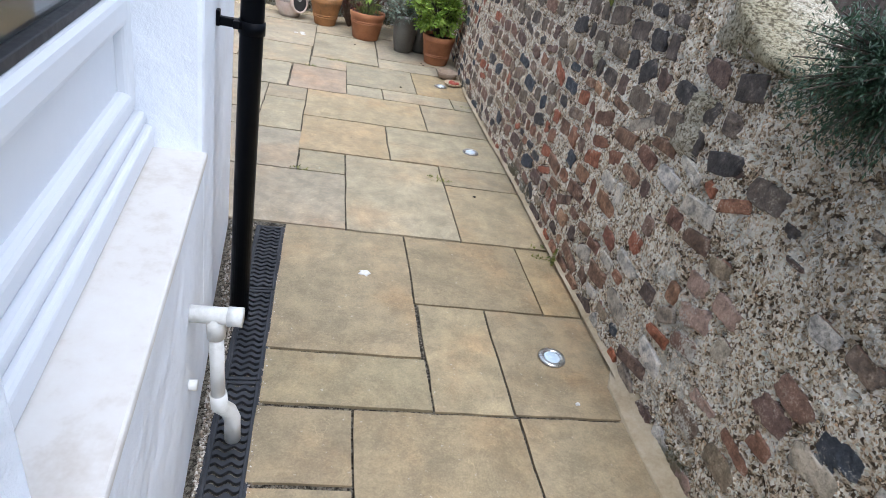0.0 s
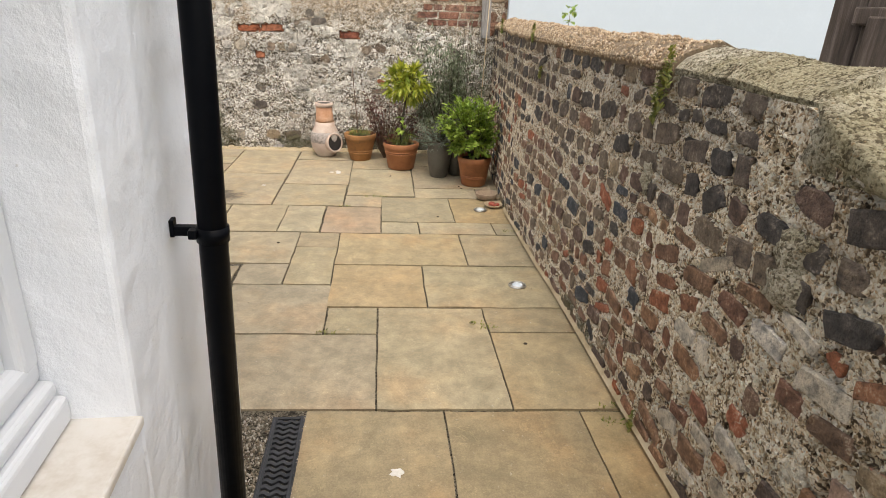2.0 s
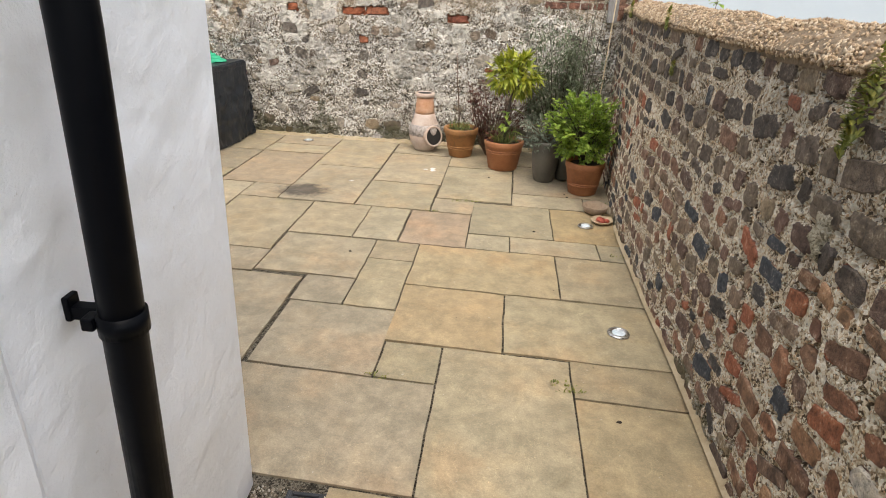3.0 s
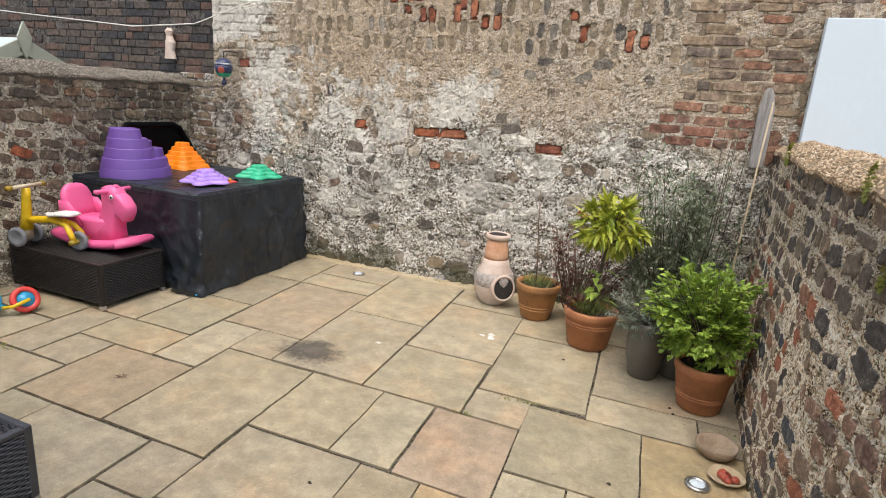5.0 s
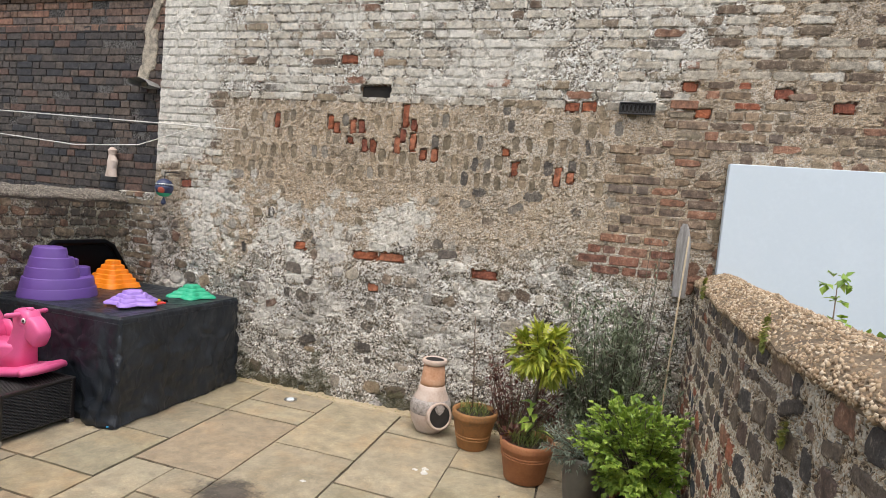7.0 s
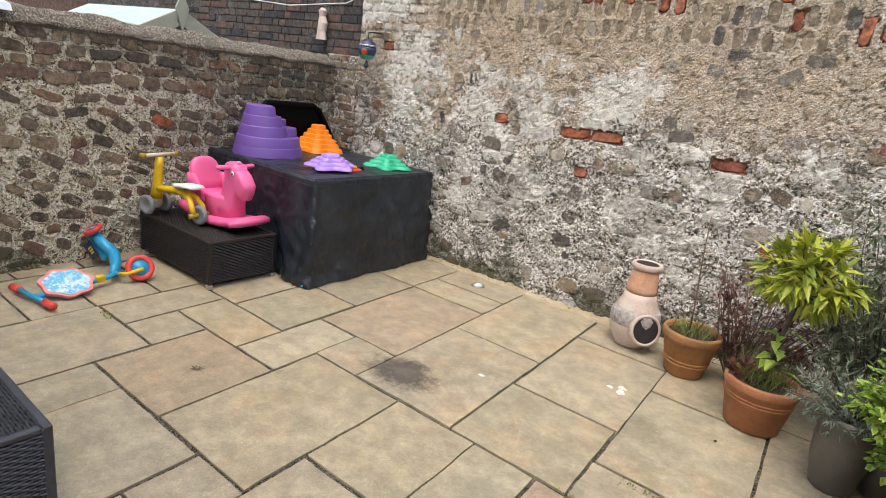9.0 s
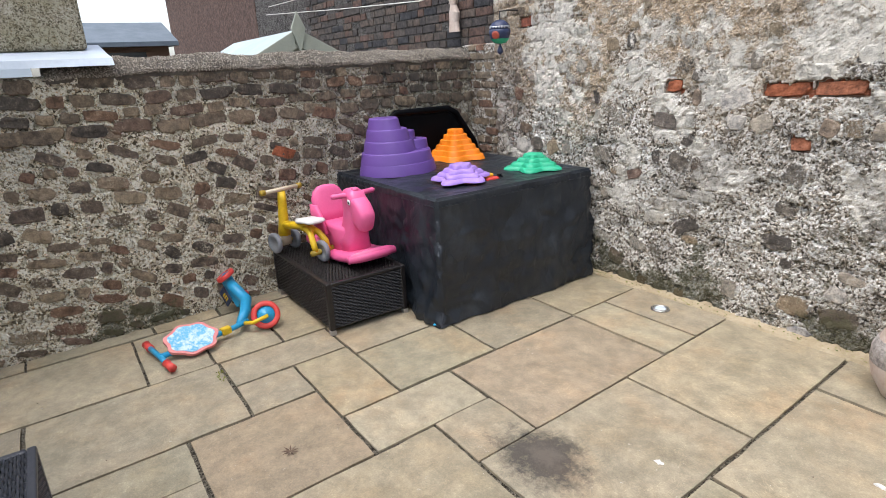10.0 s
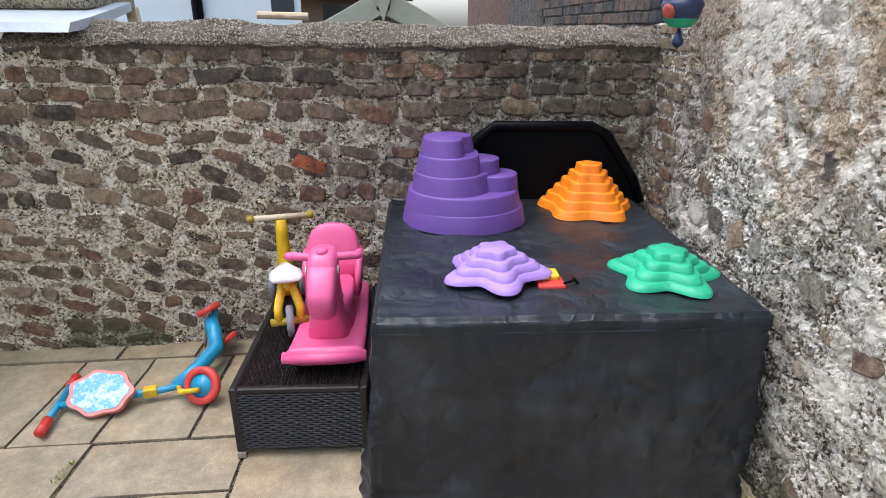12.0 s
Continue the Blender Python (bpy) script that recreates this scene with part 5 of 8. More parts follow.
# last term: darker towards the east end below the whitewashed courses
rn.vals["darkening"] = 0.6 * step_up(cloudy(S_, Z_, 2.9, 57, 5), -0.05, 0.5) * (1 - step_up(wz, 0.9, 1.4)) + 0.22 * step_up(cloudy(S_, Z_, 3.3, 58, 4), 0.1, 0.6) * step_up(wz, 1.6, 1.9) * (1 - upper) * (1 - strip) + 0.3 * step_up(X_ + 0.4 * med, -0.2, 0.8) * step_up(wz, 1.0, 1.4) * (1 - upper) * step_up(cloudy(S_, Z_, 5, 63, 4), -0.6, 0.5)
# darker towards the west corner, up to about two metres
rn.vals["darkening"] += 0.65 * (1 - step_up(X_ + 0.1 * med, -3.65, -3.3)) * (1 - step_up(wz, 1.75, 2.15))
for a, b, w, h, d in back_holes:
    rn.recess(a, b, w, h, d, 17.5 / NN)
rn.recess(bs(-1.45), 2.70, 0.27, 0.1, 0.12, 2.5 / NN)
rn.recess(bs(-2.8), 3.72, 0.2, 0.08, 0.08, 2.5 / NN)
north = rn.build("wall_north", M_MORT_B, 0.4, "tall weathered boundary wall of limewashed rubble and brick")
tagged(north, category="wall")
part("wall_extension", box((3.3, 7.45, -0.03), (7.5, 7.85, 4.69)), M_MORT_B, north, "plain end of the tall wall")

rp = Relief(SouthFace([(-4.2, 7.44), (-3.72, 7.44)]), -0.03, 1.66, 0.012)
courses_in(rp, 0.0, 0.5, 0.0, 1.66, lambda s, z: pick(6, 14, NN), None, 0.92, 0.006, 0.014)
# darker from about knee height up
rp.vals["darkening"] += 0.55 * step_up(rp.Z + 0.2 * cloudy(rp.S, rp.Z, 3, 5), 0.4, 1.0)
tagged(rp.build("wall_pier", M_MORT_B, 0.11, "sooty brown brick pier in the wall corner"), category="wall")

# the stones and bricks that stand free in the walls
SETS = {}
for rel, kind, s, z, w, h, a in QUEUE:
    wall = east if rel is re_ else west if rel is rw else north
    if (wall.name, kind) not in SETS:
        brick = kind in ("Q", "RQ")
        SETS[wall.name, kind] = Pieces(wall, {"Q": "brown_brick", "RQ": "red_brick", "W": "pale_stone"}.get(kind, "wall_stone"), kind, BRICKS + BROKEN[:4] if brick else BROKEN + BRICKS[:5] if rel is re_ else BROKEN)
    SETS[wall.name, kind].put(rel.face.matrix(s, z, w, h, 0.009 * rng.uniform(0.6, 1.3), a, -0.0025), True)
Pieces(west, "red_brick", "RED", BROKEN).put(face_w.matrix(1.86, 0.985, 0.18, 0.08, 0.01, -24, -0.003), True)
ph = Pieces(north, "red_brick", "RED", BROKEN)
for x, z, w in RED_AT:
    ph.put(face_b.matrix(bs(x), z, w * 1.02, 0.072, 0.014, rng.gauss(0, 2), -0.022), True)
for x, z, h in SOLDIER_AT:
    ph.put(face_b.matrix(bs(x), z, 0.06, h, 0.014, rng.gauss(0, 4), -0.022), True)


def courses(face, pieces, s0, s1, z0, z1, own, skip=None, keep=0.9, depth=0.008, length=0.225, row=0.076, joint=0.012):
    """Coursed brickwork of free bricks."""
    z = z0
    while z < z1:
        s = s0 - rng.uniform(0, length)
        while s < s1:
            w = length if rng.random() < 0.6 else length / 2
            if s + w / 2 > s0 and rng.random() < keep and not (skip and skip(s + w / 2, z + row / 2)):
                pieces.put(face.matrix(s + w / 2, z + row / 2, w - joint, row - joint * 0.9, depth * rng.uniform(0.7, 1.3), rng.gauss(0, 0.7), 0.003), own(s, z))
            s += w
        z += row


# copings
def coping(name, face, s0, s1, z, mat_body, mat_peb, wall, over, width, count, label, r0, r1):
    rings = []
    n = int((s1 - s0) / 0.06)
    for k in range(n + 1):
        s = s0 + (s1 - s0) * k / n
        ring = []
        for d, h in ((over - 0.01, -0.02), (over, 0.02), (over - 0.04, 0.055), (over - 0.12, 0.085), (over - width / 2, 0.1), (over - width + 0.08, 0.08), (over - width, 0.03), (over - width, -0.02)):
            q = face.at(s, z + h, d)
            ring.append(q + Vector((0.012 * noise.noise(q * 6 + Vector((5, 0, 0))), 0, 0.02 * noise.noise(q * 4) + 0.008 * noise.noise(q * 13))))
        rings.append(ring)
    ob = part(name, loft(rings), mat_body, wall, label)
    spots = []
    for _ in range(count):
        s, a = rng.uniform(s0, s1), rng.random()
        prof = ((over, 0.0), (over, 0.02), (over - 0.04, 0.055), (over - 0.12, 0.085), (over - width / 2, 0.1), (over - width + 0.08, 0.08), (over - width, 0.03))
        i = min(5, int(a * 6))
        f = a * 6 - i
        d, h = prof[i][0] * (1 - f) + prof[i + 1][0] * f, prof[i][1] * (1 - f) + prof[i + 1][1] * f
        q = face.at(s, z + h, d)
        spots.append(q + Vector((0, 0, 0.02 * noise.noise(q * 4) + 0.008 * noise.noise(q * 13))))
    pebble_heap("pebbles", spots, mat_peb, ob, "small buff pebbles pressed into cement", r0, r1)
    return ob


coping("coping", face_e, s_of(2.95), face_e.length - 0.08, 1.385, M_COPING, M_PEBBLE, east, 0.012, 0.34, 9000, "rounded coping of buff pebbles in cement", 0.006, 0.012)
coping("coping", face_e, s_of(2.2), s_of(2.95), 1.372, M_CEMENT, M_CEMENT, east, 0.0, 0.34, 900, "weathered smooth cement coping with moss", 0.003, 0.006)
coping("coping", face_w, 0.05, 3.15, 1.545, M_COPING_DARK, M_PEBBLE_GREY, west, 0.015, 0.27, 15000, "rounded coping of dark weathered pebbles", 0.0045, 0.0085)

# ---- house ----
HM = Matrix.Translation((-0.335, 2.76, 0)) @ pose(0, 0, 0, 0, 2.1, 6.7)


def house_part(name, bm, material, parent, label=""):
    bmesh.ops.transform(bm, matrix=HM, verts=bm.verts)
    return part(name, bm, material, parent, label)


OY0, OY1, OZ0, OZ1 = -2.14, -1.04, 0.80, 2.25
house = house_part("wall_house", box((-0.3, OY1, -0.03), (0.0, -0.80, 4.6), 0.014), M_WHITE, None, "white painted rendered house wall with uneven plaster")
tagged(house, category="wall", kind="structure")
# the last two panels are unseen rear walls added to close the room
for lo, hi, bev in (((-0.3, -0.80, -0.03), (-0.014, 0.0, 4.6), 0.012), ((-0.3, OY0, -0.03), (-0.001, OY1 + 0.001, OZ0), 0.0), ((-0.3, OY0, OZ1), (-0.001, OY1 + 0.001, 4.6), 0.0), ((-0.3, -5.2, -0.03), (0.0, OY0, 4.6), 0.01),
                    ((-3.4, -0.3, -0.03), (-0.3, -0.002, 4.6), 0.01), ((-3.4, -5.2, -0.03), (-3.2, -0.3, 4.6), 0.0), ((-3.2, -5.2, -0.03), (-0.3, -5.0, 4.6), 0.0)):
    house_part("wall_panel", box(lo, hi, bev), M_WHITE, house)
# unseen roof slab added to close the box, which keeps the room dark
house_part("flat_roof", box((-3.5, -5.3, 4.6), (0.12, 0.12, 4.75), 0.02), M_CONC, house, "plain roof slab")
house_part("interior_floor", box((-3.2, -5.0, -0.02), (-0.3, -0.3, 0.02)), M_SHEDWOOD, house, "dark floor inside")
house_part("sill", box((-0.19, OY0, OZ0), (0.010, OY1 + 0.002, OZ0 + 0.023), 0.006), M_SILL, house, "cream stained rendered window sill")

win = thing("window_1", HM @ pose(-0.122, -1.9, 0.82), "white plastic framed window with a lower panel", "window", kind="structure")


def win_part(name, lo, hi, material, bev=0.008, label="", parent=None):
    bm = box(lo, hi, bev, 3)
    bmesh.ops.transform(bm, matrix=pose(0.1, 1.9, -0.82), verts=bm.verts)
    return part(name, bm, material, parent or win, label)


Y0, Y1 = OY0 + 0.003, OY1 - 0.003
win_part("window_cill", (-0.19, Y0, 0.825), (-0.09, Y1, 0.885), M_PVC, 0.012, "stepped white plastic cill")
win_part("cill_step", (-0.19, Y0, 0.883), (-0.106, Y1, 0.918), M_PVC, 0.012)
win_part("bottom_rail", (-0.18, Y0, 0.916), (-0.125, Y1, 0.975), M_PVC, 0.018)
win_part("side_frame", (-0.18, Y1 - 0.055, 0.95), (-0.125, Y1, OZ1 - 0.003), M_PVC, 0.012)
win_part("side_frame", (-0.18, Y0, 0.95), (-0.125, Y0 + 0.06, OZ1 - 0.003), M_PVC, 0.012)
win_part("head_frame", (-0.18, Y0 + 0.06, OZ1 - 0.07), (-0.126, Y1 - 0.055, OZ1 - 0.004), M_PVC, 0.012)
win_part("panel", (-0.172, Y0 + 0.06, 0.97), (-0.152, Y1 - 0.057, 1.13), M_PVC, 0.002, "flat white infill panel")
win_part("mid_rail", (-0.18, Y0 + 0.06, 1.125), (-0.118, Y1 - 0.056, 1.2), M_PVC, 0.02)
win_part("stile", (-0.178, Y1 - 0.075, 1.2), (-0.135, Y1 - 0.054, OZ1 - 0.07), M_PVC, 0.006)
for lo, hi in (((-0.165, Y0 + 0.06, 1.2), (-0.132, Y1 - 0.075, 1.218)), ((-0.165, Y1 - 0.088, 1.218), (-0.133, Y1 - 0.074, OZ1 - 0.075))):
    win_part("gasket", lo, hi, M_GASKET, 0.003, "black rubber glazing gasket")
pane = win_part("pane", (-0.16, Y0 + 0.06, 1.21), (-0.148, Y1 - 0.08, OZ1 - 0.07), M_GLASS, 0.0, "dark reflecting window glass")
pane.visible_shadow = False

dp = thing("downpipe", HM @ pose(0.085, -0.65, 0), "black plastic rainwater downpipe clipped to the white wall", "drainpipe")
part("pipe", tube([(0, -0.06, 0.008), (0, 0, 1.5), (0, 0, 4.5)], 0.034, 24), M_BLACK, dp, smooth=True)
part("shoe", tube([(0, -0.0602, 0.004), (0, -0.0585, 0.045)], 0.0355, 24), M_BLACK, dp, smooth=True)
for z in (1.06, 2.9):
    yo = -0.0176 if z < 1.5 else 0.0
    clip = part("clip", tube([(0, yo, z - 0.018), (0, yo, z + 0.018)], 0.0385, 24), M_BLACK, dp, "black pipe clip", smooth=True)
    cb = box((-0.095, -0.012, z - 0.012), (-0.03, 0.012, z + 0.012), 0.003)
    add_box(cb, (-0.099, -0.016, z - 0.014), (-0.088, 0.014, z + 0.03), 0.003)
    add_box(cb, (-0.05, -0.05, z - 0.006), (-0.03, -0.02, z + 0.016), 0.003)
    part("bracket", cb, M_BLACK, clip)

wp = thing("waste_pipe", pose(-0.105, 1.476, 0), "old white plastic waste pipe with a tee over the drain", "pipe")
part("tee", add_tube(tube([(-0.075, 0, 0.5), (0.02, 0, 0.5), (0.062, 0, 0.5)], 0.0225, 18), [(0.0, 0, 0.5), (0.0, 0, 0.43)], 0.0235, 18), M_WASTE, wp, smooth=True)
part("end_socket", tube([(0.03, 0, 0.5), (0.066, 0, 0.5)], 0.0255, 18), M_WASTE, wp, smooth=True)
part("drop_pipe", tube([(0, 0, 0.44), (0, 0, 0.2)], 0.019, 16), M_WASTE, wp, smooth=True)
part("elbow", tube([(0, 0, 0.22), (0.002, 0.002, 0.17), (0.022, 0.02, 0.13), (0.03, 0.028, 0.09), (0.03, 0.028, 0.0)], 0.0235, 16), M_WASTE, wp, smooth=True)
part("wall_stub", tube([(-0.085, -0.03, 0.28), (-0.045, -0.03, 0.28)], [0.012, 0.016], 12), M_WASTE, wp, "small white capped stub", smooth=True)

# drain along the house
DM = Matrix.Translation((-0.15, 2.742, 0)) @ pose(0, 0, 0, 0, 0, 3.3)
drain = thing("drain_channel", DM, "charcoal plastic drain channel with wavy slotted gratings", "drain")
cb = box((-0.066, -4.2, -0.05), (-0.058, 0, -0.003))
add_box(cb, (0.058, -4.2, -0.05), (0.066, 0, -0.003))
add_box(cb, (-0.058, -4.2, -0.06), (0.058, 0, -0.045))
part("channel", cb, M_GRATE, drain)


def grate_mesh():
    bm = bmesh.new()
    add_box(bm, (-0.058, -0.497, -0.014), (-0.046, -0.003, 0.0), 0.002, 1)
    add_box(bm, (0.046, -0.497, -0.014), (0.058, -0.003, 0.0), 0.002, 1)
    for y in (-0.497, -0.016):
        add_box(bm, (-0.046, y, -0.014), (0.046, y + 0.013, -0.001), 0.002, 1)
    for k in range(16):
        y = -0.465 + k * 0.0286
        pts = [(-0.046 + 0.092 * i / 16, y + 0.0065 * math.sin(i * math.pi / 4)) for i in range(17)]
        top = [[bm.verts.new((x, yy + o, z)) for x, yy in pts] for o, z in ((-0.0078, -0.014), (-0.0078, -0.001), (0.0078, -0.001), (0.0078, -0.014))]
        for a, b in zip(top, top[1:]):
            for i in range(16):
                bm.faces.new((a[i], a[i + 1], b[i + 1], b[i]))
    return mesh_of("grate", bm, M_GRATE)


gm = grate_mesh()
for k in range(8):
    o = new("grate", gm)
    o.parent = drain
    o.location = (0, -0.5 * k, 0)
spots = []
while len(spots) < 2600:
    y = rng.uniform(-0.6, 2.745)
    xw, xd = -0.335 + 0.1334 * (2.76 - y), -0.15 - 0.067 + 0.0577 * (2.742 - y)
    if rng.random() < 0.25:
        spots.append((rng.uniform(xd + 0.128, xd + 0.142), y, rng.uniform(-0.012, -0.004)))
    elif xd > xw:
        spots.append((rng.uniform(xw, xd), y, rng.uniform(-0.014, 0.0)))
pebble_heap("gravel", spots, M_GRAVEL, None, "mixed brown and pale gravel beside the drain", 0.004, 0.009)

# plain walls that close the passage and the yard out of sight
tagged(part("wall_passage_end", box((-0.2, -1.95, -0.03), (1.9, -1.7, 1.2)), M_WHITE, None, "plain white wall across the passage end"), category="wall", kind="structure")
tagged(part("wall_south", box((-3.95, 1.2, -0.03), (-3.6, 2.2, 3.0)), M_WHITE, None, "plain white return wall"), category="wall", kind="structure")

# mortar fillet along the walls
fr = []
for k in range(60):
    s = s_of(-1.0) + (s_of(5.4) - s_of(-1.0)) * k / 59
    w = 0.04 + 0.03 * noise.noise((s * 3, 0, 0)) + (0.035 if sy(s) < 1.9 else -0.03)
    fr.append([face_e.at(s, -0.02, -0.02), face_e.at(s, -0.02, w), face_e.at(s, 0.006, w - 0.012), face_e.at(s, 0.02, 0.02), face_e.at(s, 0.05, -0.02)])
part("mortar_fillet", loft(fr), M_LEDGE, east, "buff mortar fillet at the foot of the wall")
fr = []
for k in range(40):
    s = bs(-4.0) + 5.0 * k / 39
    w = 0.045 + 0.006 * noise.noise((s * 3, 5, 0))
    fr.append([face_b.at(s, -0.02, -0.02), face_b.at(s, -0.02, w + 0.02), face_b.at(s, 0.004, w), face_b.at(s, 0.012, 0.02), face_b.at(s, 0.03, -0.02)])
part("mortar_fillet", loft(fr), M_LEDGE, north, "buff mortar strip at the foot of the wall")
# cement patching and hollow at the south end of the east wall
def smear(name, y0, y1, z0, z1, thick, label, seed, step=0.022, top=False):
    """A trowelled patch that lies on the wall and thins out into it along a ragged edge."""
    sa, sb = sorted((s_of(y0), s_of(y1)))
    nx, nz = int((sb - sa) / step), int((z1 - z0) / step)
    vs, fs = [], []
    for j in range(nz + 1):
        for i in range(nx + 1):
            u, w = i / nx, j / nz
            s_ = sa + (sb - sa) * u
            edge = min(u, 1 - u) * (sb - sa) if not top else min((sb - s_), 9.0)
            edge = min(edge, w * (z1 - z0)) if top else min(edge, min(w, 1 - w) * (z1 - z0))
            edge += 0.05 * noise.noise((s_ * 7, w * 5, seed)) + 0.03 * noise.noise((s_ * 19, w * 12, seed))
            d = thick * min(1.0, edge / 0.05) - 0.004
            z = z0 + ((top_e(s_) + 0.012 if top else z1) - z0) * w
            d += 0.006 * noise.noise((s_ * 9, z * 9, seed + 2)) + 0.004 * noise.noise((s_ * 30, z * 30, seed))
            vs.append(tuple(face_e.at(s_, z, max(-0.03, d))))
    q = nx + 1
    for j in range(nz):
        for i in range(nx):
            k = j * q + i
            fs.append((k, k + q, k + q + 1, k + 1))
    if top:
        for k, (off, up) in enumerate(((-0.06, 0.03), (-0.18, 0.045), (-0.34, 0.03))):
            base_ = len(vs)
            prev = base_ - q
            for i in range(nx + 1):
                s_ = sa + (sb - sa) * i / nx
                vs.append(tuple(face_e.at(s_, top_e(s_) + up + 0.016 * noise.noise((s_ * 8, off * 20, seed)), off)))
            for i in range(nx):
                fs.append((prev + i, base_ + i, base_ + i + 1, prev + i + 1))
    pydata(name, vs, fs, M_CEMENT, east, label, smooth=True)


smear("cement_capping", 0.2, 2.2, 1.225, 1.38, 0.02, "lower grey cement capping with moss", 3.0, top=True)
smear("cement_patch", 2.05, 2.2, 0.86, 1.08, 0.028, "flat grey cement patch", 8.0, 0.014)
smear("cement_patch", 2.95, 3.05, 0.9, 1.04, 0.026, "flat grey cement patch", 5.0, 0.014)
weed_at = ((2.98, 1.32, 1.0), (2.95, 1.40, 0.9), (3.0, 1.24, 0.6), (5.0, 1.43, 0.7), (6.6, 1.42, 0.7), (2.66, 0.04, 0.45), (4.7, 1.2, 0.5))
for y, z, big in weed_at:
    lv = Leaves()
    for _ in range(int(130 * big)):
        b = ball_point()
        p = face_e.at(s_of(y) + b.x * 0.07 * big, z + b.z * 0.08 * big, 0.02 + abs(b.y) * 0.035 * big)
        lv.leaf(p, (b.x, -abs(b.y) - 0.2, b.z), rng.uniform(0.014, 0.028), rng.uniform(0.01, 0.018))
    tagged(lv.close("wall_weed", L_WEED, None, "yellow-green weed rooted in the wall"), category="weed", group="weeds on the walls")

bush = thing("overhanging_bush", Matrix(), "dark green fine-leaved bush spilling over the wall end", "bush")
br, lv = [], Leaves()
for k in range(150):
    b = ball_point()
    tip = Vector((1.27 + 0.17 * b.x, 1.46 + 0.2 * b.y, 1.31 + 0.19 * b.z))
    root = Vector((1.36, 1.46, 1.36))
    br.append(([(1.5, 1.5, 1.28), tuple(root.lerp(tip, 0.5)), tuple(tip)], 0.004, 0.0015))
    for j in range(110):
        lv.leaf(root.lerp(tip, rng.uniform(0.35, 1.05)) + ball_point() * 0.035, b * 0.5 + ball_point(), rng.uniform(0.01, 0.02), 0.0045)
bb = bmesh.new()
for pts, r0, r1 in br:
    add_tube(bb, pts, [r0, (r0 + r1) / 2, r1], 5)
part("branch", bb, M_BARK, bush)
lv.close("foliage", L_DARK, bush, "dense dark green needles")

# ---- vents and things fixed to the tall wall ----
vent = thing("vent_grille", pose(0.675, 7.40, 2.62), "black cast iron air vent set in the brick wall", "vent")
# near-black sheet paints the shade behind the lattice
part("backing", box((-0.122, 0.005, -0.036), (0.122, 0.02, 0.036)), M_HOLE_SHADE, vent)
vb = box((-0.128, -0.012, 0.034), (0.128, 0.012, 0.044), 0.002)
add_box(vb, (-0.128, -0.012, -0.044), (0.128, 0.012, -0.034), 0.002)
add_box(vb, (-0.128, -0.012, -0.034), (-0.118, 0.012, 0.034))
add_box(vb, (0.118, -0.012, -0.034), (0.128, 0.012, 0.034))
part("frame", vb, M_IRON, vent)
for k in range(8):
    x = -0.1 + 0.0286 * k
    part("lattice", tube([(x + 0.012 * math.cos(a), -0.004, 0.03 * math.sin(a)) for a in [2 * math.pi * i / 10 for i in range(11)]], 0.0035, 5), M_IRON, vent)
# solid block, its dark colour standing for the shade of an open hole
part("broken_vent_void", box((-1.585, 7.47, 2.655), (-1.325, 7.56, 2.745)), M_HOLE_SHADE, north, "dark hole of a missing brick")
part("timber_post", loft([oval((0.0, 0, 1.28), (0.046, 0, 0), (0, 0.024, 0), 10, 6), oval((0.0, 0, 1.34), (0.048, 0, 0), (0, 0.026, 0), 10, 6), oval((-0.005, 0, 1.68), (0.05, 0, 0), (0, 0.024, 0), 10, 6), oval((-0.008, 0, 1.78), (0.03, 0, 0), (0, 0.02, 0), 10, 5), oval((-0.01, 0, 1.81), (0.015, 0, 0), (0, 0.012, 0), 10, 4)]), M_GREYWOOD, north, "weathered grey timber post fixed to the wall").location = (1.10, 7.385, 0)
cane = thing("bamboo_cane", Matrix(), "thin pale bamboo cane leaning in the corner", "cane")
part("cane", tube([(1.00, 6.75, 0.0), (1.06, 7.05, 0.8), (1.12, 7.32, 1.72)], 0.006, 7), M_CANE, cane)
for nm, pts in (("washing_line", [(-9.0, 7.45, 2.46), (-6.4, 7.42, 2.40), (-2.75, 7.38, 2.31)]), ("washing_line", [(-9.0, 7.40, 2.35), (-6.4, 7.36, 2.17), (-4.7, 7.36, 2.07), (-3.9, 7.37, 2.11), (-3.2, 7.38, 2.32)])):
    ln = thing(nm, Matrix(), "thin pale washing line strung along the wall", "washing line", "washing lines")
    part("line", tube(pts, 0.0055, 6), M_ROPE, ln)

orn = thing("hanging_ornament", pose(-3.44, 7.25, 1.72), "hanging glazed ball ornament in blue, orange and green", "ornament")
part("ball", lathe([(0.0, -0.085), (0.04, -0.078), (0.068, -0.05), (0.082, 0.0), (0.075, 0.02)], 20), M_NAVY, orn, "glossy navy lower half", True)
part("green_patch", lathe([(0.0, -0.087), (0.042, -0.0795), (0.064, -0.0575), (0.07, -0.05)], 16), M_GREENP, orn)
op = part("orange_patch", lathe([(0.0, 0.006), (0.022, 0.004), (0.032, -0.002)], 12), M_CRAB, orn)
op.matrix_local = pose(0.03, -0.068, -0.026, 106, 0, 24)
part("cap", lathe([(0.077, 0.02), (0.079, 0.03), (0.06, 0.06), (0.03, 0.08), (0.0, 0.085)], 20), M_NAVY, orn, "navy blue upper half", True)
part("band", lathe([(0.0765, 0.021), (0.0785, 0.028), (0.076, 0.036), (0.07, 0.04)], 24), M_SEATW, orn, "white dotted band", True)
part("drop", lathe([(0.0, -0.165), (0.02, -0.15), (0.024, -0.135), (0.015, -0.115), (0.004, -0.085)], 12), M_NAVY, orn, "small blue drop", True)
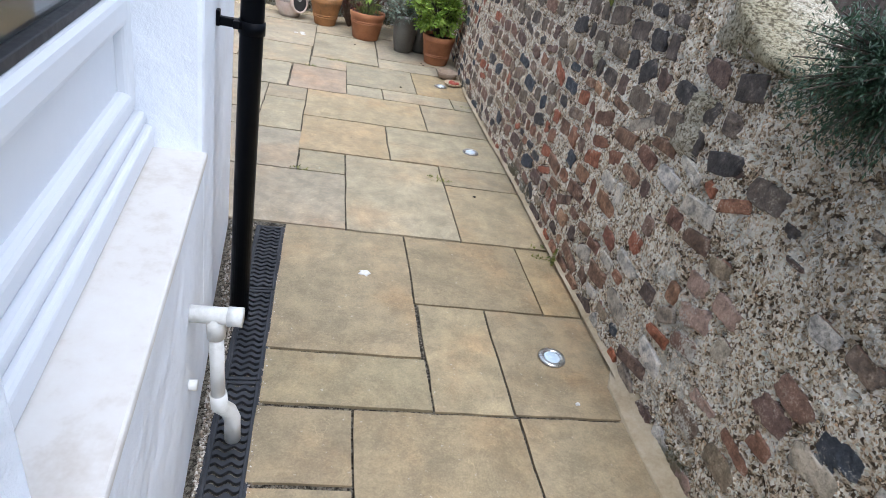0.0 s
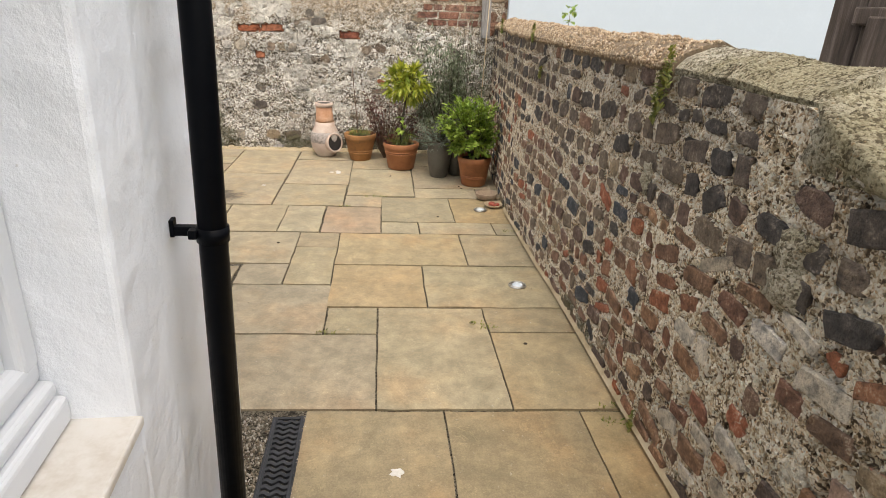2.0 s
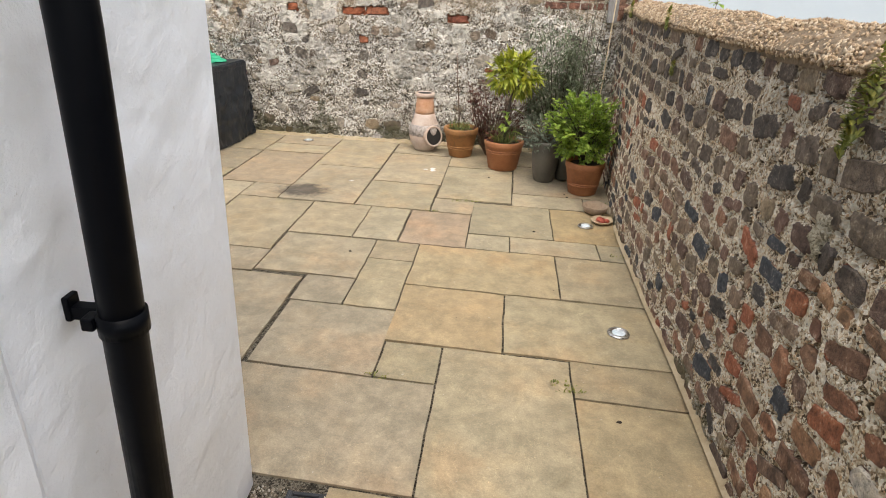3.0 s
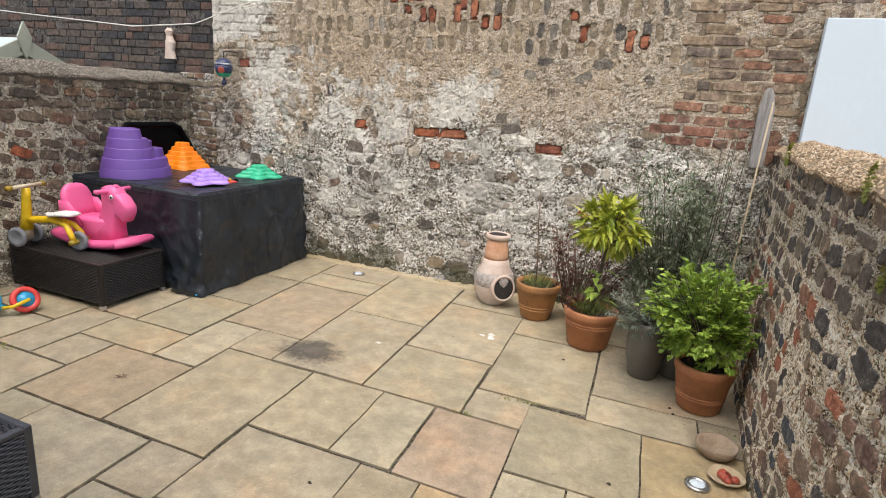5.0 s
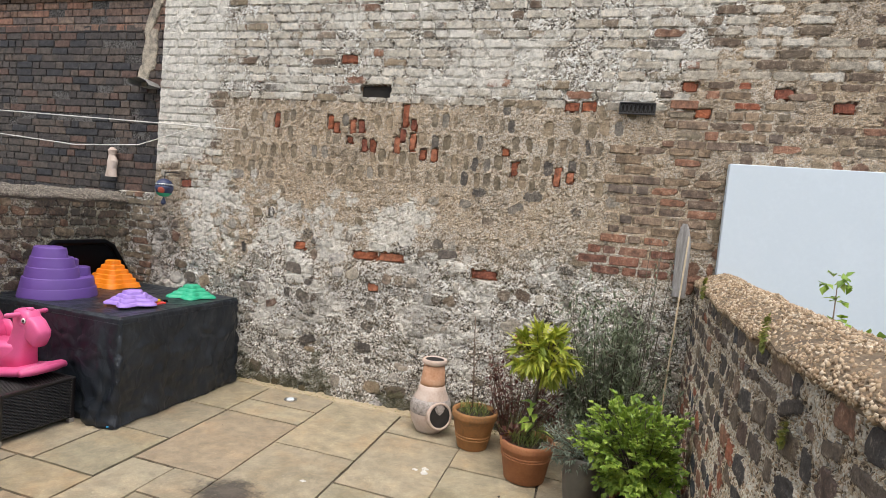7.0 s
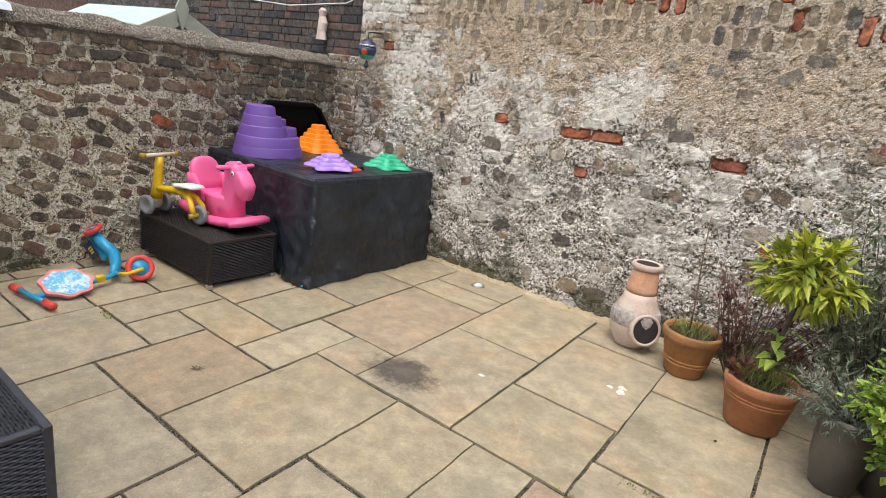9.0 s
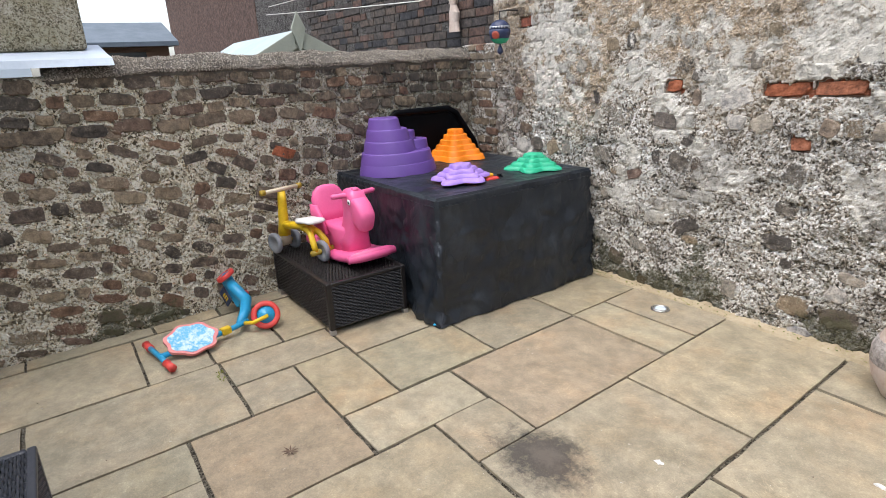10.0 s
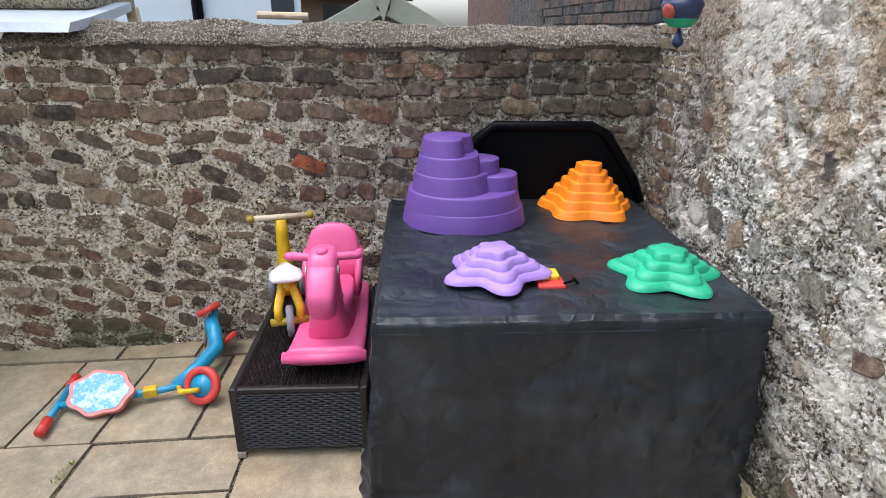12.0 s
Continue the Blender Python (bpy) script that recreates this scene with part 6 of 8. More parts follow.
part("hook", tube([(0, 0, 0.08), (0, 0, 0.14), (0.0, 0.08, 0.15), (0.0, 0.18, 0.15)], 0.005, 6), M_IRON, orn)

# ---- walls and roofs beyond ----
face_d = SouthFace([(-10.0, 7.56), (-3.6, 7.56)])
rd = Relief(face_d, -0.03, 3.62, 0.06)
rd.D *= 0.4
dark = rd.build("wall_neighbour", M_MORT_D, 0.35, "tall sooty brick wall beyond the yard")
tagged(dark, category="wall")
pd = Pieces(dark, "brick", "D", BRICKS)
courses(face_d, pd, 2.2, 6.35, 1.5, 3.25, lambda s, z: s > 5.0 and z > 1.55, skip=lambda s, z: abs(s - 4.77) < 0.13 and abs(z - 2.58) < 0.05)
pd.close("dark sooty bricks in courses")
pp_ = Pieces(dark, "parapet_brick", "P", BRICKS)
courses(face_d, pp_, 2.2, 6.35, 3.26, 3.58, lambda s, z: s > 4.5)
pp_.close("red and plum parapet bricks")
part("wall_extension", box((-17.0, 7.57, -0.03), (-10.0, 7.9, 3.62)), ST["D"][1], dark, "far run of the sooty wall")
part("coping_stone", box((-17, 7.44, 3.62), (-3.9, 7.95, 3.70), 0.01), M_CONC, dark, "grey stone parapet coping")
vs, fs = STONES[4]
m = Matrix.Translation((-3.95, 7.47, 2.72)) @ pose(0, 0, 0, 0, 10, 0) @ Matrix.Diagonal((0.3, 0.09, 0.09, 1))
pydata("projecting_stone", [tuple(m @ Vector(v)) for v in vs], fs, M_CONC, dark, "flat stone jutting out of the wall")
for k, (x, z, w, h) in enumerate(((-4.0, 3.05, 0.2, 0.5), (-4.06, 2.85, 0.16, 0.3), (-3.98, 3.4, 0.12, 0.5))):
    m = face_d.matrix(x + 10.0, z, w, h, 0.018, 10 * k, 0.01)
    vs, fs = STONES[5 + k]
    pydata("limewash_patch", [tuple(m @ Vector(v)) for v in vs], fs, ST["W"][1], dark, "patch of old limewash")
lump = thing("wall_lump", pose(-4.36, 7.5, 1.78), "pale weathered plaster lump on the sooty wall", "ornament")
part("body", loft([oval((0, 0, 0), (0.07, 0, 0), (0, 0.04, 0)), oval((0, 0, 0.08), (0.05, 0, 0), (0, 0.04, 0)), oval((0.01, 0, 0.16), (0.06, 0, 0), (0, 0.04, 0)), oval((0, 0, 0.22), (0.035, 0, 0), (0, 0.03, 0)), oval((0, 0, 0.27), (0.05, 0, 0), (0, 0.04, 0)), oval((0, 0, 0.3), (0.015, 0, 0), (0, 0.02, 0))]), M_CLAYPALE, lump)

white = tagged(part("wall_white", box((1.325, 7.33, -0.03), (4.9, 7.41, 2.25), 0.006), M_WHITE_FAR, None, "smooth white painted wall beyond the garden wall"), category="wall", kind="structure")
FM = Matrix.Translation((2.36, 3.72, 0)) @ pose(0, 0, 0, 0, 0, -62)
fence = thing("plank_fence", FM, "old brown weathered plank fence beyond the wall", "fence")
for k in range(12):
    part("plank", box((0.0 + 0.15 * k, -0.012, 0.0), (0.143 + 0.15 * k, 0.012, 1.78 + 0.02 * math.sin(k * 2.1)), 0.004), M_DARKWOOD, fence)
part("rail", box((0.12, -0.06, 1.56), (1.8, -0.014, 1.64), 0.01), M_DARKWOOD, fence)
part("post", box((0.2, -0.09, 0.0), (0.32, -0.013, 1.6), 0.008), M_DARKWOOD, fence)
part("capping", box((-0.02, -0.04, 1.80), (1.85, 0.04, 1.83), 0.006), M_LEAD, fence, "thin metal capping strip")

ph_ = thing("playhouse", Matrix(), "sage painted garden playhouse with a felt roof", "playhouse")
AX, AY, AZ, EZ, HW = -4.32, 6.02, 1.80, 1.42, 0.72
rf = bmesh.new()
for sgn in (-1, 1):
    add_box(rf, (-1.7, -0.01, -0.012), (0.0, 0.82, 0.012), 0.003, m=Matrix.Translation((AX, AY, AZ)) @ pose(0, 0, 0, -27.8 if sgn > 0 else 207.8, 0, 0))
part("roof", rf, M_FELT, ph_, "pale grey-green felt roof")
part("wall", loft([[(x, AY - 0.55, 0.0), (x, AY + 0.55, 0.0), (x, AY + 0.55, EZ + 0.08), (x, AY, AZ - 0.05), (x, AY - 0.55, EZ + 0.08)] for x in (AX - 1.6, AX - 0.09)]), M_SAGEWOOD, ph_)
for sgn in (-1, 1):
    part("barge_board", box((-0.02, 0.0, -0.095), (0.012, 0.82, 0.02), 0.004, m=Matrix.Translation((AX, AY, AZ)) @ (pose(0, 0, 0, -27.8, 0, 0) if sgn > 0 else Matrix.Diagonal((1, -1, 1, 1)) @ pose(0, 0, 0, -27.8, 0, 0))), M_SAGEWOOD, ph_)
part("finial", loft([[(AX + x, AY, AZ + 0.14), (AX + x, AY + 0.055, AZ + 0.02), (AX + x, AY, AZ - 0.15), (AX + x, AY - 0.055, AZ + 0.02)] for x in (0.013, 0.033)]), M_SAGEWOOD, ph_, "diamond-shaped gable finial")
s2 = thing("garden_shed", Matrix(), "brown timber shed with a blue-grey felt roof", "shed")
part("wall", box((-10.9, 4.66, 0), (-9.5, 6.06, 1.98)), M_SHEDWOOD, s2)
part("roof", loft([[(-9.3, y, 1.97), (-9.3, y, 2.03), (-10.3, y, 2.36), (-11.1, y, 2.05), (-11.1, y, 2.0)] for y in (4.55, 6.17)]), M_SLATE, s2, "blue-grey felt roof")
part("window", box((-9.51, 4.95, 1.6), (-9.485, 5.75, 1.9)), M_DARKGLASS, s2, "dark shed window")
lead = thing("lead_flashing", Matrix(), "dull grey lead sheet laid over the wall end", "flashing")
part("sheet", loft([[(-3.72 + 0.09 * noise.noise((y, 1, 1)), y, 1.60), (-3.74, y, 1.64), (-3.95, y, 1.67), (-4.35, y, 1.74), (-4.35, y, 1.70), (-3.95, y, 1.62)] for y in [2.3 + 0.08 * k for k in range(31)]]), M_LEAD, lead)
blk = thing("stone_block", pose(-4.3, 3.9, 1.70), "weathered grey stone block on the wall end", "block")
part("block", box((-0.3, -1.4, 0.0), (0.22, 0.72, 0.42), 0.03, 3), M_CEMENT, blk)
farh = thing("white_house", Matrix(), "white rendered house beyond the gardens", "house")
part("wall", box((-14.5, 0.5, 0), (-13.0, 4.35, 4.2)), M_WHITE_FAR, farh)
part("downpipe", tube([(-12.94, 2.11, 0), (-12.94, 2.11, 4.1)], 0.1, 10), M_BLACK, farh)
part("window", box((-13.02, 3.48, 1.86), (-12.97, 3.91, 2.1799999999999997)), M_DARKGLASS, farh, "dark window")
logs = thing("timber_beam", Matrix(), "rough tan timber beam on the far garden wall", "beam")
part("beam", tube([(-7.0, 4.69, 1.72), (-7.0, 5.17, 1.71)], 0.035, 9), M_CANE, logs)
stick = thing("wooden_stake", Matrix(), "short brown wooden stake behind the wall", "stake")
part("stake", box((-0.025, -0.03, 0.0), (0.025, 0.03, 1.73), 0.006, m=Matrix.Translation((-4.6, 4.71, 0)) @ pose(0, 0, 0, 4, 0, 0)), M_CREAM, stick)

# ---- covered table ----
cov = thing("covered_table", pose(-3.30, 6.685, 0), "table under a black creased woven furniture cover", "covered table")
bm = bmesh.new()
bmesh.ops.create_cube(bm, size=2)
bmesh.ops.subdivide_edges(bm, edges=bm.edges, cuts=54, use_grid_fill=True)
bmesh.ops.delete(bm, geom=[f for f in bm.faces if f.calc_center_median().z < -0.99], context="FACES_ONLY")
HX, HY, HZ = 0.71, 0.645, 0.785
for v in bm.verts:
    x, y, z = v.co
    h = (z + 1) / 2
    p = Vector((x, y, z))
    px, py = x * HX, y * HY
    out = 0.012 * (1 - h)
    side = max(abs(x), abs(y))
    if side > 0.999:
        fold = noise.noise(Vector((px * 3.2, py * 3.2, h * 1.2))) * 0.036 + noise.noise(Vector((px * 7, py * 7, h * 2.4 + 3))) * 0.012 + abs(noise.noise(Vector((px * 5 + h * 2, py * 5 - h * 3, h * 2)))) * -0.018
        run = px if abs(y) > 0.999 else py
        bend = run + 0.1 * noise.noise(Vector((run * 2, h * 2.5, 4)))
        dg = 0.02 * (0.8 - abs(noise.noise(Vector((bend * 9, h * 0.9, 11)))) * 2.2) * (0.35 + 0.65 * (1 - h)) + 0.008 * (1 - 3 * abs(noise.noise(Vector((run * 4 + h * 5, h * 4 - run * 3, 21)))))
        flare = 0.015 * max(0.0, abs(x) + abs(y) - 1.75) * (1 - h) * 4
        kick = 0.0
        if y < -0.999:
            kick = 0.06 * (1 - h) ** 1.5 * min(1, max(0, (px - 0.42) / 0.1)) * min(1, max(0, (0.7 - px) / 0.08))
        flare += kick
        amt = (fold * 1.2 + dg + out + flare) * min(1, (1.02 - h) * 3)
        if abs(x) > 0.999:
            px += math.copysign(amt, x)
        if abs(y) > 0.999:
            py += math.copysign(amt, y)
    zz = h * HZ
    if h > 0.99:
        zz += (0.012 * noise.noise(Vector((px * 4, py * 4, 7))) - 0.014 * abs(noise.noise(Vector((px * 6 + py * 2, py * 3, 5)))) + 0.006 * noise.noise(Vector((px * 11, py * 11, 2)))) * (1 - side ** 8) - 0.012 * (1 - side ** 4)
    v.co = (px, py, max(0.008, zz))
r = [e for e in bm.edges if len(e.link_faces) == 2 and e.calc_face_angle(0) > 0.9]
bmesh.ops.bevel(bm, geom=r, offset=0.014, segments=2, affect="EDGES")
part("cover", bm, M_COVER, cov, smooth=True)
for sx, sy_ in ((1, 0), (0, -1)):
    pts = []
    for k in range(21):
        f = -1 + 2 * k / 20
        pts.append((HX + 0.004, f * (HY - 0.01), HZ - 0.05) if sx else (f * (HX - 0.01), -HY - 0.004, HZ - 0.05))
    part("seam", tube(pts, 0.004, 5), M_COVER, cov, "stitched seam below the edge")
part("blue_tie", tube([(0.66, -0.66, 0.012), (0.70, -0.70, 0.02), (0.72, -0.66, 0.01)], 0.008, 6), M_BLUE, cov, "scrap of blue strap at the hem")

lid = thing("black_panel", pose(-3.93, 6.88, 0.765), "black moulded plastic panel leaning on the wall", "panel")
out = [(-0.55, 0.0), (-0.5, 0.16), (-0.38, 0.34), (-0.3, 0.40), (0.2, 0.40), (0.28, 0.36), (0.45, 0.12), (0.5, 0.0)]
part("sheet", loft([[(x, y, z) for y, z in out] for x in (-0.03, 0.0)]), M_BLACK, lid)
part("rim", tube([(0.005, y, z) for y, z in out], 0.026, 10), M_BLACK, lid, smooth=True)


def terrace(shapes, material, parent, name="tier", taper=0.94, soft=False):
    """Stepped solid: each tier a closed outline between two heights, slightly drawn in."""
    bm = bmesh.new()
    for outline, z0, z1 in shapes:
        c = Vector((sum(p[0] for p in outline) / len(outline), sum(p[1] for p in outline) / len(outline), 0))
        rings = []
        crisp = ((1.0, z0), (taper, z1 - 0.008), (taper - 0.012, z1 - 0.002), (taper - 0.035, z1))
        for f, z in crisp if not soft else ((1.0, z0), (1.0 - (1.0 - taper) * 0.3, z0 + 0.5 * (z1 - z0)), (taper - 0.01, z1 - 0.009), (taper - 0.04, z1 - 0.003), (taper - 0.085, z1)):
            rings.append([bm.verts.new((c.x + (p[0] - c.x) * f, c.y + (p[1] - c.y) * f, z)) for p in outline])
        n = len(outline)
        for a, b in zip(rings, rings[1:]):
            for k in range(n):
                bm.faces.new((a[k], a[(k + 1) % n], b[(k + 1) % n], b[k]))
        bm.faces.new(rings[-1])
    return part(name, bm, material, parent, smooth=True)


def circle(cx, cy, rx, ry, n=40, bite=0.0, at=0.0, wide=0.45):
    res = []
    for k in range(n):
        a = 2 * math.pi * k / n
        d = (a - at + math.pi) % (2 * math.pi) - math.pi
        f = 1 - bite * math.exp(-(d / wide) ** 2)
        res.append((cx + rx * f * math.cos(a), cy + ry * f * math.sin(a)))
    return res


castle = thing("toy_castle", pose(-3.64, 6.36, 0.772), "deep purple plastic stepped sand castle toy", "toy")
terrace([(circle(0, 0.05, 0.255, 0.295), 0.0, 0.082)], M_PURPLE, castle, "base_tier", 0.95)
terrace([(circle(0, 0.045, 0.238, 0.275), 0.078, 0.158)], M_PURPLE, castle, "tier", 0.945)
terrace([(circle(0, -0.01, 0.2, 0.19), 0.152, 0.24)], M_PURPLE, castle, "tier", 0.92)
terrace([(circle(0, -0.018, 0.172, 0.162, 40, 0.1, 1.5), 0.235, 0.32)], M_PURPLE, castle, "tier", 0.9)
terrace([(circle(0, -0.025, 0.145, 0.135, 40, 0.45, 1.1, 0.5), 0.315, 0.395)], M_PURPLE, castle, "top_tier", 0.88)
terrace([(circle(0.0, 0.195, 0.11, 0.11, 28), 0.152, 0.225)], M_PURPLE, castle, "turret")
terrace([(circle(-0.03, 0.125, 0.095, 0.095, 28), 0.152, 0.29)], M_PURPLE, castle, "turret")


def star(radius, lobes, depth, turn, n=60, sx=1.0, sy_=1.0):
    return [(radius * sx * (1 + depth * math.cos(lobes * (2 * math.pi * k / n - turn))) * math.cos(2 * math.pi * k / n), radius * sy_ * (1 + depth * math.cos(lobes * (2 * math.pi * k / n - turn))) * math.sin(2 * math.pi * k / n)) for k in range(n)]


def stepping(name, x, y, z, material, label, tiers, r0, r1, height, lobes, turn, depth=0.2, sx=1.0, sy_=1.0, lean=0.0):
    t = thing(name, pose(x, y, z, lean, 0, 0), label, "toy", "stepping stone toys")
    for k in range(tiers):
        f = k / (tiers - 1)
        terrace([(star(r0 + (r1 - r0) * f, lobes, depth * (1 - 0.35 * f), turn, 60, sx, sy_), height * k / tiers - (0.004 if k else 0), height * (k + 1) / tiers)], material, t, soft=lobes == 5 and tiers < 6)
    return t


stepping("stepping_stone", -3.77, 7.04, 0.775, M_ORANGE, "bright orange plastic stepped pyramid stepping stone", 6, 0.22, 0.065, 0.235, 5, 0.5, 0.13)
stepping("stepping_stone", -2.93, 6.47, 0.795, M_LILAC, "lilac plastic starfish stepping stone propped on a toy", 4, 0.172, 0.07, 0.1, 5, 0.1, 0.2, lean=2)
stepping("stepping_stone", -2.92, 7.1, 0.778, M_GREENP, "emerald green plastic starfish stepping stone", 4, 0.178, 0.07, 0.105, 5, 0.35, 0.2)
bit = thing("small_toy", pose(-2.87, 6.66, 0.765), "small red and yellow toy under the lilac stone", "toy")
part("red_block", box((-0.05, -0.05, 0.0), (0.045, 0.05, 0.022), 0.008), M_REDPL, bit)
part("yellow_block", box((-0.07, -0.055, 0.02), (0.0, 0.035, 0.042), 0.008), M_YELLOW, bit)
part("string", tube([(0.03, 0.04, 0.02), (0.02, 0.08, 0.03), (-0.03, 0.09, 0.02), (0.01, 0.1, 0.012)], 0.005, 5), M_BLACK, bit)


# ---- rattan boxes ----
def weave(w, h, m, material, parent, name="weave", pitch=0.0105, stake=0.024):
    """A woven panel in its own x-z plane, looking to -y."""
    vs, fs = [], []
    rows, segs = int(h / pitch), max(2, int(w / stake) * 2)
    for r in range(rows):
        z = (r + 0.5) * h / rows
        k = len(vs)
        for i in range(segs + 1):
            x = w * i / segs
            d = -0.0032 * math.cos(math.pi * (i / 2 + r))
            if i % 2:
                d = 0.0
            for dz, dd in ((-0.44, 0.002), (0, -0.002), (0.44, 0.002)):
                vs.append((x, d + dd, z + dz * h / rows))
        for i in range(segs):
            for j in range(2):
                a = k + i * 3 + j
                fs.append((a, a + 3, a + 4, a + 1))
    return pydata(name, [tuple(m @ Vector(v)) for v in vs], fs, material, parent, kind="stuff")


def rattan(name, x0, y0, x1, y1, z1, material, label):
    t = thing(name, pose(x0, y0, 0), label, "rattan footstool", "rattan footstools")
    w, d = x1 - x0, y1 - y0
    body = box((0.012, 0.012, 0.035), (w - 0.012, d - 0.012, z1 - 0.012), 0.006)
    part("body", body, M_GASKET, t)
    for px, py in ((0, 0), (w - 0.035, 0), (0, d - 0.035), (w - 0.035, d - 0.035)):
        part("corner_post", box((px, py, 0.03), (px + 0.035, py + 0.035, z1 - 0.004), 0.008, 3), material, t)
        part("foot", box((px + 0.0, py + 0.0, 0.0), (px + 0.07 if px == 0 else px + 0.035, py + 0.035, 0.03), 0.003), M_ALU, t, "metal foot plate")
    for a, b in (((0, 0), (w, 0.03)), ((0, d - 0.03), (w, d)), ((0, 0.03), (0.03, d - 0.03)), ((w - 0.03, 0.03), (w, d - 0.03))):
        part("top_edge", box((*a, z1 - 0.022), (*b, z1 + 0.001), 0.008, 3), material, t)
    weave(w - 0.06, z1 - 0.07, Matrix.Translation((0.03, 0.004, 0.045)), material, t)
    weave(w - 0.06, z1 - 0.07, Matrix.Translation((w - 0.03, d - 0.004, 0.045)) @ pose(0, 0, 0, 0, 0, 180), material, t)
    weave(d - 0.06, z1 - 0.07, Matrix.Translation((w - 0.004, 0.03, 0.045)) @ pose(0, 0, 0, 0, 0, 90), material, t)
    weave(d - 0.06, z1 - 0.07, Matrix.Translation((0.004, d - 0.03, 0.045)) @ pose(0, 0, 0, 0, 0, -90), material, t)
    weave(w - 0.05, d - 0.05, Matrix.Translation((0.025, 0.025, z1 - 0.004)) @ pose(0, 0, 0, -90, 0, 0) @ Matrix.Diagonal((1, 1, 1, 1)), material, t, "woven_top")
    return t


rattan("rattan_box", -3.84, 5.45, -2.90, 5.985, 0.328, M_RATTAN, "dark brown woven rattan footstool carrying toys")
rattan("rattan_box", -2.15, 3.33, -1.425, 4.045, 0.33, M_RATTAN_G, "grey-black woven rattan footstool on the flags")

# ---- rocking horse ----
horse = thing("rocking_horse", pose(-3.325, 5.8, 0.332, 0, 0, 2), "pink moulded plastic rocking horse with a backrest", "rocking horse")
rk = []
for k in range(13):
    x = -0.32 + 0.66 * k / 12
    z = 0.0 + 0.42 * (x - 0.0) ** 2
    rk.append((x, z))
rb = loft([oval((x, 0, z + 0.035), (0, 0.155, 0), (0, 0, 0.034 + 0.004 * (k in (0, 12))), 16, 3.5) for k, (x, z) in enumerate(rk)])
part("rocker_base", rb, M_PINK, horse, smooth=True)
part("front_bar", tube([(0.325, -0.165, 0.075), (0.335, 0, 0.075), (0.325, 0.165, 0.075)], 0.024, 12), M_PINK, horse, smooth=True)
part("body", loft([oval((-0.2, 0, 0.06), (0.11, 0, 0), (0, 0.11, 0), 16, 3), oval((-0.05, 0, 0.06), (0.22, 0, 0), (0, 0.105, 0), 16, 3), oval((-0.04, 0, 0.13), (0.2, 0, 0), (0, 0.085, 0), 16, 2.6), oval((-0.03, 0, 0.2), (0.2, 0, 0), (0, 0.105, 0), 16, 2.6), oval((-0.03, 0, 0.225), (0.18, 0, 0), (0, 0.09, 0), 16, 2.6)]), M_PINK, horse, smooth=True)
part("backrest", loft([oval((-0.17, 0, 0.18), (0.045, 0, 0), (0, 0.12, 0), 16, 4), oval((-0.2, 0, 0.28), (0.035, 0, 0), (0, 0.122, 0), 16, 4), oval((-0.225, 0, 0.36), (0.03, 0, 0), (0, 0.12, 0), 16, 3.5), oval((-0.235, 0, 0.41), (0.027, 0, 0), (0, 0.1, 0), 16, 3), oval((-0.24, 0, 0.438), (0.02, 0, 0), (0, 0.065, 0), 16, 2.4), oval((-0.24, 0, 0.446), (0.01, 0, 0), (0, 0.03, 0), 16, 2)]), M_PINK, horse, smooth=True)
for sgn in (-1, 1):
    part("side_wing", loft([oval((-0.14, sgn * 0.11, 0.16), (0.1, 0, 0), (0, 0.018, 0), 12, 3), oval((-0.17, sgn * 0.12, 0.27), (0.08, 0, 0), (0, 0.018, 0), 12, 3), oval((-0.2, sgn * 0.12, 0.33), (0.05, 0, 0), (0, 0.016, 0), 12, 2.5)]), M_PINK, horse, smooth=True)
hd = part("neck_and_head", loft([oval((0.09, 0, 0.07), (0.12, 0, 0), (0, 0.088, 0), 20, 4), oval((0.11, 0, 0.16), (0.1, 0, 0), (0, 0.076, 0), 20, 4), oval((0.14, 0, 0.25), (0.085, 0, 0), (0, 0.062, 0), 20, 4), oval((0.17, 0, 0.33), (0.085, 0, 0), (0, 0.06, 0), 20, 4), oval((0.165, 0, 0.41), (0.085, 0, 0.0), (0, 0.06, 0), 20, 4), oval((0.155, 0, 0.455), (0.07, 0, 0), (0, 0.055, 0), 20, 3.5), oval((0.15, 0, 0.47), (0.045, 0, 0), (0, 0.035, 0), 20, 3)]), M_PINK, horse, smooth=True)
part("muzzle", loft([oval((0.17, 0, 0.375), (0.012, 0, 0.085), (0, 0.06, 0), 20, 4.5), oval((0.25, 0, 0.33), (0.028, 0, 0.075), (0, 0.058, 0), 20, 4.5), oval((0.3, 0, 0.285), (0.028, 0, 0.062), (0, 0.054, 0), 20, 4.5), oval((0.318, 0, 0.268), (0.022, 0, 0.046), (0, 0.04, 0), 20, 4)]), M_PINK, hd, smooth=True)
part("forelock", loft([oval((0.18, 0, 0.458), (0.03, 0, 0), (0, 0.03, 0), 14, 2), oval((0.185, 0, 0.478), (0.022, 0, 0), (0, 0.022, 0), 14, 2), oval((0.185, 0, 0.484), (0.01, 0, 0), (0, 0.01, 0), 14, 2)]), M_PINK, hd, smooth=True)
for sgn in (-1, 1):
    e = part("eye", lathe([(0.0, 0.006), (0.014, 0.005), (0.0185, 0.0)], 14), M_SEATW, hd, "white printed eye")
    e.matrix_local = pose(0.205, sgn * 0.0605, 0.4, -90 * sgn, 0, 0)
    e2 = part("pupil", lathe([(0.0, 0.008), (0.009, 0.0065), (0.0095, 0.004)], 12), M_GASKET, hd, "black printed pupil")
    e2.matrix_local = pose(0.208, sgn * 0.0605, 0.399, -90 * sgn, 0, 0)
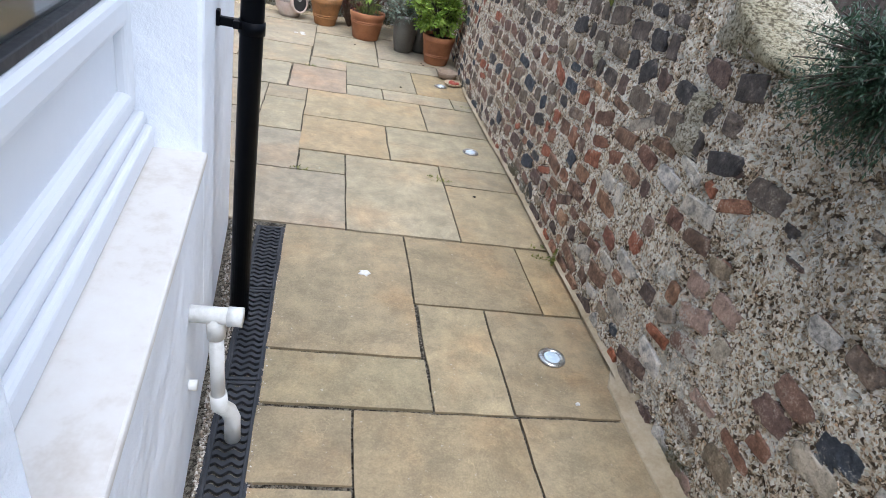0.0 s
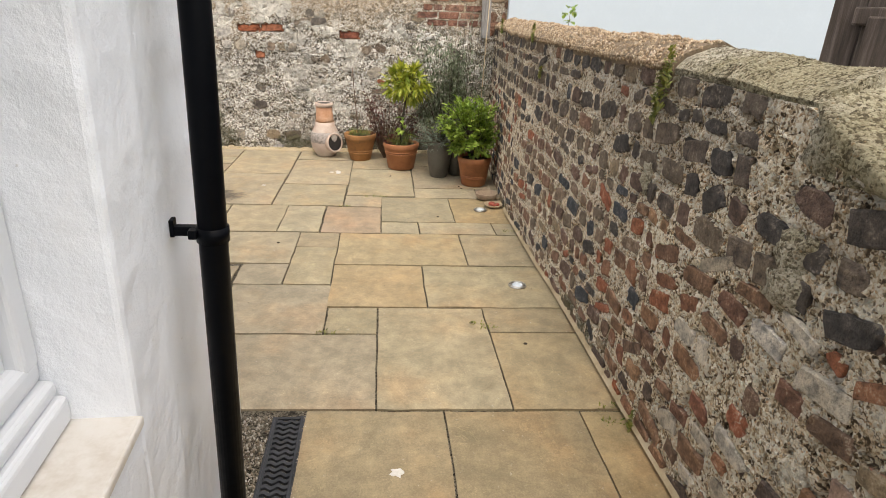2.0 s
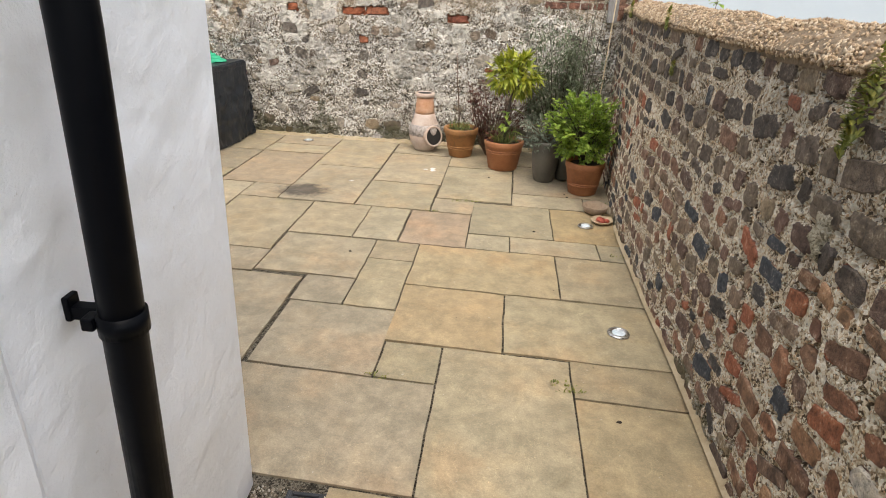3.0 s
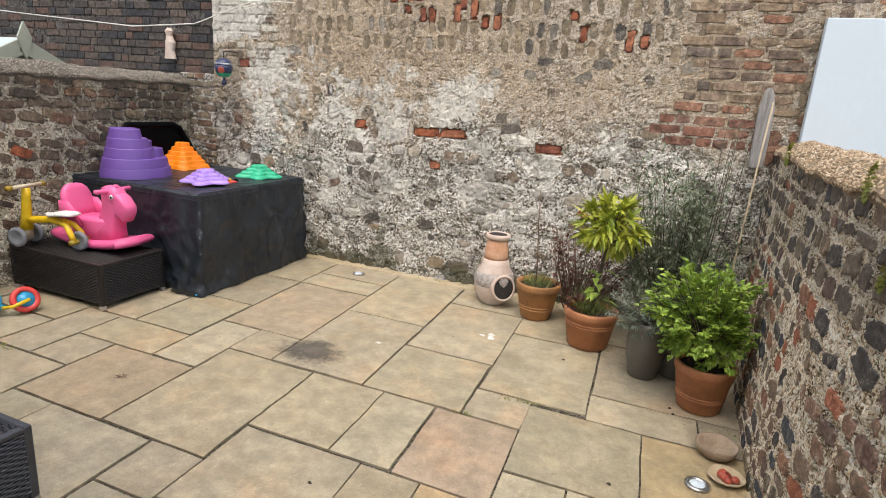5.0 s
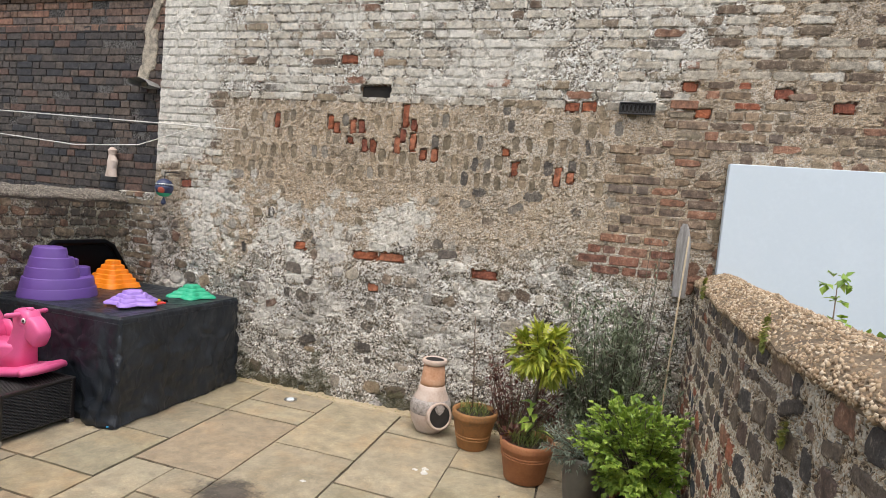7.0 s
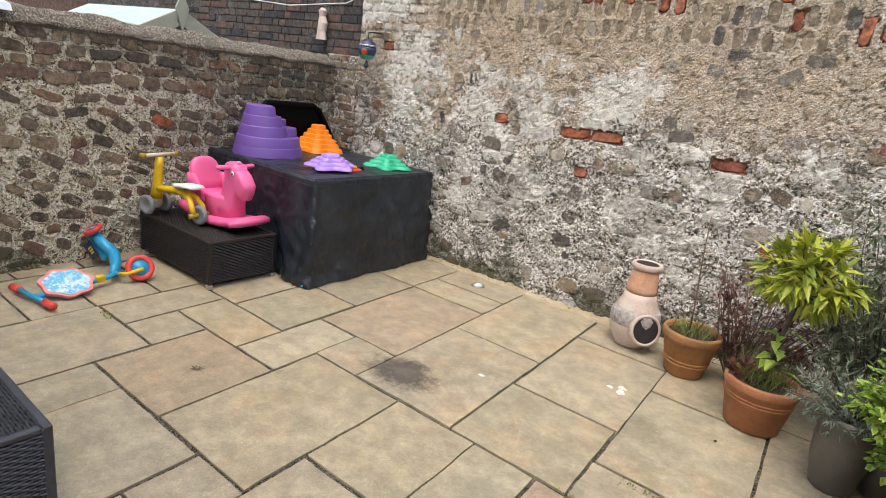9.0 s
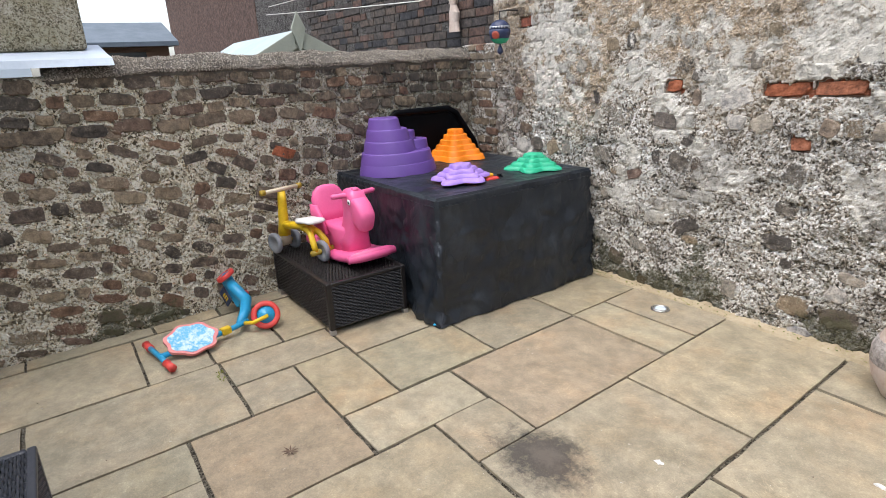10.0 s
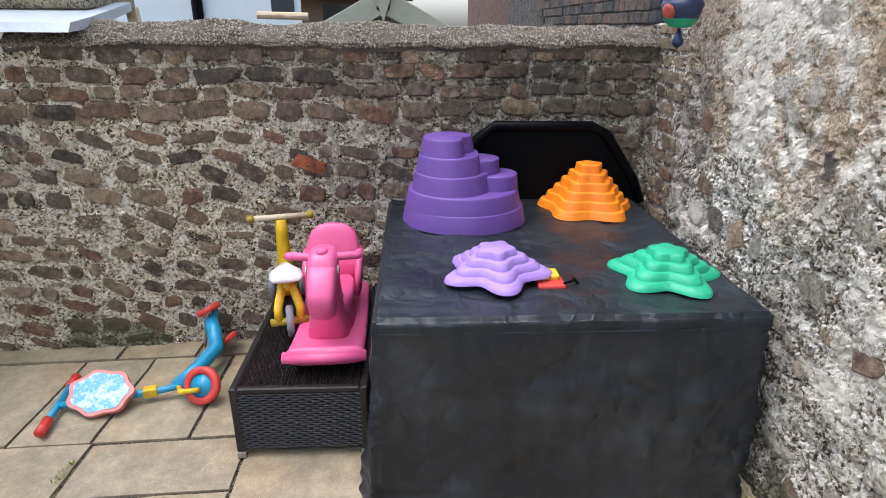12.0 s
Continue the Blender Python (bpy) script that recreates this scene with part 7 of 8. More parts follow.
part("handlebar", tube([(0.15, -0.15, 0.44), (0.155, -0.14, 0.44), (0.16, 0, 0.435), (0.155, 0.14, 0.44), (0.15, 0.15, 0.44)], [0.012, 0.017, 0.016, 0.017, 0.012], 12), M_PINK, horse, smooth=True)


def wheel(name, parent, m, r, w, tyre, hub, hublabel=""):
    t = part(name, lathe([(r * 0.62, -w / 2), (r * 0.9, -w / 2), (r, -w / 4), (r, w / 4), (r * 0.9, w / 2), (r * 0.62, w / 2), (r * 0.62, -w / 2)], 24), tyre, parent, smooth=True)
    t.matrix_local = m
    part("hub", lathe([(0.0, -w * 0.35), (r * 0.63, -w * 0.32), (r * 0.63, w * 0.32), (r * 0.25, w * 0.4), (r * 0.2, w * 0.55), (0.0, w * 0.55)], 18), hub, t, hublabel, smooth=True)
    return t


# ---- ride-on bike ----
bike = thing("toddler_bike", pose(-3.31, 5.615, 0.332, 0, 0, 193.5), "small yellow ride-on bike with a white seat", "ride-on bike")
wheel("rear_wheel", bike, pose(0, 0, 0.072, 90, 0, 0), 0.072, 0.032, M_GREYRUB, M_SEATW, "off-white hub")
for y in (-0.075, 0.075):
    wheel("front_wheel", bike, pose(0.43, y, 0.072, 90, 0, 0), 0.072, 0.032, M_GREYRUB, M_SEATW, "off-white hub")
fk = bmesh.new()
for y in (-0.032, 0.032):
    add_tube(fk, [(0.0, y * 1.5, 0.075), (0.02, y * 1.5, 0.13), (0.06, y, 0.18), (0.13, y * 0.5, 0.21)], 0.02, 10)
part("rear_fork", fk, M_YELLOW, bike, smooth=True)
part("axle", tube([(0, -0.085, 0.072), (0, 0.085, 0.072)], 0.018, 12), M_OCHRE, bike, "ochre footrest axle", True)
part("frame", tube([(0.08, 0, 0.185), (0.2, 0, 0.21), (0.3, 0, 0.2), (0.4, 0, 0.19)], [0.03, 0.026, 0.026, 0.03], 12), M_YELLOW, bike, smooth=True)
part("seat", loft([oval((0.01, 0, 0.262), (0, 0.06, 0), (0, 0, 0.01), 14), oval((0.04, 0, 0.266), (0, 0.075, 0), (0, 0, 0.016), 14), oval((0.12, 0, 0.262), (0, 0.07, 0), (0, 0, 0.02), 14), oval((0.2, 0, 0.245), (0, 0.045, 0), (0, 0, 0.018), 14), oval((0.24, 0, 0.25), (0, 0.02, 0), (0, 0, 0.01), 14)]), M_SEATW, bike, "off-white saddle", True)
part("steering_column", tube([(0.42, 0, 0.12), (0.41, 0, 0.22), (0.395, 0, 0.36), (0.39, 0, 0.425)], [0.045, 0.034, 0.03, 0.026], 14), M_YELLOW, bike, smooth=True)
part("fork_cover", loft([oval((0.43, 0, 0.05), (0.045, 0, 0), (0, 0.05, 0), 14), oval((0.428, 0, 0.12), (0.042, 0, 0), (0, 0.046, 0), 14), oval((0.42, 0, 0.16), (0.03, 0, 0), (0, 0.035, 0), 14)]), M_CREAM, bike, "pale front fork cover", True)
part("handlebar", tube([(0.388, -0.13, 0.438), (0.388, 0.13, 0.438)], 0.014, 12), M_CREAM, bike, "pale wooden handlebar", True)
for y in (-0.14, 0.14):
    part("grip_end", tube([(0.388, y - 0.016, 0.438), (0.388, y + 0.016, 0.438)], 0.019, 12), M_OCHRE, bike, "ochre grip end", True)
part("front_axle", tube([(0.43, -0.09, 0.072), (0.43, 0.09, 0.072)], 0.012, 10), M_OCHRE, bike, smooth=True)

# ---- scooter lying on its side ----
sc = thing("toy_scooter", Matrix(), "blue and red child's scooter lying on its side", "scooter")
part("stem", tube([(-3.235, 4.565, 0.035), (-3.265, 4.75, 0.04), (-3.32, 5.0, 0.05), (-3.345, 5.09, 0.06)], 0.0165, 12), M_BLUE, sc, smooth=True)
part("handlebar", tube([(-3.40, 4.535, 0.035), (-3.235, 4.565, 0.035), (-3.10, 4.585, 0.035)], 0.0155, 12), M_BLUE, sc, smooth=True)
for a, b in (((-3.46, 4.525, 0.035), (-3.385, 4.538, 0.035)), ((-3.13, 4.58, 0.035), (-3.045, 4.595, 0.035))):
    g = part("grip", tube([a, tuple((p + q) / 2 for p, q in zip(a, b)), b], [0.024, 0.02, 0.023], 12), M_REDPL, sc, "red rubber grip", True)
pm = Matrix.Translation((-3.265, 4.745, 0.078)) @ pose(0, 0, 0, 0, 30, 0) @ pose(0, 0, 0, 0, 0, 84)
outline = star(0.128, 7, 0.06, 0.2, 56, 1.12, 0.85)
pb1 = part("front_plate", loft([[pm @ Vector((x, y, z)) for x, y in outline] for z in (-0.012, 0.008)]), M_PINKRIM, sc, "salmon-edged front plate")
part("print", loft([[pm @ Vector((x * 0.86, y * 0.86, z)) for x, y in outline] for z in (0.006, 0.0105)]), M_DECK, pb1, "pale blue and white printed picture")
part("yellow_clamp", box((-0.03, -0.022, -0.02), (0.03, 0.022, 0.024), 0.008, m=Matrix.Translation((-3.305, 4.945, 0.05)) @ pose(0, 0, 0, 0, 0, 105)), M_YELLOW, sc)
wheel("front_wheel", sc, Matrix.Translation((-3.29, 5.19, 0.088)) @ pose(0, 0, 0, 62, 0, 78), 0.088, 0.034, M_REDPL, M_BLUE, "blue hub")
part("fork", tube([(-3.335, 5.06, 0.055), (-3.265, 5.1, 0.07), (-3.24, 5.19, 0.1)], 0.012, 10), M_YELLOW, sc, "yellow fork", True)
part("frame", tube([(-3.34, 5.04, 0.055), (-3.46, 5.11, 0.075), (-3.60, 5.16, 0.10), (-3.68, 5.13, 0.15), (-3.73, 5.10, 0.2)], [0.024, 0.034, 0.038, 0.038, 0.032], 12), M_BLUE, sc, smooth=True)
part("deck", box((-0.13, -0.05, -0.016), (0.1, 0.05, 0.016), 0.01, m=Matrix.Translation((-3.71, 5.12, 0.135)) @ pose(0, 0, 0, 78, 40, 12)), M_BLUE, sc)
part("deck_sticker", box((-0.06, -0.055, 0.012), (0.06, 0.02, 0.02), 0.006, m=Matrix.Translation((-3.72, 5.085, 0.12)) @ pose(0, 0, 0, 78, 40, 12)), M_NAVY, sc, "dark sticker with yellow bars")
for k in range(3):
    part("sticker_bar", box((-0.02 + 0.02 * k, -0.03, 0.018), (-0.009 + 0.02 * k, 0.0, 0.023), m=Matrix.Translation((-3.72, 5.085, 0.12)) @ pose(0, 0, 0, 78, 40, 12)), M_YELLOW, sc)
wheel("rear_wheel", sc, Matrix.Translation((-3.75, 5.09, 0.245)) @ pose(0, 0, 0, 28, -14, 0), 0.064, 0.032, M_REDPL, M_BLUE, "blue hub with a yellow cap")
wheel("rear_wheel", sc, Matrix.Translation((-3.735, 5.165, 0.068)) @ pose(0, 0, 0, 40, -14, 0), 0.062, 0.032, M_REDPL, M_NAVY, "dark hub")

# ---- chimenea ----
chim = thing("chimenea", pose(-0.63, 7.19, 0, 0, 0, 46), "pale clay chimenea with an orange neck band and open mouth", "chimenea")
part("belly", lathe([(0.085, 0.0), (0.1, 0.006), (0.115, 0.035), (0.145, 0.09), (0.16, 0.15), (0.155, 0.22), (0.132, 0.285), (0.112, 0.33), (0.1, 0.375)], 36), M_CLAYPALE, chim, smooth=True)
part("textured_band", lathe([(0.1575, 0.155), (0.1625, 0.175), (0.1605, 0.225), (0.143, 0.272), (0.139, 0.268)], 36), M_CLAYROUGH, chim, "grey pressed pattern band", True)
part("neck", lathe([(0.1, 0.372), (0.096, 0.40), (0.083, 0.53)], 30), M_CLAYBAND, chim, "orange ribbed neck", True)
part("lip", lathe([(0.078, 0.53), (0.094, 0.54), (0.1, 0.556), (0.096, 0.574), (0.084, 0.578), (0.074, 0.57)], 30), M_CLAYPALE, chim, smooth=True)
part("flue", lathe([(0.0745, 0.5705), (0.07, 0.555), (0.062, 0.43), (0.0, 0.425)], 24), M_SOOT, chim, "sooty flue")
mo = part("mouth_collar", lathe([(0.08, -0.06), (0.1, -0.05), (0.108, 0.0), (0.104, 0.016), (0.094, 0.022), (0.086, 0.012), (0.082, -0.04)], 28), M_CLAYPALE, chim, smooth=True)
mo.matrix_local = pose(0.0, -0.152, 0.165, 80, 0, 0)
# shallow dish, not an opening: soot and the firebox's shade in one colour
part("firebox", lathe([(0.087, 0.012), (0.084, -0.02), (0.0, -0.03)], 24), M_SOOT, mo, "black sooty firebox")

# ---- pots and plants ----
def pot(parent, rb_, rt, h, material, rings=(), square_rim=True):
    prof = [(rb_ * 0.9, 0.0), (rb_, 0.008), (rb_ + (rt - rb_) * 0.82, h * 0.8), (rt * 0.985, h * 0.82), (rt, h * 0.86), (rt * 1.01, h * 0.96), (rt * 0.985, h), (rt * 0.88, h), (rt * 0.86, h * 0.9), (rt * 0.8, h * 0.6)]
    p = part("pot", lathe(prof, 40, 0.0015), material, parent, smooth=True)
    for z in rings:
        r = rb_ + (rt - rb_) * 0.82 * z / 0.8
        part("pot_ring", lathe([(r * 0.99, h * z - 0.009), (r * 1.025, h * z), (r * 0.995, h * z + 0.009)], 40), material, p, smooth=True)
    sb = bmesh.new()
    bmesh.ops.create_circle(sb, cap_ends=True, radius=rt * 0.87, segments=28, matrix=Matrix.Translation((0, 0, h * 0.89)))
    bmesh.ops.subdivide_edges(sb, edges=sb.edges, cuts=2, use_grid_fill=True)
    part("soil", sb, M_SOIL, parent)
    return p


def stems(parent, paths, material, name="stem"):
    bm = bmesh.new()
    for pts, r0, r1 in paths:
        n = len(pts)
        add_tube(bm, pts, [r0 + (r1 - r0) * k / (n - 1) for k in range(n)], 7)
    return part(name, bm, material, parent, smooth=True)


def grass(parent, r, z, count, lo, hi):
    lv = Leaves()
    for _ in range(count):
        a, q = rng.uniform(0, 6.28), r * math.sqrt(rng.random())
        lv.leaf((q * math.cos(a), q * math.sin(a), z), (rng.uniform(-0.5, 0.5), rng.uniform(-0.5, 0.5), 1), rng.uniform(lo, hi), 0.005, 0.3)
    lv.close("grass", L_GRASS, parent, "tuft of thin grassy weeds")


p1 = thing("terracotta_pot_plant", pose(-0.235, 7.05, 0), "mossy orange terracotta pot with a bare stem", "potted plant", "plant pots")
pot(p1, 0.112, 0.17, 0.285, M_TERRA2, (0.3, 0.38))
stems(p1, [([(-0.02, 0, 0.25), (-0.03, 0.01, 0.45), (-0.05, 0.0, 0.7), (-0.07, 0.02, 0.98)], 0.006, 0.003), ([(-0.04, 0, 0.6), (-0.0, 0.01, 0.7)], 0.003, 0.002), ([(0.0, 0, 0.25), (0.05, 0.02, 0.36), (0.12, 0.02, 0.42)], 0.004, 0.002)], M_TWIG)
grass(p1, 0.12, 0.25, 160, 0.05, 0.13)

p2 = thing("potted_choisya", pose(0.215, 6.72, 0), "terracotta pot with a yellow-leaved shrub on a clear stem", "potted plant", "plant pots")
pot(p2, 0.135, 0.182, 0.27, M_TERRA, (0.62, 0.69))
br = [([(0, 0, 0.24), (0.01, 0.0, 0.45), (0.03, 0.01, 0.62), (0.05, 0.0, 0.74)], 0.014, 0.01)]
tips = []
for k in range(54):
    b = ball_point().normalized() * (1.0 if k % 3 else 0.45)
    tip = Vector((0.045 + 0.2 * b.x, 0.19 * b.y, 0.845 + 0.14 * b.z + 0.02))
    tips.append((tip, b))
    br.append(([(0.05, 0, 0.72), tuple((Vector((0.05, 0, 0.72)) + tip) / 2 + Vector((0, 0, 0.01))), tuple(tip)], 0.006, 0.003))
stems(p2, br, M_BARK)
lv = Leaves()
for tip, b in tips:
    for k in range(13):
        d = b * 0.75 + ball_point() * 0.9 + Vector((0, 0, 0.12))
        lv.leaf(tip - d * 0.012 + ball_point() * 0.02, d, rng.uniform(0.085, 0.14), rng.uniform(0.028, 0.04), 0.28)
lv.close("crown", L_YELLOW, p2, "glossy yellow-green leaves")
lv = Leaves()
for _ in range(12):
    lv.leaf((0.02 + rng.uniform(-0.04, 0.04), rng.uniform(-0.04, 0.04), rng.uniform(0.33, 0.55)), (rng.uniform(-1, 1), rng.uniform(-1, 0.4), 0.1), rng.uniform(0.1, 0.15), 0.05, 0.3)
lv.close("low_leaves", L_GREEN, p2)
grass(p2, 0.13, 0.235, 200, 0.08, 0.2)
lv = Leaves()
for _ in range(60):
    b = ball_point()
    lv.leaf((-0.1 + 0.06 * b.x, -0.02 + 0.06 * b.y, 0.28 + 0.05 * b.z), b, rng.uniform(0.03, 0.055), 0.04)
lv.close("red_leaves", L_RED, p2, "dark red crinkled leaves")

rs = thing("red_leaved_shrub", pose(0.02, 7.12, 0), "thin dark red-leaved shrub against the wall", "shrub")
br, lv = [], Leaves()
for k in range(44):
    tip = Vector((rng.uniform(-0.2, 0.45), rng.uniform(-0.12, 0.16), rng.uniform(0.25, 0.8)))
    mid = tip * 0.5 + Vector((rng.uniform(-0.04, 0.04), 0, 0.02))
    br.append(([(0, 0, 0.0), tuple(mid), tuple(tip)], 0.006, 0.002))
    for j in range(14):
        q = mid.lerp(tip, rng.random()) + ball_point() * 0.05
        lv.leaf(q, ball_point(), rng.uniform(0.025, 0.05), rng.uniform(0.015, 0.028))
stems(rs, br, M_TWIG)
lv.close("leaves", L_RED, rs)

p4 = thing("tall_vase_planter", pose(0.60, 6.42, 0), "olive-grey glazed planter with silvery needle foliage", "potted plant", "plant pots")
part("pot", lathe([(0.075, 0.0), (0.085, 0.01), (0.112, 0.14), (0.118, 0.24), (0.11, 0.33), (0.106, 0.36), (0.096, 0.36), (0.09, 0.3), (0.0, 0.3)], 32), M_VASE, p4, smooth=True)
br, lv = [], Leaves()
for k in range(80):
    b = ball_point().normalized()
    tip = Vector((-0.07 + 0.2 * b.x, 0.17 * b.y, 0.42 + 0.15 * b.z))
    br.append(([(0, 0, 0.32), tuple(Vector((0, 0, 0.36)).lerp(tip, 0.5)), tuple(tip)], 0.003, 0.0015))
    for j in range(34):
        f = rng.uniform(0.25, 1)
        q = Vector((0, 0, 0.34)).lerp(tip, f)
        lv.leaf(q, b * 0.6 + ball_point(), rng.uniform(0.028, 0.05), 0.007)
stems(p4, br, M_TWIG)
lv.close("foliage", L_SAGE, p4)
p5 = thing("dark_planter", pose(0.78, 6.52, 0), "small dark glazed planter behind the others", "plant pot", "plant pots")
part("pot", lathe([(0.07, 0.0), (0.08, 0.01), (0.1, 0.16), (0.1, 0.27), (0.09, 0.27), (0.08, 0.2), (0.0, 0.2)], 28), M_VASE, p5, smooth=True)

p3 = thing("potted_geranium_shrub", pose(0.925, 6.165, 0), "orange terracotta pot with a bushy bright green shrub", "potted plant", "plant pots")
pot(p3, 0.115, 0.16, 0.275, M_TERRA, (0.3, 0.36))
br, lv = [], Leaves()
for k in range(150):
    b = ball_point()
    b = b.normalized() * rng.uniform(0.6, 1.0)
    lob = 0.86 + 0.3 * noise.noise(b * 2.6 + Vector((3, 1, 7)))
    tip = Vector((-0.07 + 0.36 * lob * b.x, -0.02 + 0.32 * lob * b.y, 0.56 + 0.34 * lob * b.z))
    if tip.z < 0.3 and tip.x > 0.1:
        tip.z += 0.15
    br.append(([(0, 0, 0.25), tuple(Vector((0, 0, 0.32)).lerp(tip, 0.5) + Vector((0, 0, 0.02))), tuple(tip)], 0.004, 0.0015))
    for j in range(17):
        q = Vector((0, 0, 0.4)).lerp(tip, rng.uniform(0.62, 1.06)) + ball_point() * 0.03
        d = b + ball_point() * 0.8 + Vector((0, 0, 0.2))
        for t_ in (-0.5, 0, 0.5):
            dd = Matrix.Rotation(t_, 3, "Z") @ d
            lv.leaf(q, dd, rng.uniform(0.026, 0.042), rng.uniform(0.018, 0.027), 0.2)
stems(p3, br, M_BARK)
lv.close("crown", L_GREEN, p3, "lobed bright green leaves")

ol = thing("olive_shrub", pose(0.72, 6.98, 0), "airy grey-green narrow-leaved shrub in the corner", "shrub")
br, lv = [], Leaves()
for k in range(44):
    tip = Vector((rng.uniform(-0.42, 0.42), rng.uniform(-0.22, 0.3), rng.uniform(0.45, 1.32)))
    mid = Vector((tip.x * 0.55, tip.y * 0.5, tip.z * 0.5))
    br.append(([(0, 0, 0.0), tuple(mid), tuple(mid.lerp(tip, 0.6) + ball_point() * 0.03), tuple(tip)], 0.004, 0.0012))
    for j in range(100):
        q = mid.lerp(tip, rng.uniform(0.0, 1.05)) + ball_point() * 0.085
        lv.leaf(q, (tip - mid).normalized() * 0.35 + ball_point(), rng.uniform(0.05, 0.085), rng.uniform(0.011, 0.017), 0.15)
for k in range(5):
    tip = Vector((rng.uniform(0.1, 0.42), rng.uniform(0, 0.25), rng.uniform(1.5, 1.85)))
    br.append(([(0.1, 0, 0.0), (tip.x * 0.8, tip.y, 0.8), tuple(tip)], 0.006, 0.0015))
    for j in range(16):
        lv.leaf(Vector((tip.x * 0.8, tip.y, 0.8)).lerp(tip, rng.random()), ball_point() + Vector((0, 0, 0.4)), 0.05, 0.009)
stems(ol, br, M_BARK, "branch")
lv.close("leaves", L_OLIVE, ol)

vine = thing("vine_sprig", pose(1.6, 5.95, 1.12), "broad-leaved green vine sprig above the wall", "vine")
stems(vine, [([(0, 0, 0), (0.02, -0.05, 0.3), (0.05, 0.05, 0.45)], 0.004, 0.002), ([(0, 0, 0.1), (0.1, -0.2, 0.25), (0.12, -0.5, 0.3)], 0.004, 0.002)], M_TWIG)
lv = Leaves()
for k in range(26):
    q = Vector((0.02, -0.03, 0.2)).lerp(Vector((0.05, 0.05, 0.47)), rng.random()) + ball_point() * 0.06 if k % 2 else Vector((0.08, -0.12, 0.2)).lerp(Vector((0.12, -0.55, 0.31)), rng.random()) + ball_point() * 0.04
    for t_ in (-0.7, 0, 0.7):
        lv.leaf(q, Matrix.Rotation(t_, 3, "X") @ Vector((rng.uniform(-0.3, 0.3), rng.uniform(-1, 1), rng.uniform(-0.4, 0.5))), 0.048, 0.032, 0.2)
lv.close("leaves", L_GREEN, vine)

# ---- small things on the flags ----
dish = thing("stoneware_dish", pose(1.0, 5.69, 0, 0, 0, -20), "rough tan shell-shaped stoneware dish", "dish")
part("bowl", lathe([(0.06, 0.0), (0.082, 0.015), (0.1, 0.062), (0.09, 0.064), (0.072, 0.02), (0.0, 0.012)], 22, 0.012), M_DISH, dish, smooth=True)
plate = thing("shell_plate", pose(1.035, 5.49, 0), "small scalloped dish of brick-red pieces", "dish")
part("plate", lathe([(0.05, 0.0), (0.07, 0.012), (0.082, 0.026), (0.076, 0.028), (0.06, 0.014), (0.0, 0.01)], 20, 0.01), M_CANE, plate, smooth=True)
for k in range(8):
    a = k * 2.4
    q = part("red_piece", lathe([(0.0, 0.0), (0.018, 0.006), (0.022, 0.016), (0.014, 0.026), (0.0, 0.03)], 9, 0.006), M_CRAB, plate, smooth=True)
    q.location = (0.04 * math.cos(a) * (k % 3) / 2, 0.04 * math.sin(a) * (k % 3) / 2, 0.012)
proto = None
for x, y in ((1.06, 1.957), (0.997, 3.967), (0.914, 5.387), (-1.9, 7.2)):
    if proto is None:
        proto = thing("ground_light", pose(x, y, 0.003), "round steel recessed ground light set in a flag", "ground light", "ground lights")
        part("ring", lathe([(0.034, 0.0), (0.035, 0.007), (0.042, 0.009), (0.053, 0.006), (0.056, 0.0)], 32), M_STEEL, proto, smooth=True)
        part("lens", lathe([(0.035, 0.003), (0.03, 0.006), (0.0, 0.007)], 28), M_LENS, proto, "frosted pale lens", True)
    else:
        copy_thing(proto, pose(x, y, 0.003))


def splat(name, x, y, r, material, label, category):
    pts = [(x + r * rng.uniform(0.5, 1.2) * math.cos(a), y + r * rng.uniform(0.4, 1.0) * math.sin(a)) for a in [2 * math.pi * k / 11 for k in range(11)]]
    tagged(part(name, loft([[(a, b, 0.0) for a, b in pts], [(x + (a - x) * 0.8, y + (b - y) * 0.8, 0.0055) for a, b in pts]]), material, None, label), category=category)


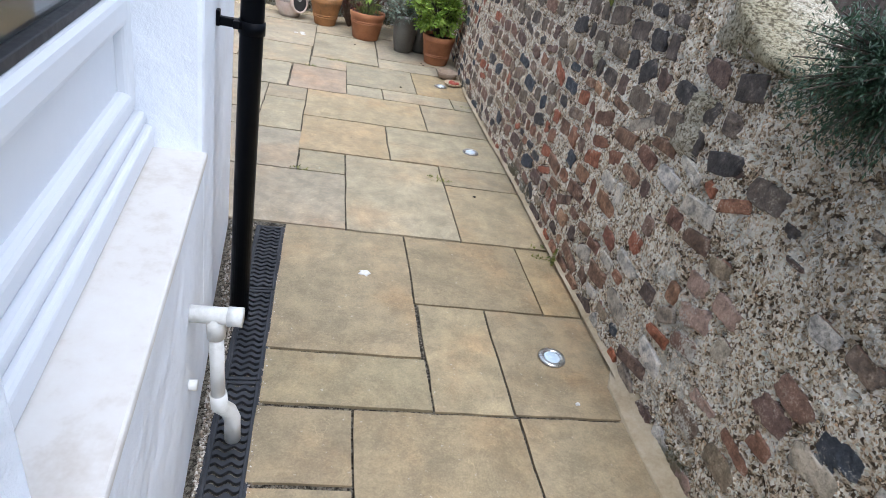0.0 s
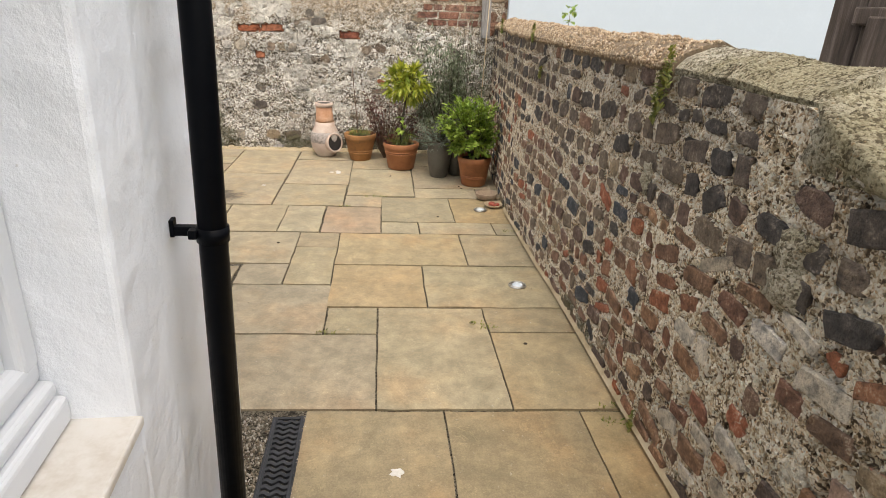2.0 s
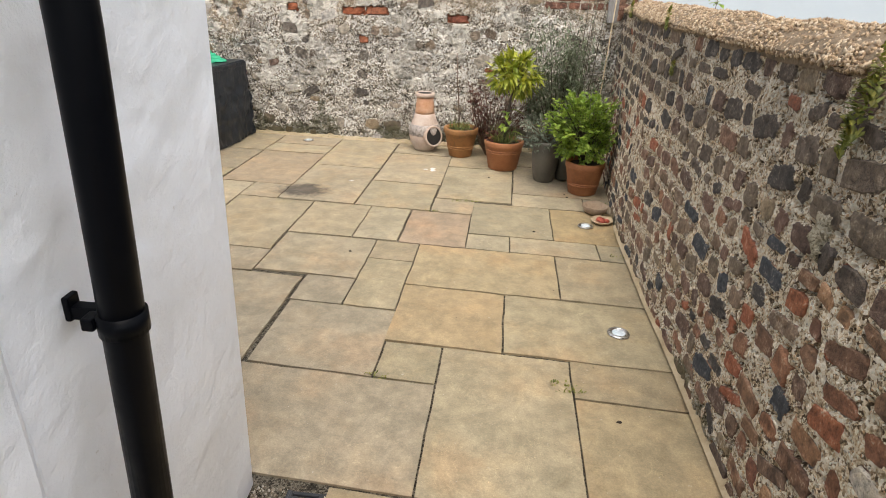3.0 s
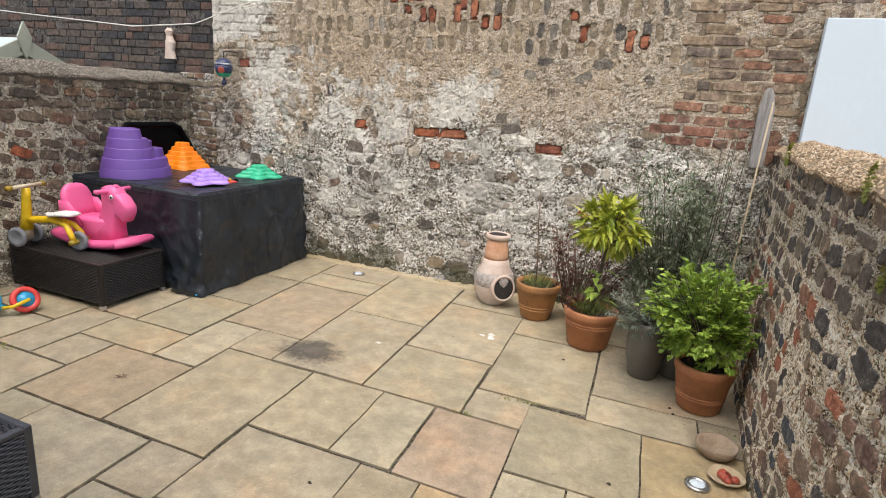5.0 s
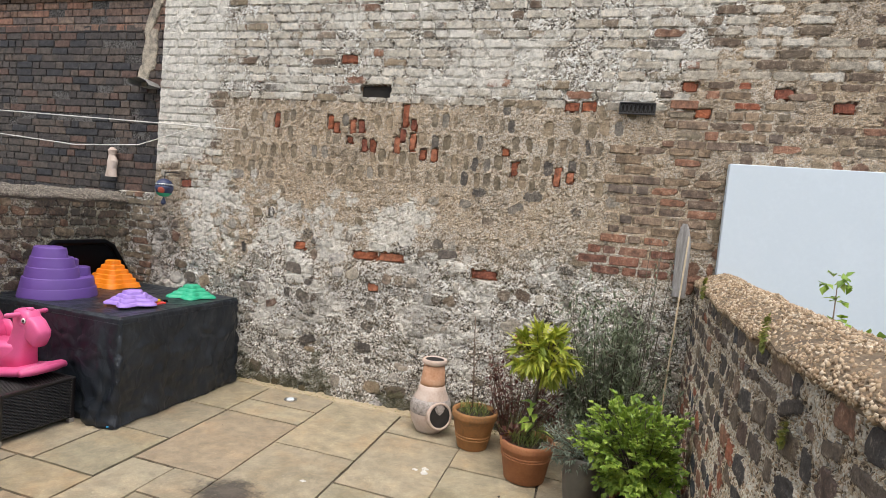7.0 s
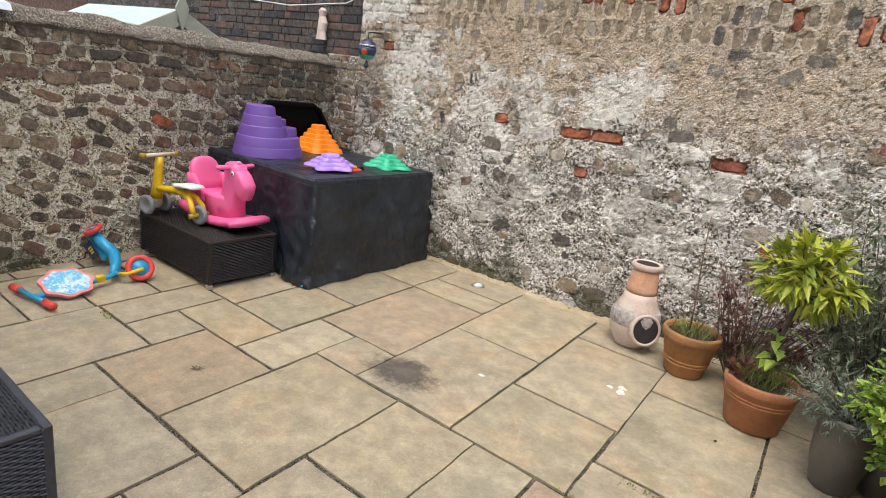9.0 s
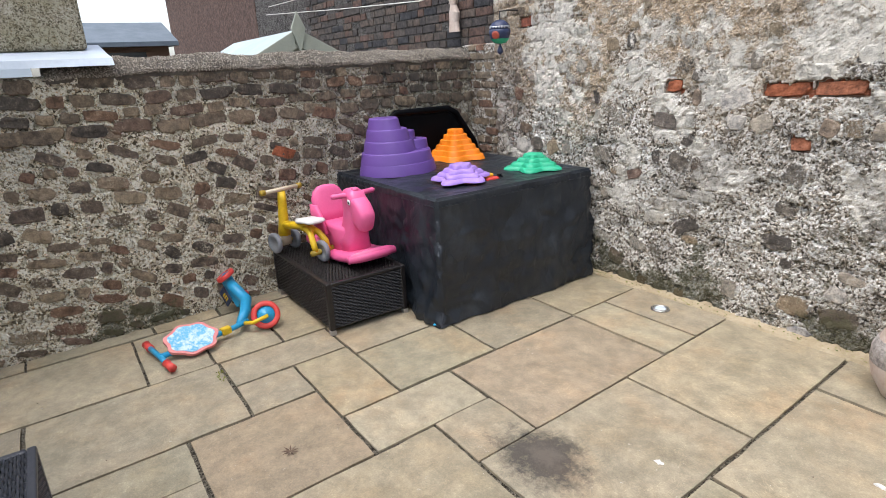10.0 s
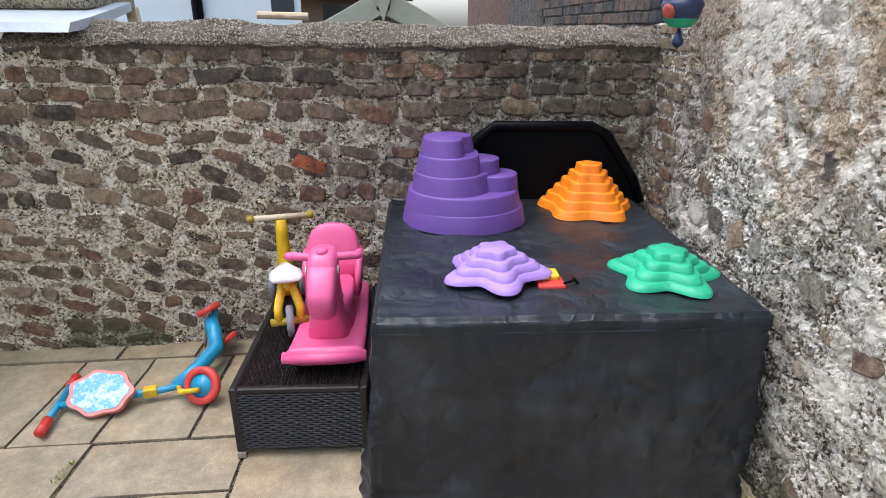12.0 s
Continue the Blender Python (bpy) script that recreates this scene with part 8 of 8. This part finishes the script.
splat("white_scrap", -1.03, 5.98, 0.022, M_LITTER, "small white scrap on the flags", "scrap")
splat("white_scrap", 0.3, 2.42, 0.03, M_LITTER, "small white scrap on the flags", "scrap")
splat("white_pebble", 1.1, 1.72, 0.01, M_LITTER, "small white pebble on the flags", "pebble")
for k in range(5):
    splat("white_stain", -0.42 + rng.uniform(-0.07, 0.07), 6.5 + rng.uniform(-0.05, 0.05), rng.uniform(0.01, 0.028), M_LITTER, "white droppings dried on a flag", "stain")
for x, y in ((0.12, 6.38), (0.78, 6.06), (0.8, 6.0), (-0.6, 4.6), (0.55, 5.2), (0.93, 3.3)):
    splat("dark_crumb", x, y, 0.011, M_SOIL, "crumb of dark soil on the flags", "crumb")
sprig = Leaves()
for k in range(9):
    a = 2 * math.pi * k / 9
    sprig.leaf((-2.0, 4.86, 0.006), (math.cos(a), math.sin(a), 0.1), 0.04, 0.008, 0.0)
tagged(sprig.close("dry_sprig", M_TWIG, None, "tiny dry brown sprig on the flags"), category="sprig")
joint = Leaves()
for x, y in ((0.72, 3.5), (0.74, 3.46), (0.05, 5.72), (-0.25, 5.43), (-0.1, 3.4), (1.2, 2.7), (1.22, 2.8), (1.1, 4.9), (-2.85, 4.8), (-0.05, 5.7), (1.1, 5.9), (1.08, 6.4)):
    for k in range(22):
        joint.leaf((x + rng.uniform(-0.06, 0.06), y + rng.uniform(-0.02, 0.02), -0.003), (rng.uniform(-1, 1), rng.uniform(-1, 1), 0.7), rng.uniform(0.012, 0.026), 0.007)
tagged(joint.close("joint_weeds", L_WEED, None, "tiny weeds growing in the paving joints", ), category="weeds", kind="stuff")
lv = Leaves()
for k in range(420):
    s = rng.uniform(0.0, 4.8)
    lv.leaf(face_b.at(s, rng.uniform(0.0, 0.03), rng.uniform(0.015, 0.06)), (rng.uniform(-1, 1), -0.4, rng.uniform(0.3, 1)), rng.uniform(0.012, 0.03), 0.009)
tagged(lv.close("moss_and_weeds", L_WEED, None, "moss and tiny weeds along the foot of the wall"), category="weeds", kind="stuff")
crumbs = [(rng.uniform(-3.6, 1.1), rng.uniform(3.0, 7.3), 0.003) for _ in range(260)] + [(rng.uniform(0.85, 1.1), rng.uniform(5.9, 6.9), 0.004) for _ in range(160)]
tagged(pebble_heap("grit", crumbs, M_GRAVEL, None, "scattered grit and crumbs on the flags", 0.0015, 0.0045), category="grit")
